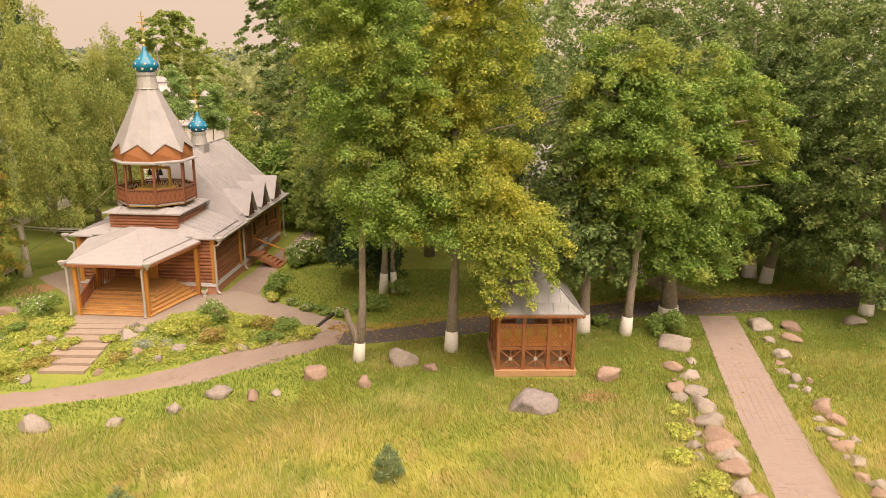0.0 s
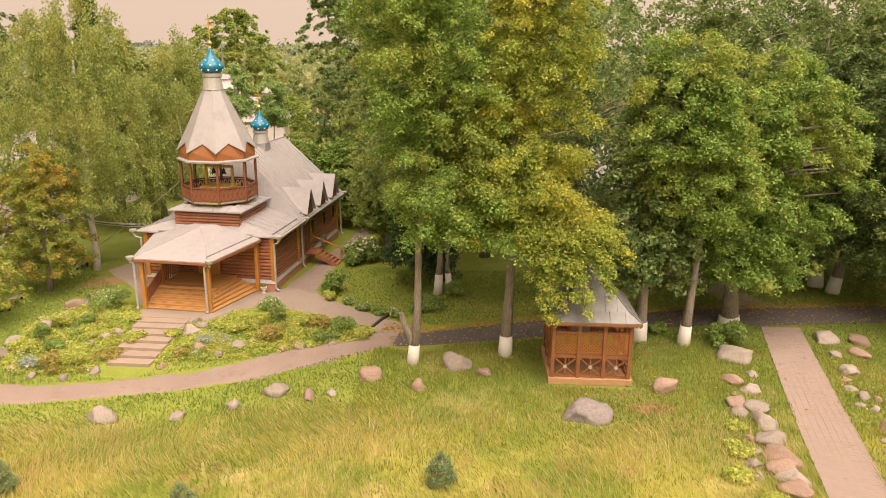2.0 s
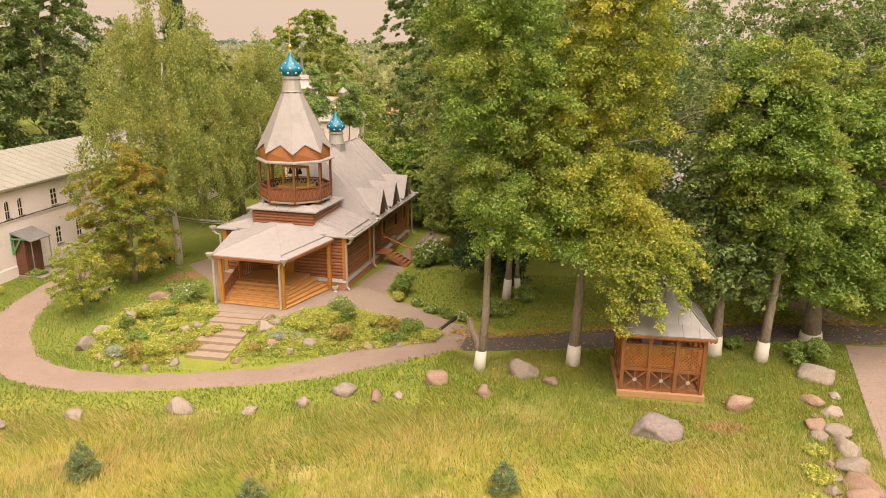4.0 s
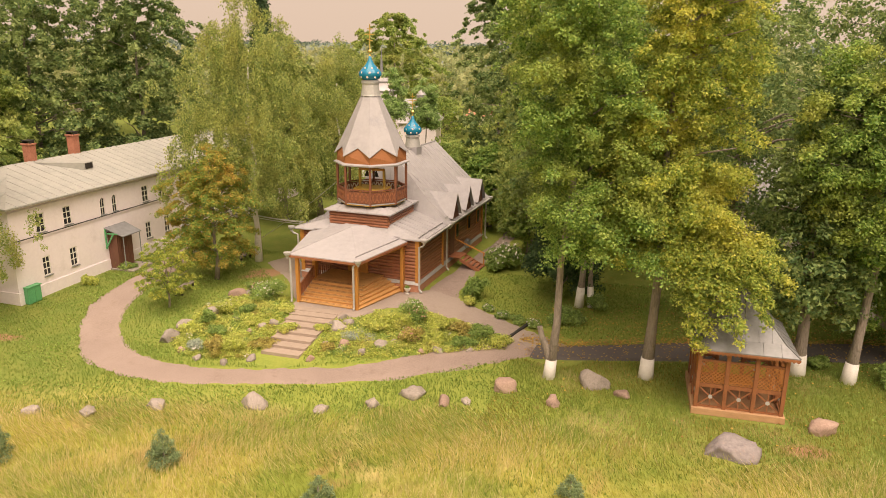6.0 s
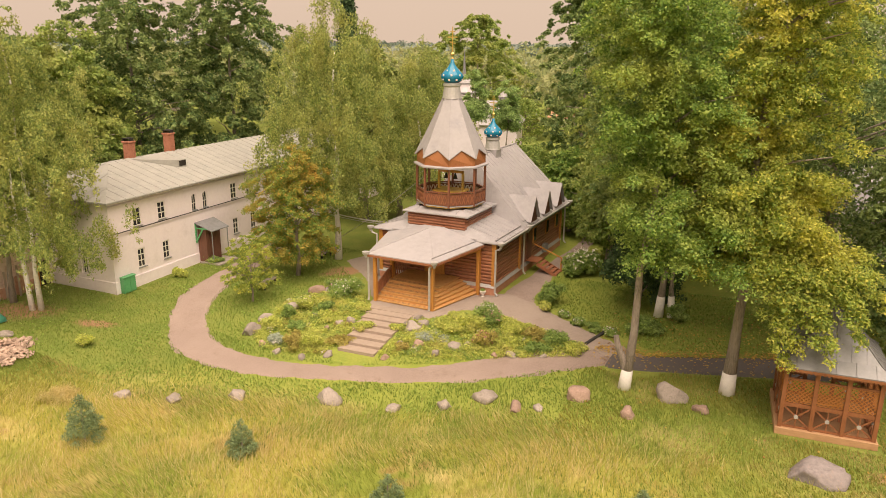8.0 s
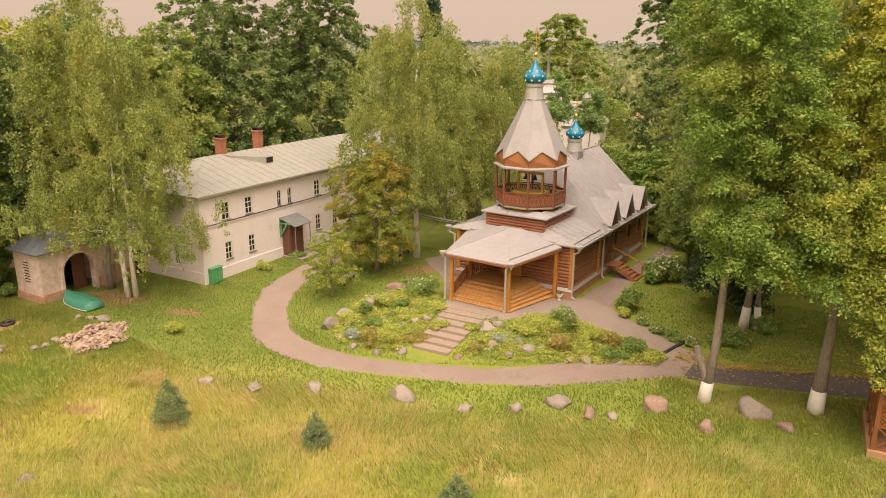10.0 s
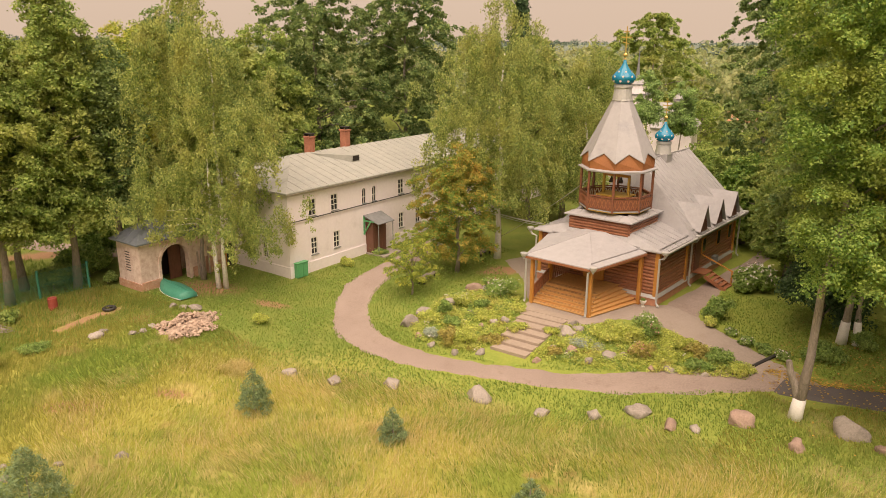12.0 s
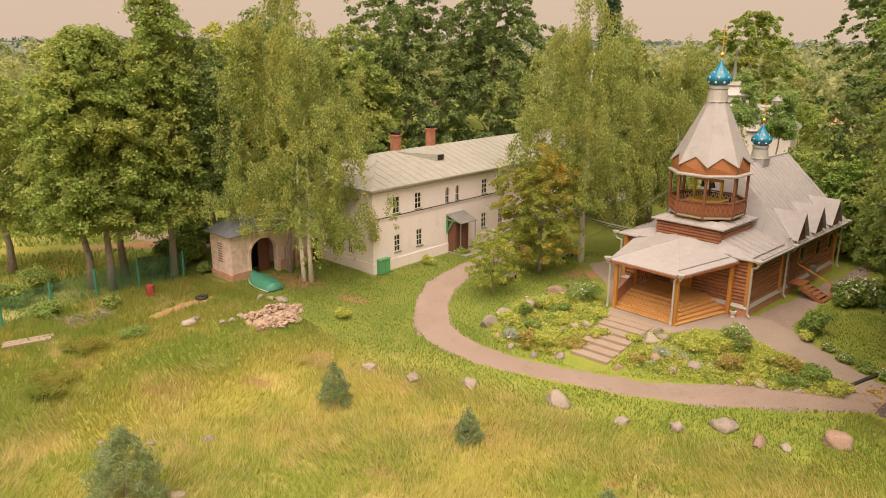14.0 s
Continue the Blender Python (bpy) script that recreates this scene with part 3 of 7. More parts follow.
ribbon("path", [(-33.6, 45), (-32.4, 39), (-31.5, 33), (-29.3, 29.3), (-26.6, 27.0), (-22.5, 26.3), (-18.1, 27.25), (-13.4, 28.9), (-8.0, 31.1), (-4.7, 33.2)],
       [(-31.0, 45), (-30.2, 38.5), (-28.6, 32.6), (-26.8, 30.2), (-24.0, 28.7), (-20.5, 28.6), (-17.0, 29.6), (-13.0, 31.2), (-8.7, 33.7), (-5.0, 35.3)],
       M["gravel"], "winding pinkish gravel path through grass", "path")
ribbon("path", [(-4.2, 32.9), (-6.5, 34.6), (-8.6, 35.3), (-11.6, 37.3), (-14.2, 37.2), (-16.0, 34.5), (-18.8, 34.6), (-20.3, 37.2), (-22.8, 40.5), (-25.5, 43)],
       [(-3.5, 35.0), (-6.1, 36.8), (-8.5, 38.6), (-10.2, 39.7), (-12.0, 41.5), (-14.5, 40.7), (-19.0, 40.5), (-20.5, 41.0), (-22.2, 43.0), (-24.5, 45.5)],
       M["yard"], "wide worn greyish yard before the church porch", "path", rise=0.045)
ribbon("path", [(-13.4, 40.6), (-12.6, 46), (-11.6, 54), (-11.2, 60)], [(-10.6, 39.4), (-10.9, 45), (-10.2, 54), (-9.6, 60)], M["gravel"], "narrow gravel path beside the log wall", "path", rise=0.04, n=40, m=4)
ribbon("road", [(-5.2, 32.9), (-3.97, 32.95), (2.24, 34.7), (9.9, 37.0), (14.2, 37.6), (19.75, 38.5), (25.4, 39.35), (45, 42)],
       [(-5.0, 35.2), (-3.6, 35.1), (2.4, 37.4), (10.4, 39.85), (15.4, 40.75), (21.3, 41.8), (27.3, 42.6), (48, 46)],
       M["asphalt"], "dark asphalt lane under the trees", "road", rise=0.05, rough=0.05)
ribbon("road", [(13.4, 40.2), (12.6, 43), (10.5, 47)], [(16.9, 40.9), (15.2, 43.5), (13.5, 48)], M["gravel"], "side lane leading off under the trees", "road", rise=0.04, n=20, m=4)
ribbon("road", [(-120, 20), (-80, 22), (-62, 25), (-52, 28), (-46, 32)], [(-120, 17), (-80, 19.5), (-61, 22.6), (-50, 26), (-44, 30)], M["gravel"], "dirt road across the far field", "road", rise=0.05, n=40, m=4)

# the paved walk: rows of concrete blocks
walk_base = ribbon("pavement", [(14.15, 37.4), (12.2, 27.9), (10.85, 20.5), (8.9, 10), (6.7, -2)], [(16.2, 37.5), (14.4, 27.95), (13.05, 20.5), (11.2, 10), (9.1, -2)], M["gravel"], "straight pink paved footpath", "footpath", rise=0.03, n=60, m=5, rough=0.03)


# ---- churchyard church of logs ----
church = thing("wooden_church", -13.5, 40.5, 0, -3.5, "log church with pale tin roofs, open bell tower and blue domes", "church")
WL, DL, EZ = -8.0, 13.2, 3.35
bm = boxed(WL - 0.12, -0.12, -0.1, 0.12, DL + 0.12, 0.5)
part("plinth", bm, M["brick"], church, "red brick plinth")
bm = bmesh.new()
lo = [bm.verts.new(p) for p in ((WL - 0.19, -0.19, 0.5), (0.19, -0.19, 0.5), (0.19, DL + 0.19, 0.5), (WL - 0.19, DL + 0.19, 0.5))]
hi = [bm.verts.new(p) for p in ((WL - 0.05, -0.05, 0.72), (0.05, -0.05, 0.72), (0.05, DL + 0.05, 0.72), (WL - 0.05, DL + 0.05, 0.72))]
for q in range(4):
    bm.faces.new((lo[q], lo[(q + 1) % 4], hi[(q + 1) % 4], hi[q]))
bm.faces.new(lo[::-1])
bm.faces.new(hi)
part("plinth_flashing", bm, M["pipe"], church, "pale tin skirting above the plinth")
for a, b, out in (((0, 0), (0, DL), (1, 0)), ((WL, 0), (WL, DL), (-1, 0)), ((WL, 0), (0, 0), (0, -1)), ((WL, DL), (0, DL), (0, 1))):
    log_wall(a, b, 0.66, EZ + 0.1, out, church)
# solid dark block painted as the shade inside the church
part("inner_wall", boxed(WL + 0.1, 0.1, 0.5, -0.1, DL - 0.1, EZ), M["dark"], church)
for x, y in ((0.02, 0.02), (0.02, 4.3), (0.02, DL), (WL, 0.0), (-0.95, -0.1), (WL + 0.95, -0.1)):
    part("corner_board", boxed(x - 0.13, y - 0.13, 0.56, x + 0.13, y + 0.13, EZ + 0.05, 0.01), M["gold_wood"], church, "golden corner boards")
CX = -4.0
# low roof of the entrance hall, round the tower base
e = EZ + 0.1
bm = bmesh.new()
seamed_roof(bm, (0.5, -0.35, e), (0.5, 5.2, e), (-2.0, 5.2, 4.25), (-2.0, 0.2, 4.2), 8)
seamed_roof(bm, (-8.5, 5.2, e), (-8.5, -0.35, e), (-6.0, 0.2, 4.2), (-6.0, 5.2, 4.25), 8)
seamed_roof(bm, (-1.0, -0.352, e + 0.005), (0.5, -0.352, e + 0.005), (-2.0, 0.2, 4.2), (-2.3, 0.2, 4.2), 2)
seamed_roof(bm, (-8.5, -0.352, e + 0.005), (-7.0, -0.352, e + 0.005), (-5.7, 0.2, 4.2), (-6.0, 0.2, 4.2), 2)
seamed_roof(bm, (-7.0, -0.36, e + 0.12), (-1.0, -0.36, e + 0.12), (-2.1, 0.2, 4.22), (-5.9, 0.2, 4.22), 6)
part("hall_roof", bm, M["tin"], church, "pale low-pitched tin roof")
# steep roof of the nave
RZ = 7.65
bm = bmesh.new()
seamed_roof(bm, (0.55, 3.9, EZ + 0.12), (0.55, DL + 0.5, EZ + 0.12), (CX, DL + 0.5, RZ), (CX, 5.6, RZ), 18)
seamed_roof(bm, (-8.55, DL + 0.5, EZ + 0.12), (-8.55, 3.9, EZ + 0.12), (CX, 5.6, RZ), (CX, DL + 0.5, RZ), 18)
seamed_roof(bm, (-8.55, 3.9, EZ + 0.12), (0.55, 3.9, EZ + 0.12), (CX, 5.6, RZ), (CX, 5.6, RZ), 10)
beam(bm, (CX, 5.6, RZ + 0.01), (CX, DL + 0.5, RZ + 0.01), 0.12, 0.05)
part("nave_roof", bm, M["tin"], church, "steep pale tin roof with standing seams")
for y in (DL + 0.3,):
    bm = bmesh.new()
    slab = [bm.verts.new(p) for p in ((-8.3, y, EZ), (0.3, y, EZ), (CX, y, RZ - 0.15), (-8.3, y + 0.1, EZ), (0.3, y + 0.1, EZ), (CX, y + 0.1, RZ - 0.15))]
    for f in ((0, 1, 2), (3, 5, 4), (0, 3, 4, 1), (1, 4, 5, 2), (2, 5, 3, 0)):
        bm.faces.new([slab[i] for i in f])
    part("gable_wall", bm, M["shingle"], church)
for y in (5.75, 8.55, 11.4):
    d = part("dormer", slab_of(bmesh.new(), [(0.62, y - 0.92, 3.72), (0.62, y, 5.3), (-1.5, y, 5.3), (-0.05, y - 0.92, 3.78)], 0.05), M["tin"], church)
    part("dormer_slope", slab_of(bmesh.new(), [(0.62, y + 0.92, 3.72), (-0.05, y + 0.92, 3.78), (-1.5, y, 5.301), (0.62, y, 5.301)], 0.05), M["tin"], d)
    bm = bmesh.new()
    f = [bm.verts.new(p) for p in ((0.45, y - 0.8, 3.55), (0.45, y + 0.8, 3.55), (0.45, y, 5.1), (0.3, y - 0.8, 3.55), (0.3, y + 0.8, 3.55), (0.3, y, 5.1))]
    for q in ((0, 1, 2), (3, 5, 4), (0, 3, 4, 1), (1, 4, 5, 2), (2, 5, 3, 0)):
        bm.faces.new([f[i] for i in q])
    part("dormer_face", bm, M["brown_door"], d, "dark boarded triangular face")
# gutters and downpipes
bm = bmesh.new()
tube(bm, [(0.6, -0.4, EZ + 0.03), (0.6, DL + 0.6, EZ + 0.06)], [0.07, 0.07], 8)
part("gutter", bm, M["pipe"], church)
for x, y, s in ((0.6, -0.4, 1), (0.6, 4.6, 1), (0.6, DL + 0.5, 1), (-8.6, -0.4, -1)):
    bm = bmesh.new()
    tube(bm, [(x, y, EZ), (x - 0.1 * s, y + 0.05, EZ - 0.25), (x - 0.38 * s, y + 0.15, EZ - 0.35), (x - 0.38 * s, y + 0.15, 0.3), (x - 0.2 * s, y + 0.1, 0.12)], [0.065] * 5, 8)
    d = part("downpipe", bm, M["pipe"], church)
    part("funnel", lathe(bmesh.new(), [(0.06, EZ - 0.15), (0.08, EZ - 0.05), (0.2, EZ + 0.08), (0.22, EZ + 0.2), (0.17, EZ + 0.2)], 10, x, y), M["pipe"], d)
# windows and side stair
for y in (7.2, 9.9, 12.1):
    w = part("window", boxed(0.05, y - 0.3, 1.75, 0.13, y + 0.3, 2.85), M["gold_wood"], church, "narrow window with a golden casing")
    part("pane", boxed(0.12, y - 0.22, 1.85, 0.15, y + 0.22, 2.75), M["glass"], w)
st = part("side_stair", boxed(0.1, 5.55, 0.78, 1.0, 6.75, 0.86, 0.01), M["red_wood"], church, "small open wooden stair at the side door")
for i in range(5):
    part("tread", boxed(1.0 + i * 0.26, 5.6, 0.62 - i * 0.14, 1.27 + i * 0.26, 6.7, 0.67 - i * 0.14, 0.008), M["red_wood"], st)
for y in (5.55, 6.75):
    part("stringer", beam(bmesh.new(), (0.9, y, 0.68), (2.3, y, -0.02), 0.05, 0.22), M["red_wood"], st)
part("handrail", beam(bmesh.new(), (0.2, 6.8, 1.75), (2.3, 6.8, 0.95), 0.06, 0.07), M["gold_wood"], st)
part("handrail_post", boxed(2.2, 6.76, 0.0, 2.28, 6.84, 0.98), M["gold_wood"], st)
part("side_door", boxed(0.06, 5.7, 0.86, 0.13, 6.6, 2.75, 0.01), M["brown_door"], church)
part("meter_box", boxed(0.08, 9.0, 0.55, 0.4, 9.5, 1.15, 0.02), M["zinc"], church, "grey metal box on the wall")

# porch with fanning steps
for i in range(6):
    k, z = i * 0.33, 0.15 * (i + 1)
    bm = bmesh.new()
    slab_of(bm, [(-5.95, -4.24 + k, z - 0.045), (-1.95 - 0.3 * k, -4.29 + k, z - 0.045), (-0.91 - 0.85 * k, -0.1, z - 0.045), (-5.95, -0.1, z - 0.045)], 0.105 if i else 0.2)
    step = part("porch_step", bm, M["deck"], church, "orange-brown boarded steps with darker risers")
    bm = bmesh.new()
    slab_of(bm, [(-5.95, -4.3 + k, z), (-1.9 - 0.3 * k, -4.35 + k, z), (-0.85 - 0.85 * k, -0.1, z), (-5.95, -0.1, z)], 0.043)
    part("step_tread", bm, M["deck"], step)
    for j in range(2):
        y = -4.3 + k + 0.12 + 0.14 * j
        part("board_joint", beam(bmesh.new(), (-5.93, y, z), (-1.95 - 0.3 * k, y - 0.05, z), 0.018, 0.012), M["brown_door"], step)
for i in range(13):
    y = -2.25 + i * 0.165
    part("deck_board", boxed(-5.9, y, 0.905, -3.3 + i * 0.05, y + 0.15, 0.925, 0.004), M["deck"], church)
for x, y in ((-5.9, -4.25), (-2.05, -4.25), (-5.95, -2.2), (-0.9, -0.28), (-6.95, -0.28)):
    part("porch_post", boxed(x - 0.1, y - 0.1, 0.0, x + 0.1, y + 0.1, 2.95, 0.012), M["gold_wood"], church)
bm = bmesh.new()
for a, b in (((-5.9, -4.25, 2.9), (-1.95, -4.25, 2.9)), ((-1.95, -4.25, 2.9), (-0.9, -0.3, 2.95)), ((-5.9, -4.25, 2.9), (-6.95, -0.3, 2.95))):
    beam(bm, a, b, 0.16, 0.2)
part("porch_beam", bm, M["gold_wood"], church)
rail = part("porch_railing", beam(bmesh.new(), (-5.93, -4.1, 0.98), (-5.93, -2.2, 1.75), 0.08, 0.08), M["red_wood"], church, "carved reddish railing")
part("bottom_rail", beam(bmesh.new(), (-5.93, -4.1, 0.35), (-5.93, -2.2, 1.1), 0.07, 0.07), M["red_wood"], rail)
for i in range(9):
    k = (i + 0.5) / 9
    part("baluster", beam(bmesh.new(), (-5.93, -4.1 + 1.9 * k - 0.1, 0.35 + 0.75 * k), (-5.93, -4.1 + 1.9 * k + 0.1, 0.98 + 0.77 * k), 0.05, 0.11), M["red_wood"], rail)
part("top_rail", beam(bmesh.new(), (-5.93, -2.2, 1.8), (-5.93, -0.1, 1.8), 0.08, 0.08), M["red_wood"], rail)
for i in range(8):
    part("baluster", beam(bmesh.new(), (-5.93, -2.1 + 0.26 * i, 0.95), (-5.93, -2.0 + 0.26 * i, 1.78), 0.05, 0.1), M["red_wood"], rail)
PZ = 3.03
bm = bmesh.new()
A, B, C_, D_ = (-6.28, -4.55, PZ), (-1.75, -4.6, PZ), (-0.55, -0.3, PZ + 0.28), (-7.3, -0.3, PZ + 0.28)
P1, P2 = (-4.7, -0.25, 4.05), (-3.3, -0.25, 4.05)
M1 = (-4.0, -0.9, 4.06)
seamed_roof(bm, A, B, M1, M1, 1)
seamed_roof(bm, B, C_, P2, M1, 1)
seamed_roof(bm, D_, A, M1, P1, 1)
slab_of(bm, [M1, P2, P1], 0.06)
for a, b in ((A, M1), (B, M1)):
    beam(bm, a, b, 0.05, 0.05)
part("porch_roof", bm, M["tin"], church, "pale hipped tin roof over the porch")
up = Vector((-0.42, 0.12, 0.16))
part("gutter_ledge", beam(bmesh.new(), Vector(B).lerp(Vector(C_), 0.06) + up, Vector(C_) + up, 0.035, 0.07), M["tin"], church, "raised tin gutter ledge along the eave")
part("gutter_ledge", beam(bmesh.new(), (0.2, -0.3, e + 0.17), (0.2, 4.4, e + 0.17), 0.035, 0.07), M["tin"], church)
part("gutter_ledge", beam(bmesh.new(), (0.22, 4.4, EZ + 0.5), (0.22, DL + 0.4, EZ + 0.5), 0.035, 0.07), M["tin"], church)
part("eave_fascia", beam(bmesh.new(), (0.585, -0.35, EZ - 0.03), (0.585, DL + 0.5, EZ - 0.03), 0.03, 0.17), M["zinc"], church, "grey tin eave board")
bm = bmesh.new()
for a, b in ((A, B), (B, C_), (D_, A)):
    beam(bm, (a[0], a[1], a[2] - 0.12), (b[0], b[1], b[2] - 0.12), 0.05, 0.13)
part("eave_board", bm, M["red_wood"], church)
for x, y in ((-1.75, -4.6), (-6.33, -4.6)):
    bm = bmesh.new()
    s = 0.38 if x > -4 else -0.1
    tube(bm, [(x, y, PZ), (x - s * 0.7, y + 0.1, PZ - 0.2), (x - s, y + 0.12, PZ - 0.35), (x - s, y + 0.12, 0.25), (x - s, y + 0.05, 0.1)], [0.065] * 5, 8)
    d = part("downpipe", bm, M["pipe"], church)
    part("funnel", lathe(bmesh.new(), [(0.06, PZ - 0.25), (0.08, PZ - 0.15), (0.19, PZ - 0.02), (0.22, PZ + 0.12), (0.17, PZ + 0.12)], 10, x, y), M["pipe"], d)
dr = part("porch_door", boxed(-4.7, -0.2, 0.93, -3.3, -0.1, 2.75, 0.01), M["gold_wood"], church, "golden boarded double door")
part("door_gap", boxed(-4.01, -0.215, 0.98, -3.99, -0.18, 2.7), M["dark"], dr)

# bell tower
TX, TY = -3.95, 2.0
for a, b, o in (((-2, -2), (2, -2), (0, -1)), ((2, -2), (2, 2), (1, 0)), ((2, 2), (-2, 2), (0, 1)), ((-2, 2), (-2, -2), (-1, 0))):
    log_wall((TX + a[0], TY + a[1]), (TX + b[0], TY + b[1]), 3.9, 4.85, o, church, 0.2)
part("tower_core", boxed(TX - 1.95, TY - 1.95, 3.6, TX + 1.95, TY + 1.95, 4.84), M["log"], church)
bm = bmesh.new()
for k in range(4):
    c, s = [(1, 0), (0, 1), (-1, 0), (0, -1)][k]
    f = lambda u, v, z: (TX + c * u - s * v, TY + s * u + c * v, z)
    seamed_roof(bm, f(2.3, -2.3, 4.85), f(2.3, 2.3, 4.85), f(1.6, 1.6, 5.08), f(1.6, -1.6, 5.08), 5)
part("skirt_roof", bm, M["tin"], church)
OR, turn8 = 2.18, math.pi / 8
oct_pt = lambda r, k, z: (TX + r * math.cos(turn8 + k * math.pi / 4), TY + r * math.sin(turn8 + k * math.pi / 4), z)
part("belfry_floor", slab_of(bmesh.new(), [oct_pt(OR, k, 5.3) for k in range(8)], 0.12), M["yellow_wood"], church)
for k in range(8):
    a, b = oct_pt(OR, k, 0), oct_pt(OR, k + 1, 0)
    part("belfry_post", boxed(a[0] - 0.065, a[1] - 0.065, 5.2, a[0] + 0.065, a[1] + 0.065, 7.75, 0.01), M["belfry_wood"], church)
    r = part("belfry_rail", beam(bmesh.new(), (a[0], a[1], 6.14), (b[0], b[1], 6.14), 0.12, 0.07), M["belfry_wood"], church, "carved dark reddish parapet")
    part("rail_panel", beam(bmesh.new(), (a[0], a[1], 5.7), (b[0], b[1], 5.7), 0.04, 0.72), M["belfry_wood"], r)
    part("base_rail", beam(bmesh.new(), (a[0], a[1], 5.28), (b[0], b[1], 5.28), 0.1, 0.06), M["tin"], r)
    A3, B3 = Vector(a), Vector(b)
    for i in range(6):
        p, q = A3.lerp(B3, (i + 0.1) / 6), A3.lerp(B3, (i + 0.9) / 6)
        o = (A3 + B3) / 2 - Vector((TX, TY, 0))
        o = o.normalized() * 0.035
        bm = bmesh.new()
        beam(bm, (p.x + o.x, p.y + o.y, 5.42), (q.x + o.x, q.y + o.y, 5.98), 0.03, 0.05)
        beam(bm, (q.x + o.x, q.y + o.y, 5.42), (p.x + o.x, p.y + o.y, 5.98), 0.03, 0.05)
        part("lattice", bm, M["red_wood"], r)
        bm = bmesh.new()
        beam(bm, (p.x - o.x, p.y - o.y, 5.42), (q.x - o.x, q.y - o.y, 5.98), 0.02, 0.07)
        beam(bm, (q.x - o.x, q.y - o.y, 5.42), (p.x - o.x, p.y - o.y, 5.98), 0.02, 0.07)
        part("inner_lattice", bm, M["frame_white"], r, "white inner lattice")
    # zigzag valance
    m = Vector(a).lerp(Vector(b), 0.5)
    a2, b2 = oct_pt(2.2, k, 7.78), oct_pt(2.2, k + 1, 7.78)
    bm = bmesh.new()
    mid = (Vector(a2) + Vector(b2)) / 2
    inn = (Vector((TX, TY, 0)) - Vector((mid.x, mid.y, 0))).normalized() * 0.06
    out = [Vector(a2), Vector(b2), Vector((b2[0], b2[1], 8.32)), Vector((TX + (mid.x - TX) * 0.915, TY + (mid.y - TY) * 0.915, 8.7)), Vector((a2[0], a2[1], 8.32))]
    v0, v1 = [bm.verts.new(p) for p in out], [bm.verts.new(p + inn) for p in out]
    bm.faces.new(v0), bm.faces.new(v1[::-1])
    for i in range(5):
        bm.faces.new((v0[i], v1[i], v1[(i + 1) % 5], v0[(i + 1) % 5]))
    part("valance", bm, M["shingle"], church, "orange-brown zigzag boards")
    bm = bmesh.new()
    a4, b4 = oct_pt(2.34, k, 8.25), oct_pt(2.34, k + 1, 8.25)
    m4 = ((Vector(a4) + Vector(b4)) / 2)
    m4 = (Vector(oct_pt(2.07, k, 8.78)) + Vector(oct_pt(2.07, k + 1, 8.78))) / 2
    n1, n2 = oct_pt(0.55, k, 11.85), oct_pt(0.55, k + 1, 11.85)
    nm = (Vector(n1) + Vector(n2)) / 2
    mm = oct_pt(1.6, k, 9.7), oct_pt(1.6, k + 1, 9.7)
    mc = (Vector(mm[0]) + Vector(mm[1])) / 2
    tops = [Vector(p) for p in (a4, m4, b4, mm[1], n2, nm, n1, mm[0], mc)]
    up, dn = [bm.verts.new(p) for p in tops], [bm.verts.new(p - Vector((0, 0, 0.05))) for p in tops]
    for q in ((0, 1, 8, 7), (1, 2, 3, 8), (7, 8, 5, 6), (8, 3, 4, 5)):
        bm.faces.new([up[i] for i in q])
        bm.faces.new([dn[i] for i in q[::-1]])
    for i in range(8):
        j = (i + 1) % 8
        bm.faces.new((up[i], dn[i], dn[j], up[j]))
    facet = part("tent_roof", bm, M["tin"], church, "pale tin tent roof facet with a pointed edge")
    part("seam", beam(bmesh.new(), mm[0], n1, 0.04, 0.05), M["tin"], facet)
    part("seam", beam(bmesh.new(), a4, mm[0], 0.04, 0.05), M["tin"], facet)
bm = bmesh.new()
lathe(bm, [(2.3, 7.62), (2.42, 7.66), (2.42, 7.74), (2.1, 7.82)], 8, TX, TY, turn8)
part("cornice", bm, M["tin"], church)
part("belfry_ceiling", slab_of(bmesh.new(), [oct_pt(2.15, k, 7.8) for k in range(8)], 0.1), M["gold_wood"], church)
bell = part("bell_frame", boxed(TX - 0.9, TY - 0.08, 7.1, TX + 0.9, TY + 0.08, 7.25), M["gold_wood"], church)
for dx in (-0.85, 0.85):
    part("frame_leg", boxed(TX + dx - 0.07, TY - 0.07, 5.3, TX + dx + 0.07, TY + 0.07, 7.1), M["yellow_wood"], bell)
for dx in (-0.35, 0.3):
    part("bell", lathe(bmesh.new(), [(0.16, 6.72), (0.13, 6.77), (0.1, 6.9), (0.07, 7.0), (0.03, 7.08)], 12, TX + dx, TY), M["iron"], bell)
part("bell_platform", boxed(TX - 1.0, TY - 0.7, 5.9, TX + 1.0, TY + 0.7, 6.02, 0.02), M["yellow_wood"], church)


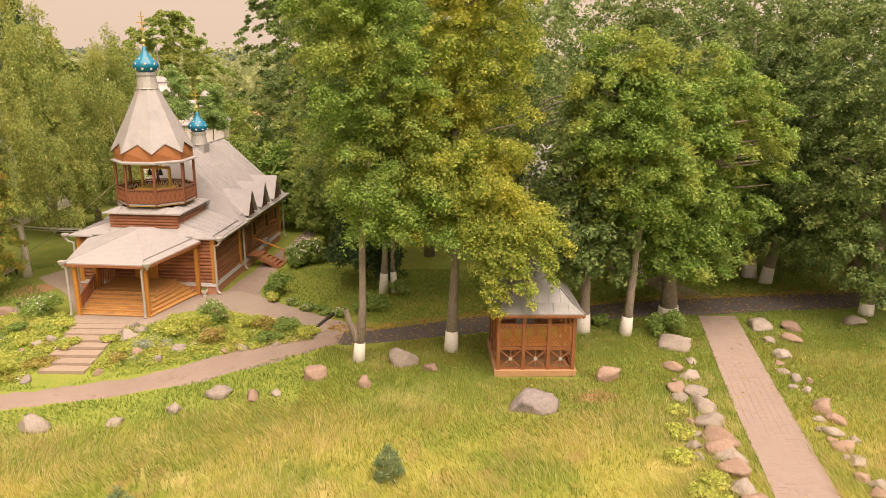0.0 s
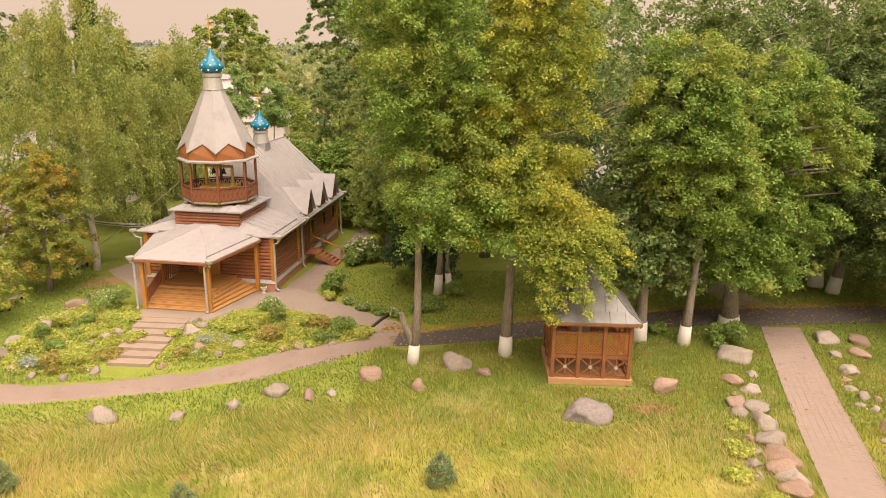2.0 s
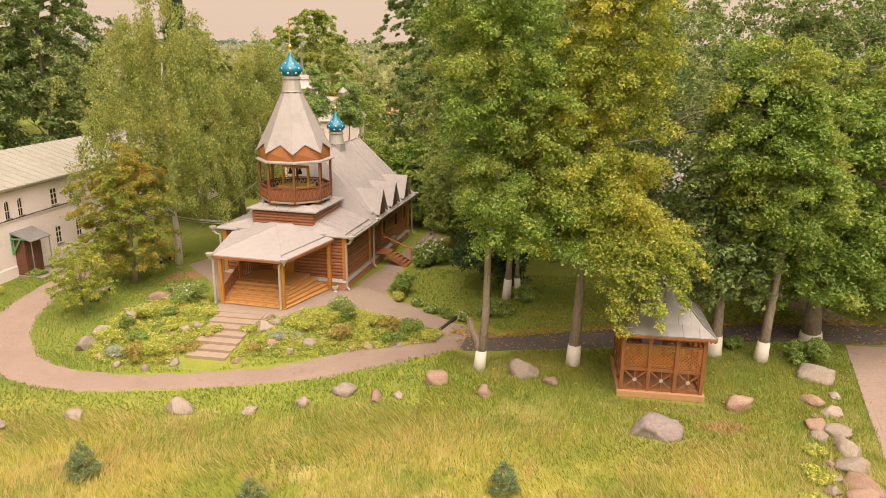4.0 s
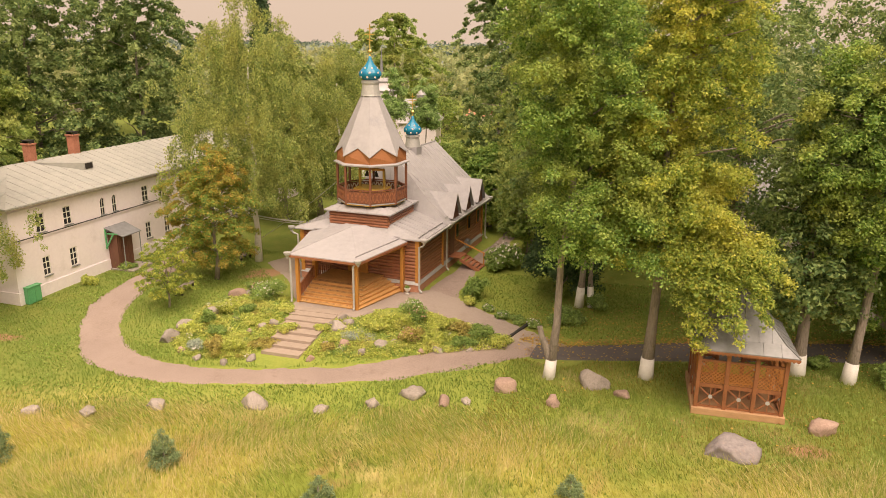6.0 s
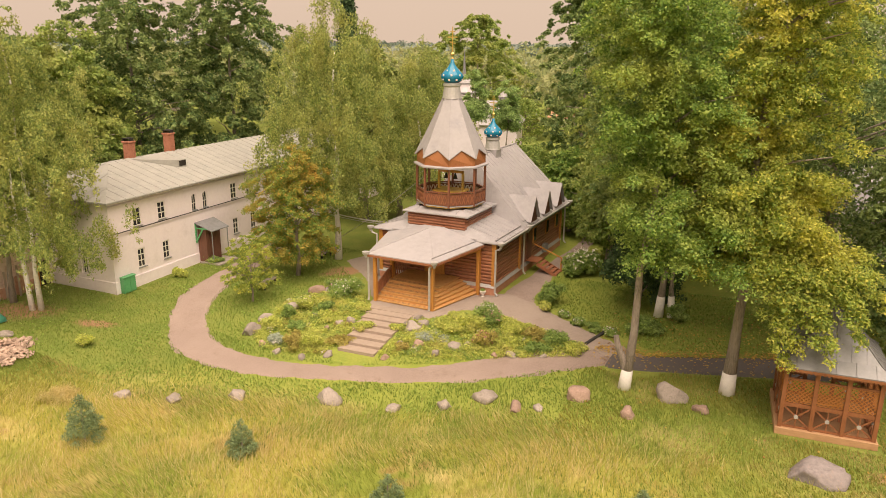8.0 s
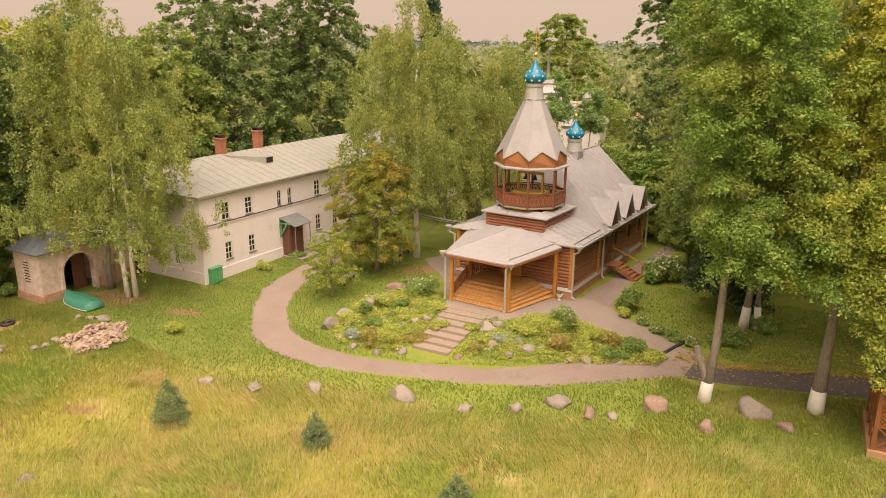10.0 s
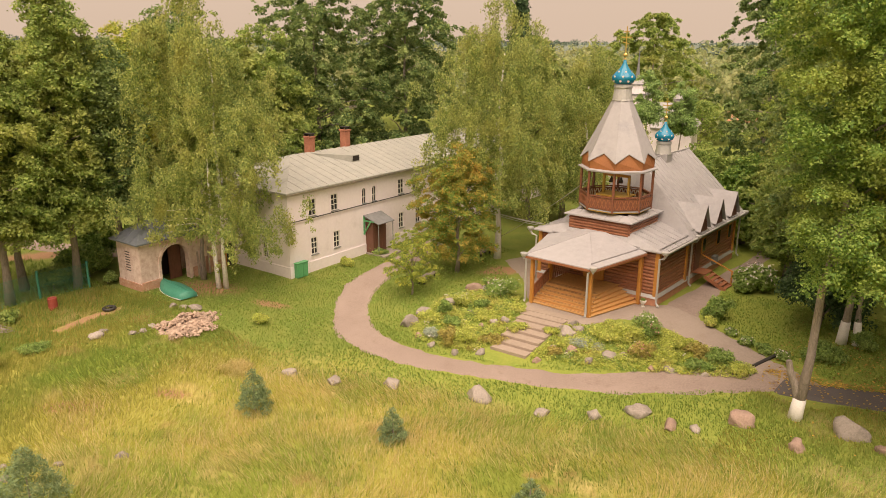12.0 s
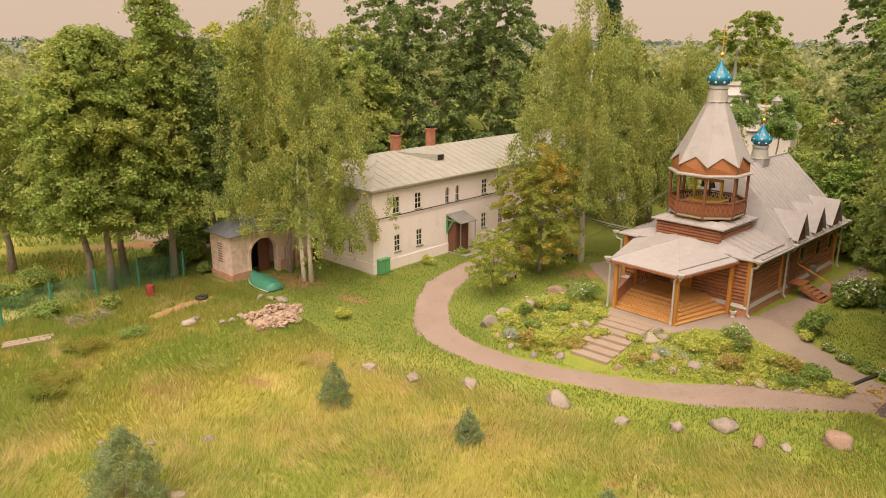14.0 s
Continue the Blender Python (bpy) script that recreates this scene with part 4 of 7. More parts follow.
def onion(bx, by, z, s, parent, cross=1.9):
    part("neck", lathe(bmesh.new(), [(0.62 * s, z - 0.95 * s), (0.6 * s, z - 0.9 * s), (0.5 * s, z - 0.25 * s), (0.56 * s, z - 0.2 * s), (0.56 * s, z - 0.06 * s), (0.44 * s, z)], 16, bx, by), M["pipe"], parent, "pale tin neck under the dome")
    prof = [(0.44, 0.0), (0.60, 0.1), (0.69, 0.23), (0.715, 0.35), (0.68, 0.48), (0.57, 0.62), (0.43, 0.76), (0.30, 0.9), (0.20, 1.05), (0.12, 1.22), (0.08, 1.42)]
    dome = part("dome", lathe(bmesh.new(), [(r * s, z + h * s) for r, h in prof], 24, bx, by), M["blue_dome"], parent, "blue onion dome with pale stars", smooth=True)
    for j, (r, h) in enumerate(((0.66, 0.18), (0.69, 0.45), (0.47, 0.72))):
        for k in range(9 - j):
            a = 2 * math.pi * (k + 0.5 * j) / (9 - j)
            px_, py_, pz_ = bx + (r + 0.012) * s * math.cos(a), by + (r + 0.012) * s * math.sin(a), z + h * s
            bm = bmesh.new()
            ring, t_ = [], Vector((-math.sin(a), math.cos(a), 0))
            n_ = Vector((math.cos(a), math.sin(a), 0.2))
            for q in range(10):
                rr = (0.085 if q % 2 == 0 else 0.05) * s
                ring.append(bm.verts.new(Vector((px_, py_, pz_)) + t_ * rr * math.cos(q * math.pi / 5) + Vector((0, 0, 1)) * rr * math.sin(q * math.pi / 5) + n_ * 0.01))
            c = bm.verts.new(Vector((px_, py_, pz_)) + n_ * 0.03)
            for q in range(10):
                bm.faces.new((ring[q], ring[(q + 1) % 10], c))
            part("star", bm, M["frame_white"], dome)
    top = z + 1.42 * s
    cr = part("finial", lathe(bmesh.new(), [(0.08 * s, top), (0.05 * s, top + 0.12), (0.13 * s, top + 0.22), (0.13 * s, top + 0.3), (0.04 * s, top + 0.4)], 12, bx, by), M["gold"], parent)
    bm = bmesh.new()
    box(bm, bx - 0.022, by - 0.022, top + 0.35, bx + 0.022, by + 0.022, top + cross)
    box(bm, bx - 0.32 * s, by - 0.025, top + cross * 0.66, bx + 0.32 * s, by + 0.025, top + cross * 0.66 + 0.06)
    box(bm, bx - 0.17 * s, by - 0.025, top + cross * 0.83, bx + 0.17 * s, by + 0.025, top + cross * 0.83 + 0.05)
    beam(bm, (bx - 0.2 * s, by, top + cross * 0.5 + 0.06), (bx + 0.2 * s, by, top + cross * 0.5 - 0.06), 0.05, 0.05)
    part("cross", bm, M["gold"], cr, "gilded eight-pointed cross")


onion(TX, TY, 12.74, 1.0, church)
onion(-4.0, 9.0, 8.64, 0.93, church, 1.6)
part("dome_base", boxed(-4.5, 8.5, 7.2, -3.5, 9.5, 7.8, 0.02), M["tin"], church)


# ---- white two-storey house ----
house = thing("white_house", -34.75, 31.8, 0, 0.0, "long white plastered two-storey house with pale tin roof", "house")
HL, HD, HE, HR = 34.0, 9.0, 5.8, 7.27
Y0 = -0.65


def wall_with_holes(bm, length, z0, z1, thick, holes):
    """A wall along +y with its outer face at x = 0, its holes (y0, y1, za, zb) cut through."""
    ys = sorted({Y0, length, *[h[0] for h in holes], *[h[1] for h in holes]})
    zs = sorted({z0, z1, *[h[2] for h in holes], *[h[3] for h in holes]})
    made = {}

    def v(x, i, j):
        if (x, i, j) not in made:
            made[x, i, j] = bm.verts.new((-thick * x, ys[i], zs[j]))
        return made[x, i, j]

    def solid(i, j):
        if not (0 <= i < len(ys) - 1 and 0 <= j < len(zs) - 1):
            return False
        y, z = (ys[i] + ys[i + 1]) / 2, (zs[j] + zs[j + 1]) / 2
        return not any(h[0] < y < h[1] and h[2] < z < h[3] for h in holes)

    for i in range(len(ys) - 1):
        for j in range(len(zs) - 1):
            if solid(i, j):
                for x in (0, 1):
                    bm.faces.new((v(x, i, j), v(x, i + 1, j), v(x, i + 1, j + 1), v(x, i, j + 1)))
                for di, dj, a, b in ((-1, 0, (i, j), (i, j + 1)), (1, 0, (i + 1, j), (i + 1, j + 1)), (0, -1, (i, j), (i + 1, j)), (0, 1, (i, j + 1), (i + 1, j + 1))):
                    if not solid(i + di, j + dj):
                        bm.faces.new((v(0, *a), v(0, *b), v(1, *b), v(1, *a)))
    return bm


upper = [1.55, 3.65, 10.9, 12.75, 15.2, 17.3, 20.2, 22.3]
lower = [1.6, 3.75, 10.9, 13.0, 16.0]
holes = [(y - 0.34, y + 0.34, 3.85, 5.02) for y in upper] + [(y - 0.3, y + 0.3, 1.15, 2.36) for y in lower]
holes += [(6.46, 6.89, 3.82, 4.95), (7.56, 7.99, 3.82, 4.95)]
part("front_wall", wall_with_holes(bmesh.new(), HL, -0.8, HE, 0.5, holes), M["white"], house)
bm = bmesh.new()
box(bm, -HD, Y0, -0.8, -HD + 0.5, HL, HE)
part("back_wall", bm, M["white"], house)
bm = bmesh.new()
for x0, x1, zs in ((-HD + 0.5, -2.78, None), (-2.22, -0.5, None), (-2.78, -2.22, 1)):
    if zs:
        box(bm, x0, Y0, -0.8, x1, Y0 + 0.5, 1.0), box(bm, x0, Y0, 2.1, x1, Y0 + 0.5, HE)
    else:
        box(bm, x0, Y0, -0.8, x1, Y0 + 0.5, HE)
part("end_wall", bm, M["white"], house)
part("end_wall", boxed(-HD + 0.5, HL - 0.5, -0.3, -0.5, HL, HE), M["white"], house)
# dark filling that stands for the unlit rooms of the house
part("inner_wall", boxed(-HD + 0.6, 0.6, 0, -0.6, HL - 0.6, HE - 0.1), M["dark"], house)
bm = bmesh.new()
box(bm, 0.0, Y0 - 0.05, 3.62, 0.07, HL, 3.72), box(bm, 0.0, Y0 - 0.07, 5.38, 0.1, HL, 5.48), box(bm, 0.0, Y0 - 0.09, 5.62, 0.2, HL, 5.74)
box(bm, -HD, Y0 - 0.07, 3.62, 0.0, Y0, 3.72)
part("string_course", bm, M["white"], house)
bm = bmesh.new()
box(bm, 0.0, Y0 - 0.06, 3.72, 0.09, HL, 3.75)
part("course_flashing", bm, M["iron"], house, "dark tin strip")
bm = bmesh.new()
box(bm, 0.0, Y0 - 0.06, -0.8, 0.06, HL, 0.72), box(bm, -HD, Y0 - 0.06, -0.8, 0.0, Y0, 0.72)
part("plinth", bm, M["white"], house)


def sash(y, za, zb, w):
    f = part("window", boxed(-0.12, y - w, za, -0.08, y + w, zb), M["glass"], house, "small white-framed window")
    bm = bmesh.new()
    t_ = 0.05 if w > 0.22 else 0.025
    for a, b in ((y - w, y - w + t_), (y + w - t_, y + w), (y - t_ * 0.4, y + t_ * 0.4)):
        box(bm, -0.09, a, za, -0.045, b, zb)
    for a in (za, zb - 0.06, za + (zb - za) * 0.34, za + (zb - za) * 0.66) if w > 0.22 else (za + (zb - za) * 0.4,):
        box(bm, -0.088, y - w, a, -0.047, y + w, a + 0.05)
    part("window_frame", bm, M["frame_white"], f)
    part("window_sill", boxed(-0.08, y - w - 0.05, za - 0.05, 0.08, y + w + 0.05, za - 0.005), M["zinc"], f)


for y in upper:
    sash(y, 3.86, 5.01, 0.33)
for y in lower:
    sash(y, 1.16, 2.35, 0.29)
for y in (6.675, 7.775):
    sash(y, 3.83, 4.94, 0.21)
    bm = bmesh.new()
    for sgn in (-1, 1):
        for a, b in zip(np.linspace(0, math.pi / 2, 7), np.linspace(0, math.pi / 2, 7)[1:]):
            pa, pb = (y + sgn * 0.215 * math.cos(a), 4.7 + 0.25 * math.sin(a)), (y + sgn * 0.215 * math.cos(b), 4.7 + 0.25 * math.sin(b))
            q = [(pa[0], pa[1]), (pb[0], pb[1]), (pb[0], 4.96), (pa[0], 4.96)]
            v0, v1 = [bm.verts.new((0.003, *p)) for p in q], [bm.verts.new((-0.1, *p)) for p in q]
            bm.faces.new(v0), bm.faces.new(v1[::-1])
            for m in range(4):
                bm.faces.new((v0[m], v1[m], v1[(m + 1) % 4], v0[(m + 1) % 4]))
    part("window_arch", bm, M["white"], house)
f = part("window", boxed(-2.76, Y0 + 0.16, 1.02, -2.24, Y0 + 0.2, 2.08), M["glass"], house)
bm = bmesh.new()
for a, b in ((-2.76, -2.7), (-2.3, -2.24), (-2.52, -2.48)):
    box(bm, a, Y0 + 0.1, 1.0, b, Y0 + 0.17, 2.1)
box(bm, -2.76, Y0 + 0.1, 1.6, -2.24, Y0 + 0.17, 1.65)
part("window_frame", bm, M["frame_white"], f)
bm = bmesh.new()
e0, r0 = HE, HR
seamed_roof(bm, (0.4, Y0 - 0.4, e0), (0.4, HL + 0.4, e0), (-4.5, HL - 4, r0), (-4.5, 3.95, r0), 46, 0.1)
seamed_roof(bm, (-HD - 0.4, HL + 0.4, e0), (-HD - 0.4, Y0 - 0.4, e0), (-4.5, 3.95, r0), (-4.5, HL - 4, r0), 46, 0.1)
seamed_roof(bm, (-HD - 0.4, Y0 - 0.4, e0), (0.4, Y0 - 0.4, e0), (-4.5, 3.95, r0), (-4.5, 3.95, r0), 6, 0.1)
seamed_roof(bm, (0.4, HL + 0.4, e0), (-HD - 0.4, HL + 0.4, e0), (-4.5, HL - 4, r0), (-4.5, HL - 4, r0), 12, 0.1)
part("roof", bm, M["old_tin"], house, "pale grey hipped tin roof")
bm = bmesh.new()
v = [bm.verts.new(p) for p in ((-2.0, 7.65, 6.5), (-2.0, 8.45, 6.5), (-2.0, 8.45, 7.0), (-2.0, 7.65, 7.0), (-4.2, 8.3, 7.22), (-4.2, 5.6, 7.22))]
for q in ((0, 1, 2, 3), (3, 2, 4, 5), (0, 3, 5), (1, 4, 2)):
    bm.faces.new([v[i] for i in q])
d = part("roof_dormer", bm, M["old_tin"], house)
# black plate paints the shade of the dormer's opening; nothing is cut
part("dormer_opening", boxed(-2.04, 7.75, 6.58, -1.97, 8.38, 6.95), M["dark"], d)
for y, s in ((6.0, 0.8), (9.8, 1.0)):
    ch = part("chimney", boxed(-5.0, y - 0.28, 7.0, -4.42, y + 0.28, 7.6 + s * 0.85, 0.02), M["chimney_brick"], house, "sooty red brick chimney")
    part("chimney_cap", boxed(-5.06, y - 0.34, 7.6 + s * 0.85, -4.36, y + 0.34, 7.72 + s * 0.85, 0.02), M["chimney_brick"], ch)
    bm = bmesh.new()
    for dx in (-0.26, 0.26):
        box(bm, -4.74 + dx, y - 0.2, 7.72 + s * 0.85, -4.68 + dx, y + 0.2, 7.9 + s * 0.85)
    slab_of(bm, [(-5.02, y - 0.28, 7.93 + s * 0.85), (-4.4, y - 0.28, 7.93 + s * 0.85), (-4.4, y + 0.28, 7.93 + s * 0.85), (-5.02, y + 0.28, 7.93 + s * 0.85)], 0.05)
    part("chimney_hood", bm, M["iron"], ch)
# entrance
can = part("canopy", slab_of(bmesh.new(), [(0.02, 6.5, 2.95), (0.02, 8.5, 2.95), (1.4, 8.4, 2.45), (1.4, 6.6, 2.45)][::-1], 0.06), M["zinc"], house, "grey tin canopy over the entrance")
for a, b in (((0.06, 6.55, 1.5), (0.06, 6.55, 2.9)), ((0.08, 6.56, 1.6), (0.7, 6.6, 2.62)), ((0.06, 6.55, 2.55), (1.0, 6.6, 2.55))):
    part("canopy_bracket", beam(bmesh.new(), a, b, 0.07, 0.09), M["green_paint"], can, "green bracket beam")
for y in (6.7, 8.3):
    part("canopy_post", tube(bmesh.new(), [(1.32, y, 0.1), (1.32, y, 2.44)], [0.035, 0.035], 8), M["zinc"], can)
part("vestibule", boxed(0.02, 6.75, 0.1, 0.75, 8.2, 2.6, 0.01), M["brown_door"], house, "brown boarded vestibule")
for i in range(5):
    part("door_board", boxed(0.75, 6.85 + i * 0.25, 0.2, 0.775, 7.07 + i * 0.25, 2.2, 0.004), M["brown_door"], house)
part("door_step", boxed(0.1, 6.6, -0.05, 1.9, 8.6, 0.12, 0.02), M["stone"], house)
box_green = thing("utility_box", -34.68, 31.4, -0.03, 0, "green painted metal utility box beside the house wall", "utility box")
part("box_body", boxed(0.0, 0.0, 0, 0.32, 0.95, 1.0, 0.02), M["green_paint"], box_green)
part("box_door", boxed(0.32, 0.06, 0.08, 0.345, 0.46, 0.92, 0.006), M["green_paint"], box_green)
part("box_door", boxed(0.32, 0.49, 0.08, 0.345, 0.89, 0.92, 0.006), M["green_paint"], box_green)
part("box_lid", boxed(-0.0, -0.04, 1.0, 0.38, 0.99, 1.04, 0.008), M["green_paint"], box_green)

# ---- brick gate lodge ----
gate = thing("gate_lodge", -40.1, 23.75, 0, 0.0, "crumbling plastered brick gate lodge with a dark hipped roof", "gate")
LG, DG, EG = 6.0, 2.5, 3.1
bm = bmesh.new()
cy_, ra = 2.4, 1.1
n = 10
arc = [(cy_ - ra, 0.0), *[(cy_ - ra * math.cos(a), 1.55 + ra * math.sin(a)) for a in np.linspace(0, math.pi, n)], (cy_ + ra, 0.0)]
box(bm, -0.5, 0.0, -0.2, 0.0, cy_ - ra, EG), box(bm, -0.5, cy_ + ra, -0.2, 0.0, LG, EG)
for (ya, za), (yb, zb) in zip(arc[1:-1], arc[2:-1]):
    vs = [bm.verts.new(p) for p in ((0, ya, za), (0, yb, zb), (0, yb, EG), (0, ya, EG), (-0.5, ya, za), (-0.5, yb, zb), (-0.5, yb, EG), (-0.5, ya, EG))]
    for q in ((0, 1, 2, 3), (4, 7, 6, 5), (0, 4, 5, 1), (3, 2, 6, 7)):
        bm.faces.new([vs[i] for i in q])
part("arch_wall", bm, M["old_brick"], gate)
bm = bmesh.new()
box(bm, -DG, 0.0, -0.2, -0.5, 0.4, EG), box(bm, -DG, LG - 0.4, -0.2, -0.5, LG, EG), box(bm, -DG, 0.4, -0.2, -DG + 0.3, LG - 0.4, EG)
part("lodge_wall", bm, M["old_brick"], gate)
bm = bmesh.new()
for (ya, za), (yb, zb) in zip(arc, arc[1:]):
    beam(bm, (0.04, ya, za), (0.04, yb, zb), 0.1, 0.17)
part("arch_moulding", bm, M["old_brick"], gate)
# slots are black strips: their inner shade is painted on the solid wall
for i in range(8):
    part("wall_slot", boxed(-1.6, -0.012, 1.15 + i * 0.17, -1.1, 0.03, 1.21 + i * 0.17), M["dark"], gate)
bm = bmesh.new()
box(bm, -0.02, -0.05, EG - 0.15, 0.08, LG, EG), box(bm, -DG, -0.06, EG - 0.15, 0.08, 0.0, EG)
part("moulding", bm, M["old_brick"], gate)
bm = bmesh.new()
for q in ((-DG - 0.05, -0.07, -0.2, 0.1, 0.0, 0.45), (0.0, 0.0, -0.2, 0.1, cy_ - ra, 0.55), (0.0, cy_ + ra + 0.2, -0.2, 0.07, LG, 0.7), (0.0, LG - 1.3, 0.7, 0.06, LG - 0.6, 1.2)):
    part("brick_base", boxed(*q), M["bare_brick"], gate, "bare red brick where the plaster fell")
bm = bmesh.new()
a, b, c, d = (0.3, -0.3, EG), (0.3, 4.6, EG), (-DG - 0.3, 4.6, EG), (-DG - 0.3, -0.3, EG)
r1, r2 = (-1.25, 1.2, 4.15), (-1.25, 3.3, 4.15)
seamed_roof(bm, a, b, r2, r1, 6), seamed_roof(bm, c, d, r1, r2, 6), seamed_roof(bm, d, a, r1, r1, 4), seamed_roof(bm, b, c, r2, r2, 4)
part("lodge_roof", bm, M["dark_tin"], gate, "dark grey hipped tin roof")
part("gate_leaf", boxed(-0.9, 2.5, 0.0, -0.82, 3.4, 2.3, 0.01), M["brown_door"], gate, "weathered brown gate leaf")
# added black sheet that stands for the shade deep in the archway
part("gate_dark", boxed(-2.1, 1.3, 0.0, -2.0, 3.5, 2.6), M["dark"], gate)
for y, h in ((3.9, 1.7), (4.4, 1.3), (4.75, 1.9)):
    part("leaning_board", beam(bmesh.new(), (0.35, y, 0.0), (0.08, y + 0.15, h), 0.12, 0.03), M["slab"], gate)
wall_link = thing("low_wall", -40.3, 29.4, 0, 0, "patched low plastered wall beside the lodge", "wall", kind="structure")
part("wall_body", boxed(-0.4, 0, -0.2, 0, 2.3, 2.0, 0.02), M["old_brick"], wall_link)
# dark plate on the uncut wall, painted shade in place of an opening
part("wall_opening", boxed(-0.1, 0.7, 0.0, 0.015, 1.6, 1.6), M["dark"], wall_link)
part("wall_door", boxed(-0.02, 0.25, 0.0, 0.04, 0.9, 1.7, 0.01), M["gold_wood"], wall_link)

# ---- gazebo ----
gaz = thing("gazebo", 2.48, 29.62, 0, 1.8, "brown wooden gazebo with lattice panels and grey tin roof", "gazebo")
GW, GD, GE = 3.34, 3.34, 2.9
part("floor_frame", boxed(-0.17, -0.17, 0.0, GW + 0.17, GD + 0.17, 0.3, 0.015), M["pale_timber"], gaz, "pale timber base")
for x in (0, GW / 3, 2 * GW / 3, GW):
    for y in (0, GD):
        part("post", boxed(x - 0.08, y - 0.08, 0.3, x + 0.08, y + 0.08, GE, 0.01), M["gazebo_wood"], gaz)
for y in (GD / 3, 2 * GD / 3):
    for x in (0, GW):
        part("post", boxed(x - 0.08, y - 0.08, 0.3, x + 0.08, y + 0.08, GE, 0.01), M["gazebo_wood"], gaz)


def lattice_bay(p, q, parent):
    """One bay between two posts: crossed braces below, a diagonal lattice above."""
    p, q = Vector((*p, 0)), Vector((*q, 0))
    d = (q - p).normalized()
    p, q = p + d * 0.08, q - d * 0.08
    w = (q - p).length
    at = lambda u, z: tuple(p + d * u + Vector((0, 0, z)))
    f = part("bay_frame", beam(bmesh.new(), at(0, 1.3), at(w, 1.3), 0.06, 0.16), M["gazebo_wood"], parent)
    for z in (0.36, 2.42):
        part("rail", beam(bmesh.new(), at(0, z), at(w, z), 0.06, 0.08), M["gazebo_wood"], f)
    br = bmesh.new()
    for a, b in (((0, 0.4), (w, 1.22)), ((0, 1.22), (w, 0.4)), ((w / 2, 0.38), (w / 2, 1.22))):
        beam(br, at(*a), at(*b), 0.045, 0.06)
    part("brace", br, M["gazebo_wood"], f)
    c = at(w / 2, 0.81)
    ds = bmesh.new()
    o = d.cross(Vector((0, 0, 1)))
    tube(ds, [Vector(c) - o * 0.05, Vector(c) + o * 0.05], [0.085, 0.085], 14)
    part("disc", ds, M["pipe"], f, "pale round disc")
    la = bmesh.new()
    z0, z1, step = 1.4, 2.38, 0.165
    h = z1 - z0
    k = -h
    while k < w:
        for up in (True, False):
            u0, u1 = k, k + h
            a, b = max(u0, 0), min(u1, w)
            if b - a > 0.03:
                za, zb = (z0 + a - u0, z0 + b - u0) if up else (z1 - (a - u0), z1 - (b - u0))
                off = o * (0.012 if up else -0.012)
                beam(la, Vector(at(a, za)) + off, Vector(at(b, zb)) + off, 0.018, 0.026)
        k += step
    part("lattice", la, M["lattice_wood"], f, "diagonal orange-brown lattice")


for i in range(3):
    lattice_bay((GW * i / 3, 0), (GW * (i + 1) / 3, 0), gaz)
    lattice_bay((0, GD * (i + 1) / 3), (0, GD * i / 3), gaz)
    lattice_bay((GW, GD * i / 3), (GW, GD * (i + 1) / 3), gaz)
    if i != 1:
        lattice_bay((GW * (i + 1) / 3, GD), (GW * i / 3, GD), gaz)
bm = bmesh.new()
for a, b in (((0, 0), (GW, 0)), ((GW, 0), (GW, GD)), ((GW, GD), (0, GD)), ((0, GD), (0, 0))):
    beam(bm, (*a, GE), (*b, GE), 0.14, 0.14)
part("top_beam", bm, M["gazebo_wood"], gaz)
bm = bmesh.new()
o, ez, ap = 0.36, GE + 0.12, (GW / 2, GD / 2, 5.15)
ring = lambda q, z: [Vector(p) for p in ((-q, -q, z), (GW + q, -q, z), (GW + q, GD + q, z), (-q, GD + q, z))]
c4, c5 = ring(o, ez), ring(-0.12, ez + 0.36)
for i in range(4):
    j = (i + 1) % 4
    seamed_roof(bm, c4[i], c4[j], c5[j], c5[i], 6, 0.05)
    seamed_roof(bm, c5[i], c5[j], ap, ap, 6, 0.05)
for i in range(4):
    beam(bm, c4[i], c5[i], 0.06, 0.05)
    beam(bm, c5[i], ap, 0.06, 0.05)
part("gazebo_roof", bm, M["roof_zinc"], gaz, "grey tin roof with flared eaves")
for i in range(4):
    a, b = c4[i], c4[(i + 1) % 4]
    bm = beam(bmesh.new(), (a.x, a.y, a.z - 0.09), (b.x, b.y, b.z - 0.09), 0.03, 0.09)
    n = 26
    for k in range(n):
        p, q = a.lerp(b, k / n), a.lerp(b, (k + 1) / n)
        tri = [p + Vector((0, 0, -0.13)), q + Vector((0, 0, -0.13)), p.lerp(q, 0.5) + Vector((0, 0, -0.21))]
        inn = (Vector((GW / 2, GD / 2, 0)) - Vector((p.lerp(q, 0.5).x, p.lerp(q, 0.5).y, 0))).normalized() * 0.02
        f0, f1 = [bm.verts.new(v) for v in tri], [bm.verts.new(v + inn) for v in tri]
        bm.faces.new(f0), bm.faces.new(f1[::-1])
        for m in range(3):
            bm.faces.new((f0[m], f1[m], f1[(m + 1) % 3], f0[(m + 1) % 3]))
    part("fascia", bm, M["gazebo_wood"], gaz, "scalloped reddish eave board")
tb = thing("gazebo_table", 4.0, 31.2, 0.3, 5, "simple wooden table inside the gazebo", "table")
part("tabletop", boxed(-0.8, -0.45, 0.7, 0.8, 0.45, 0.76, 0.01), M["gold_wood"], tb)
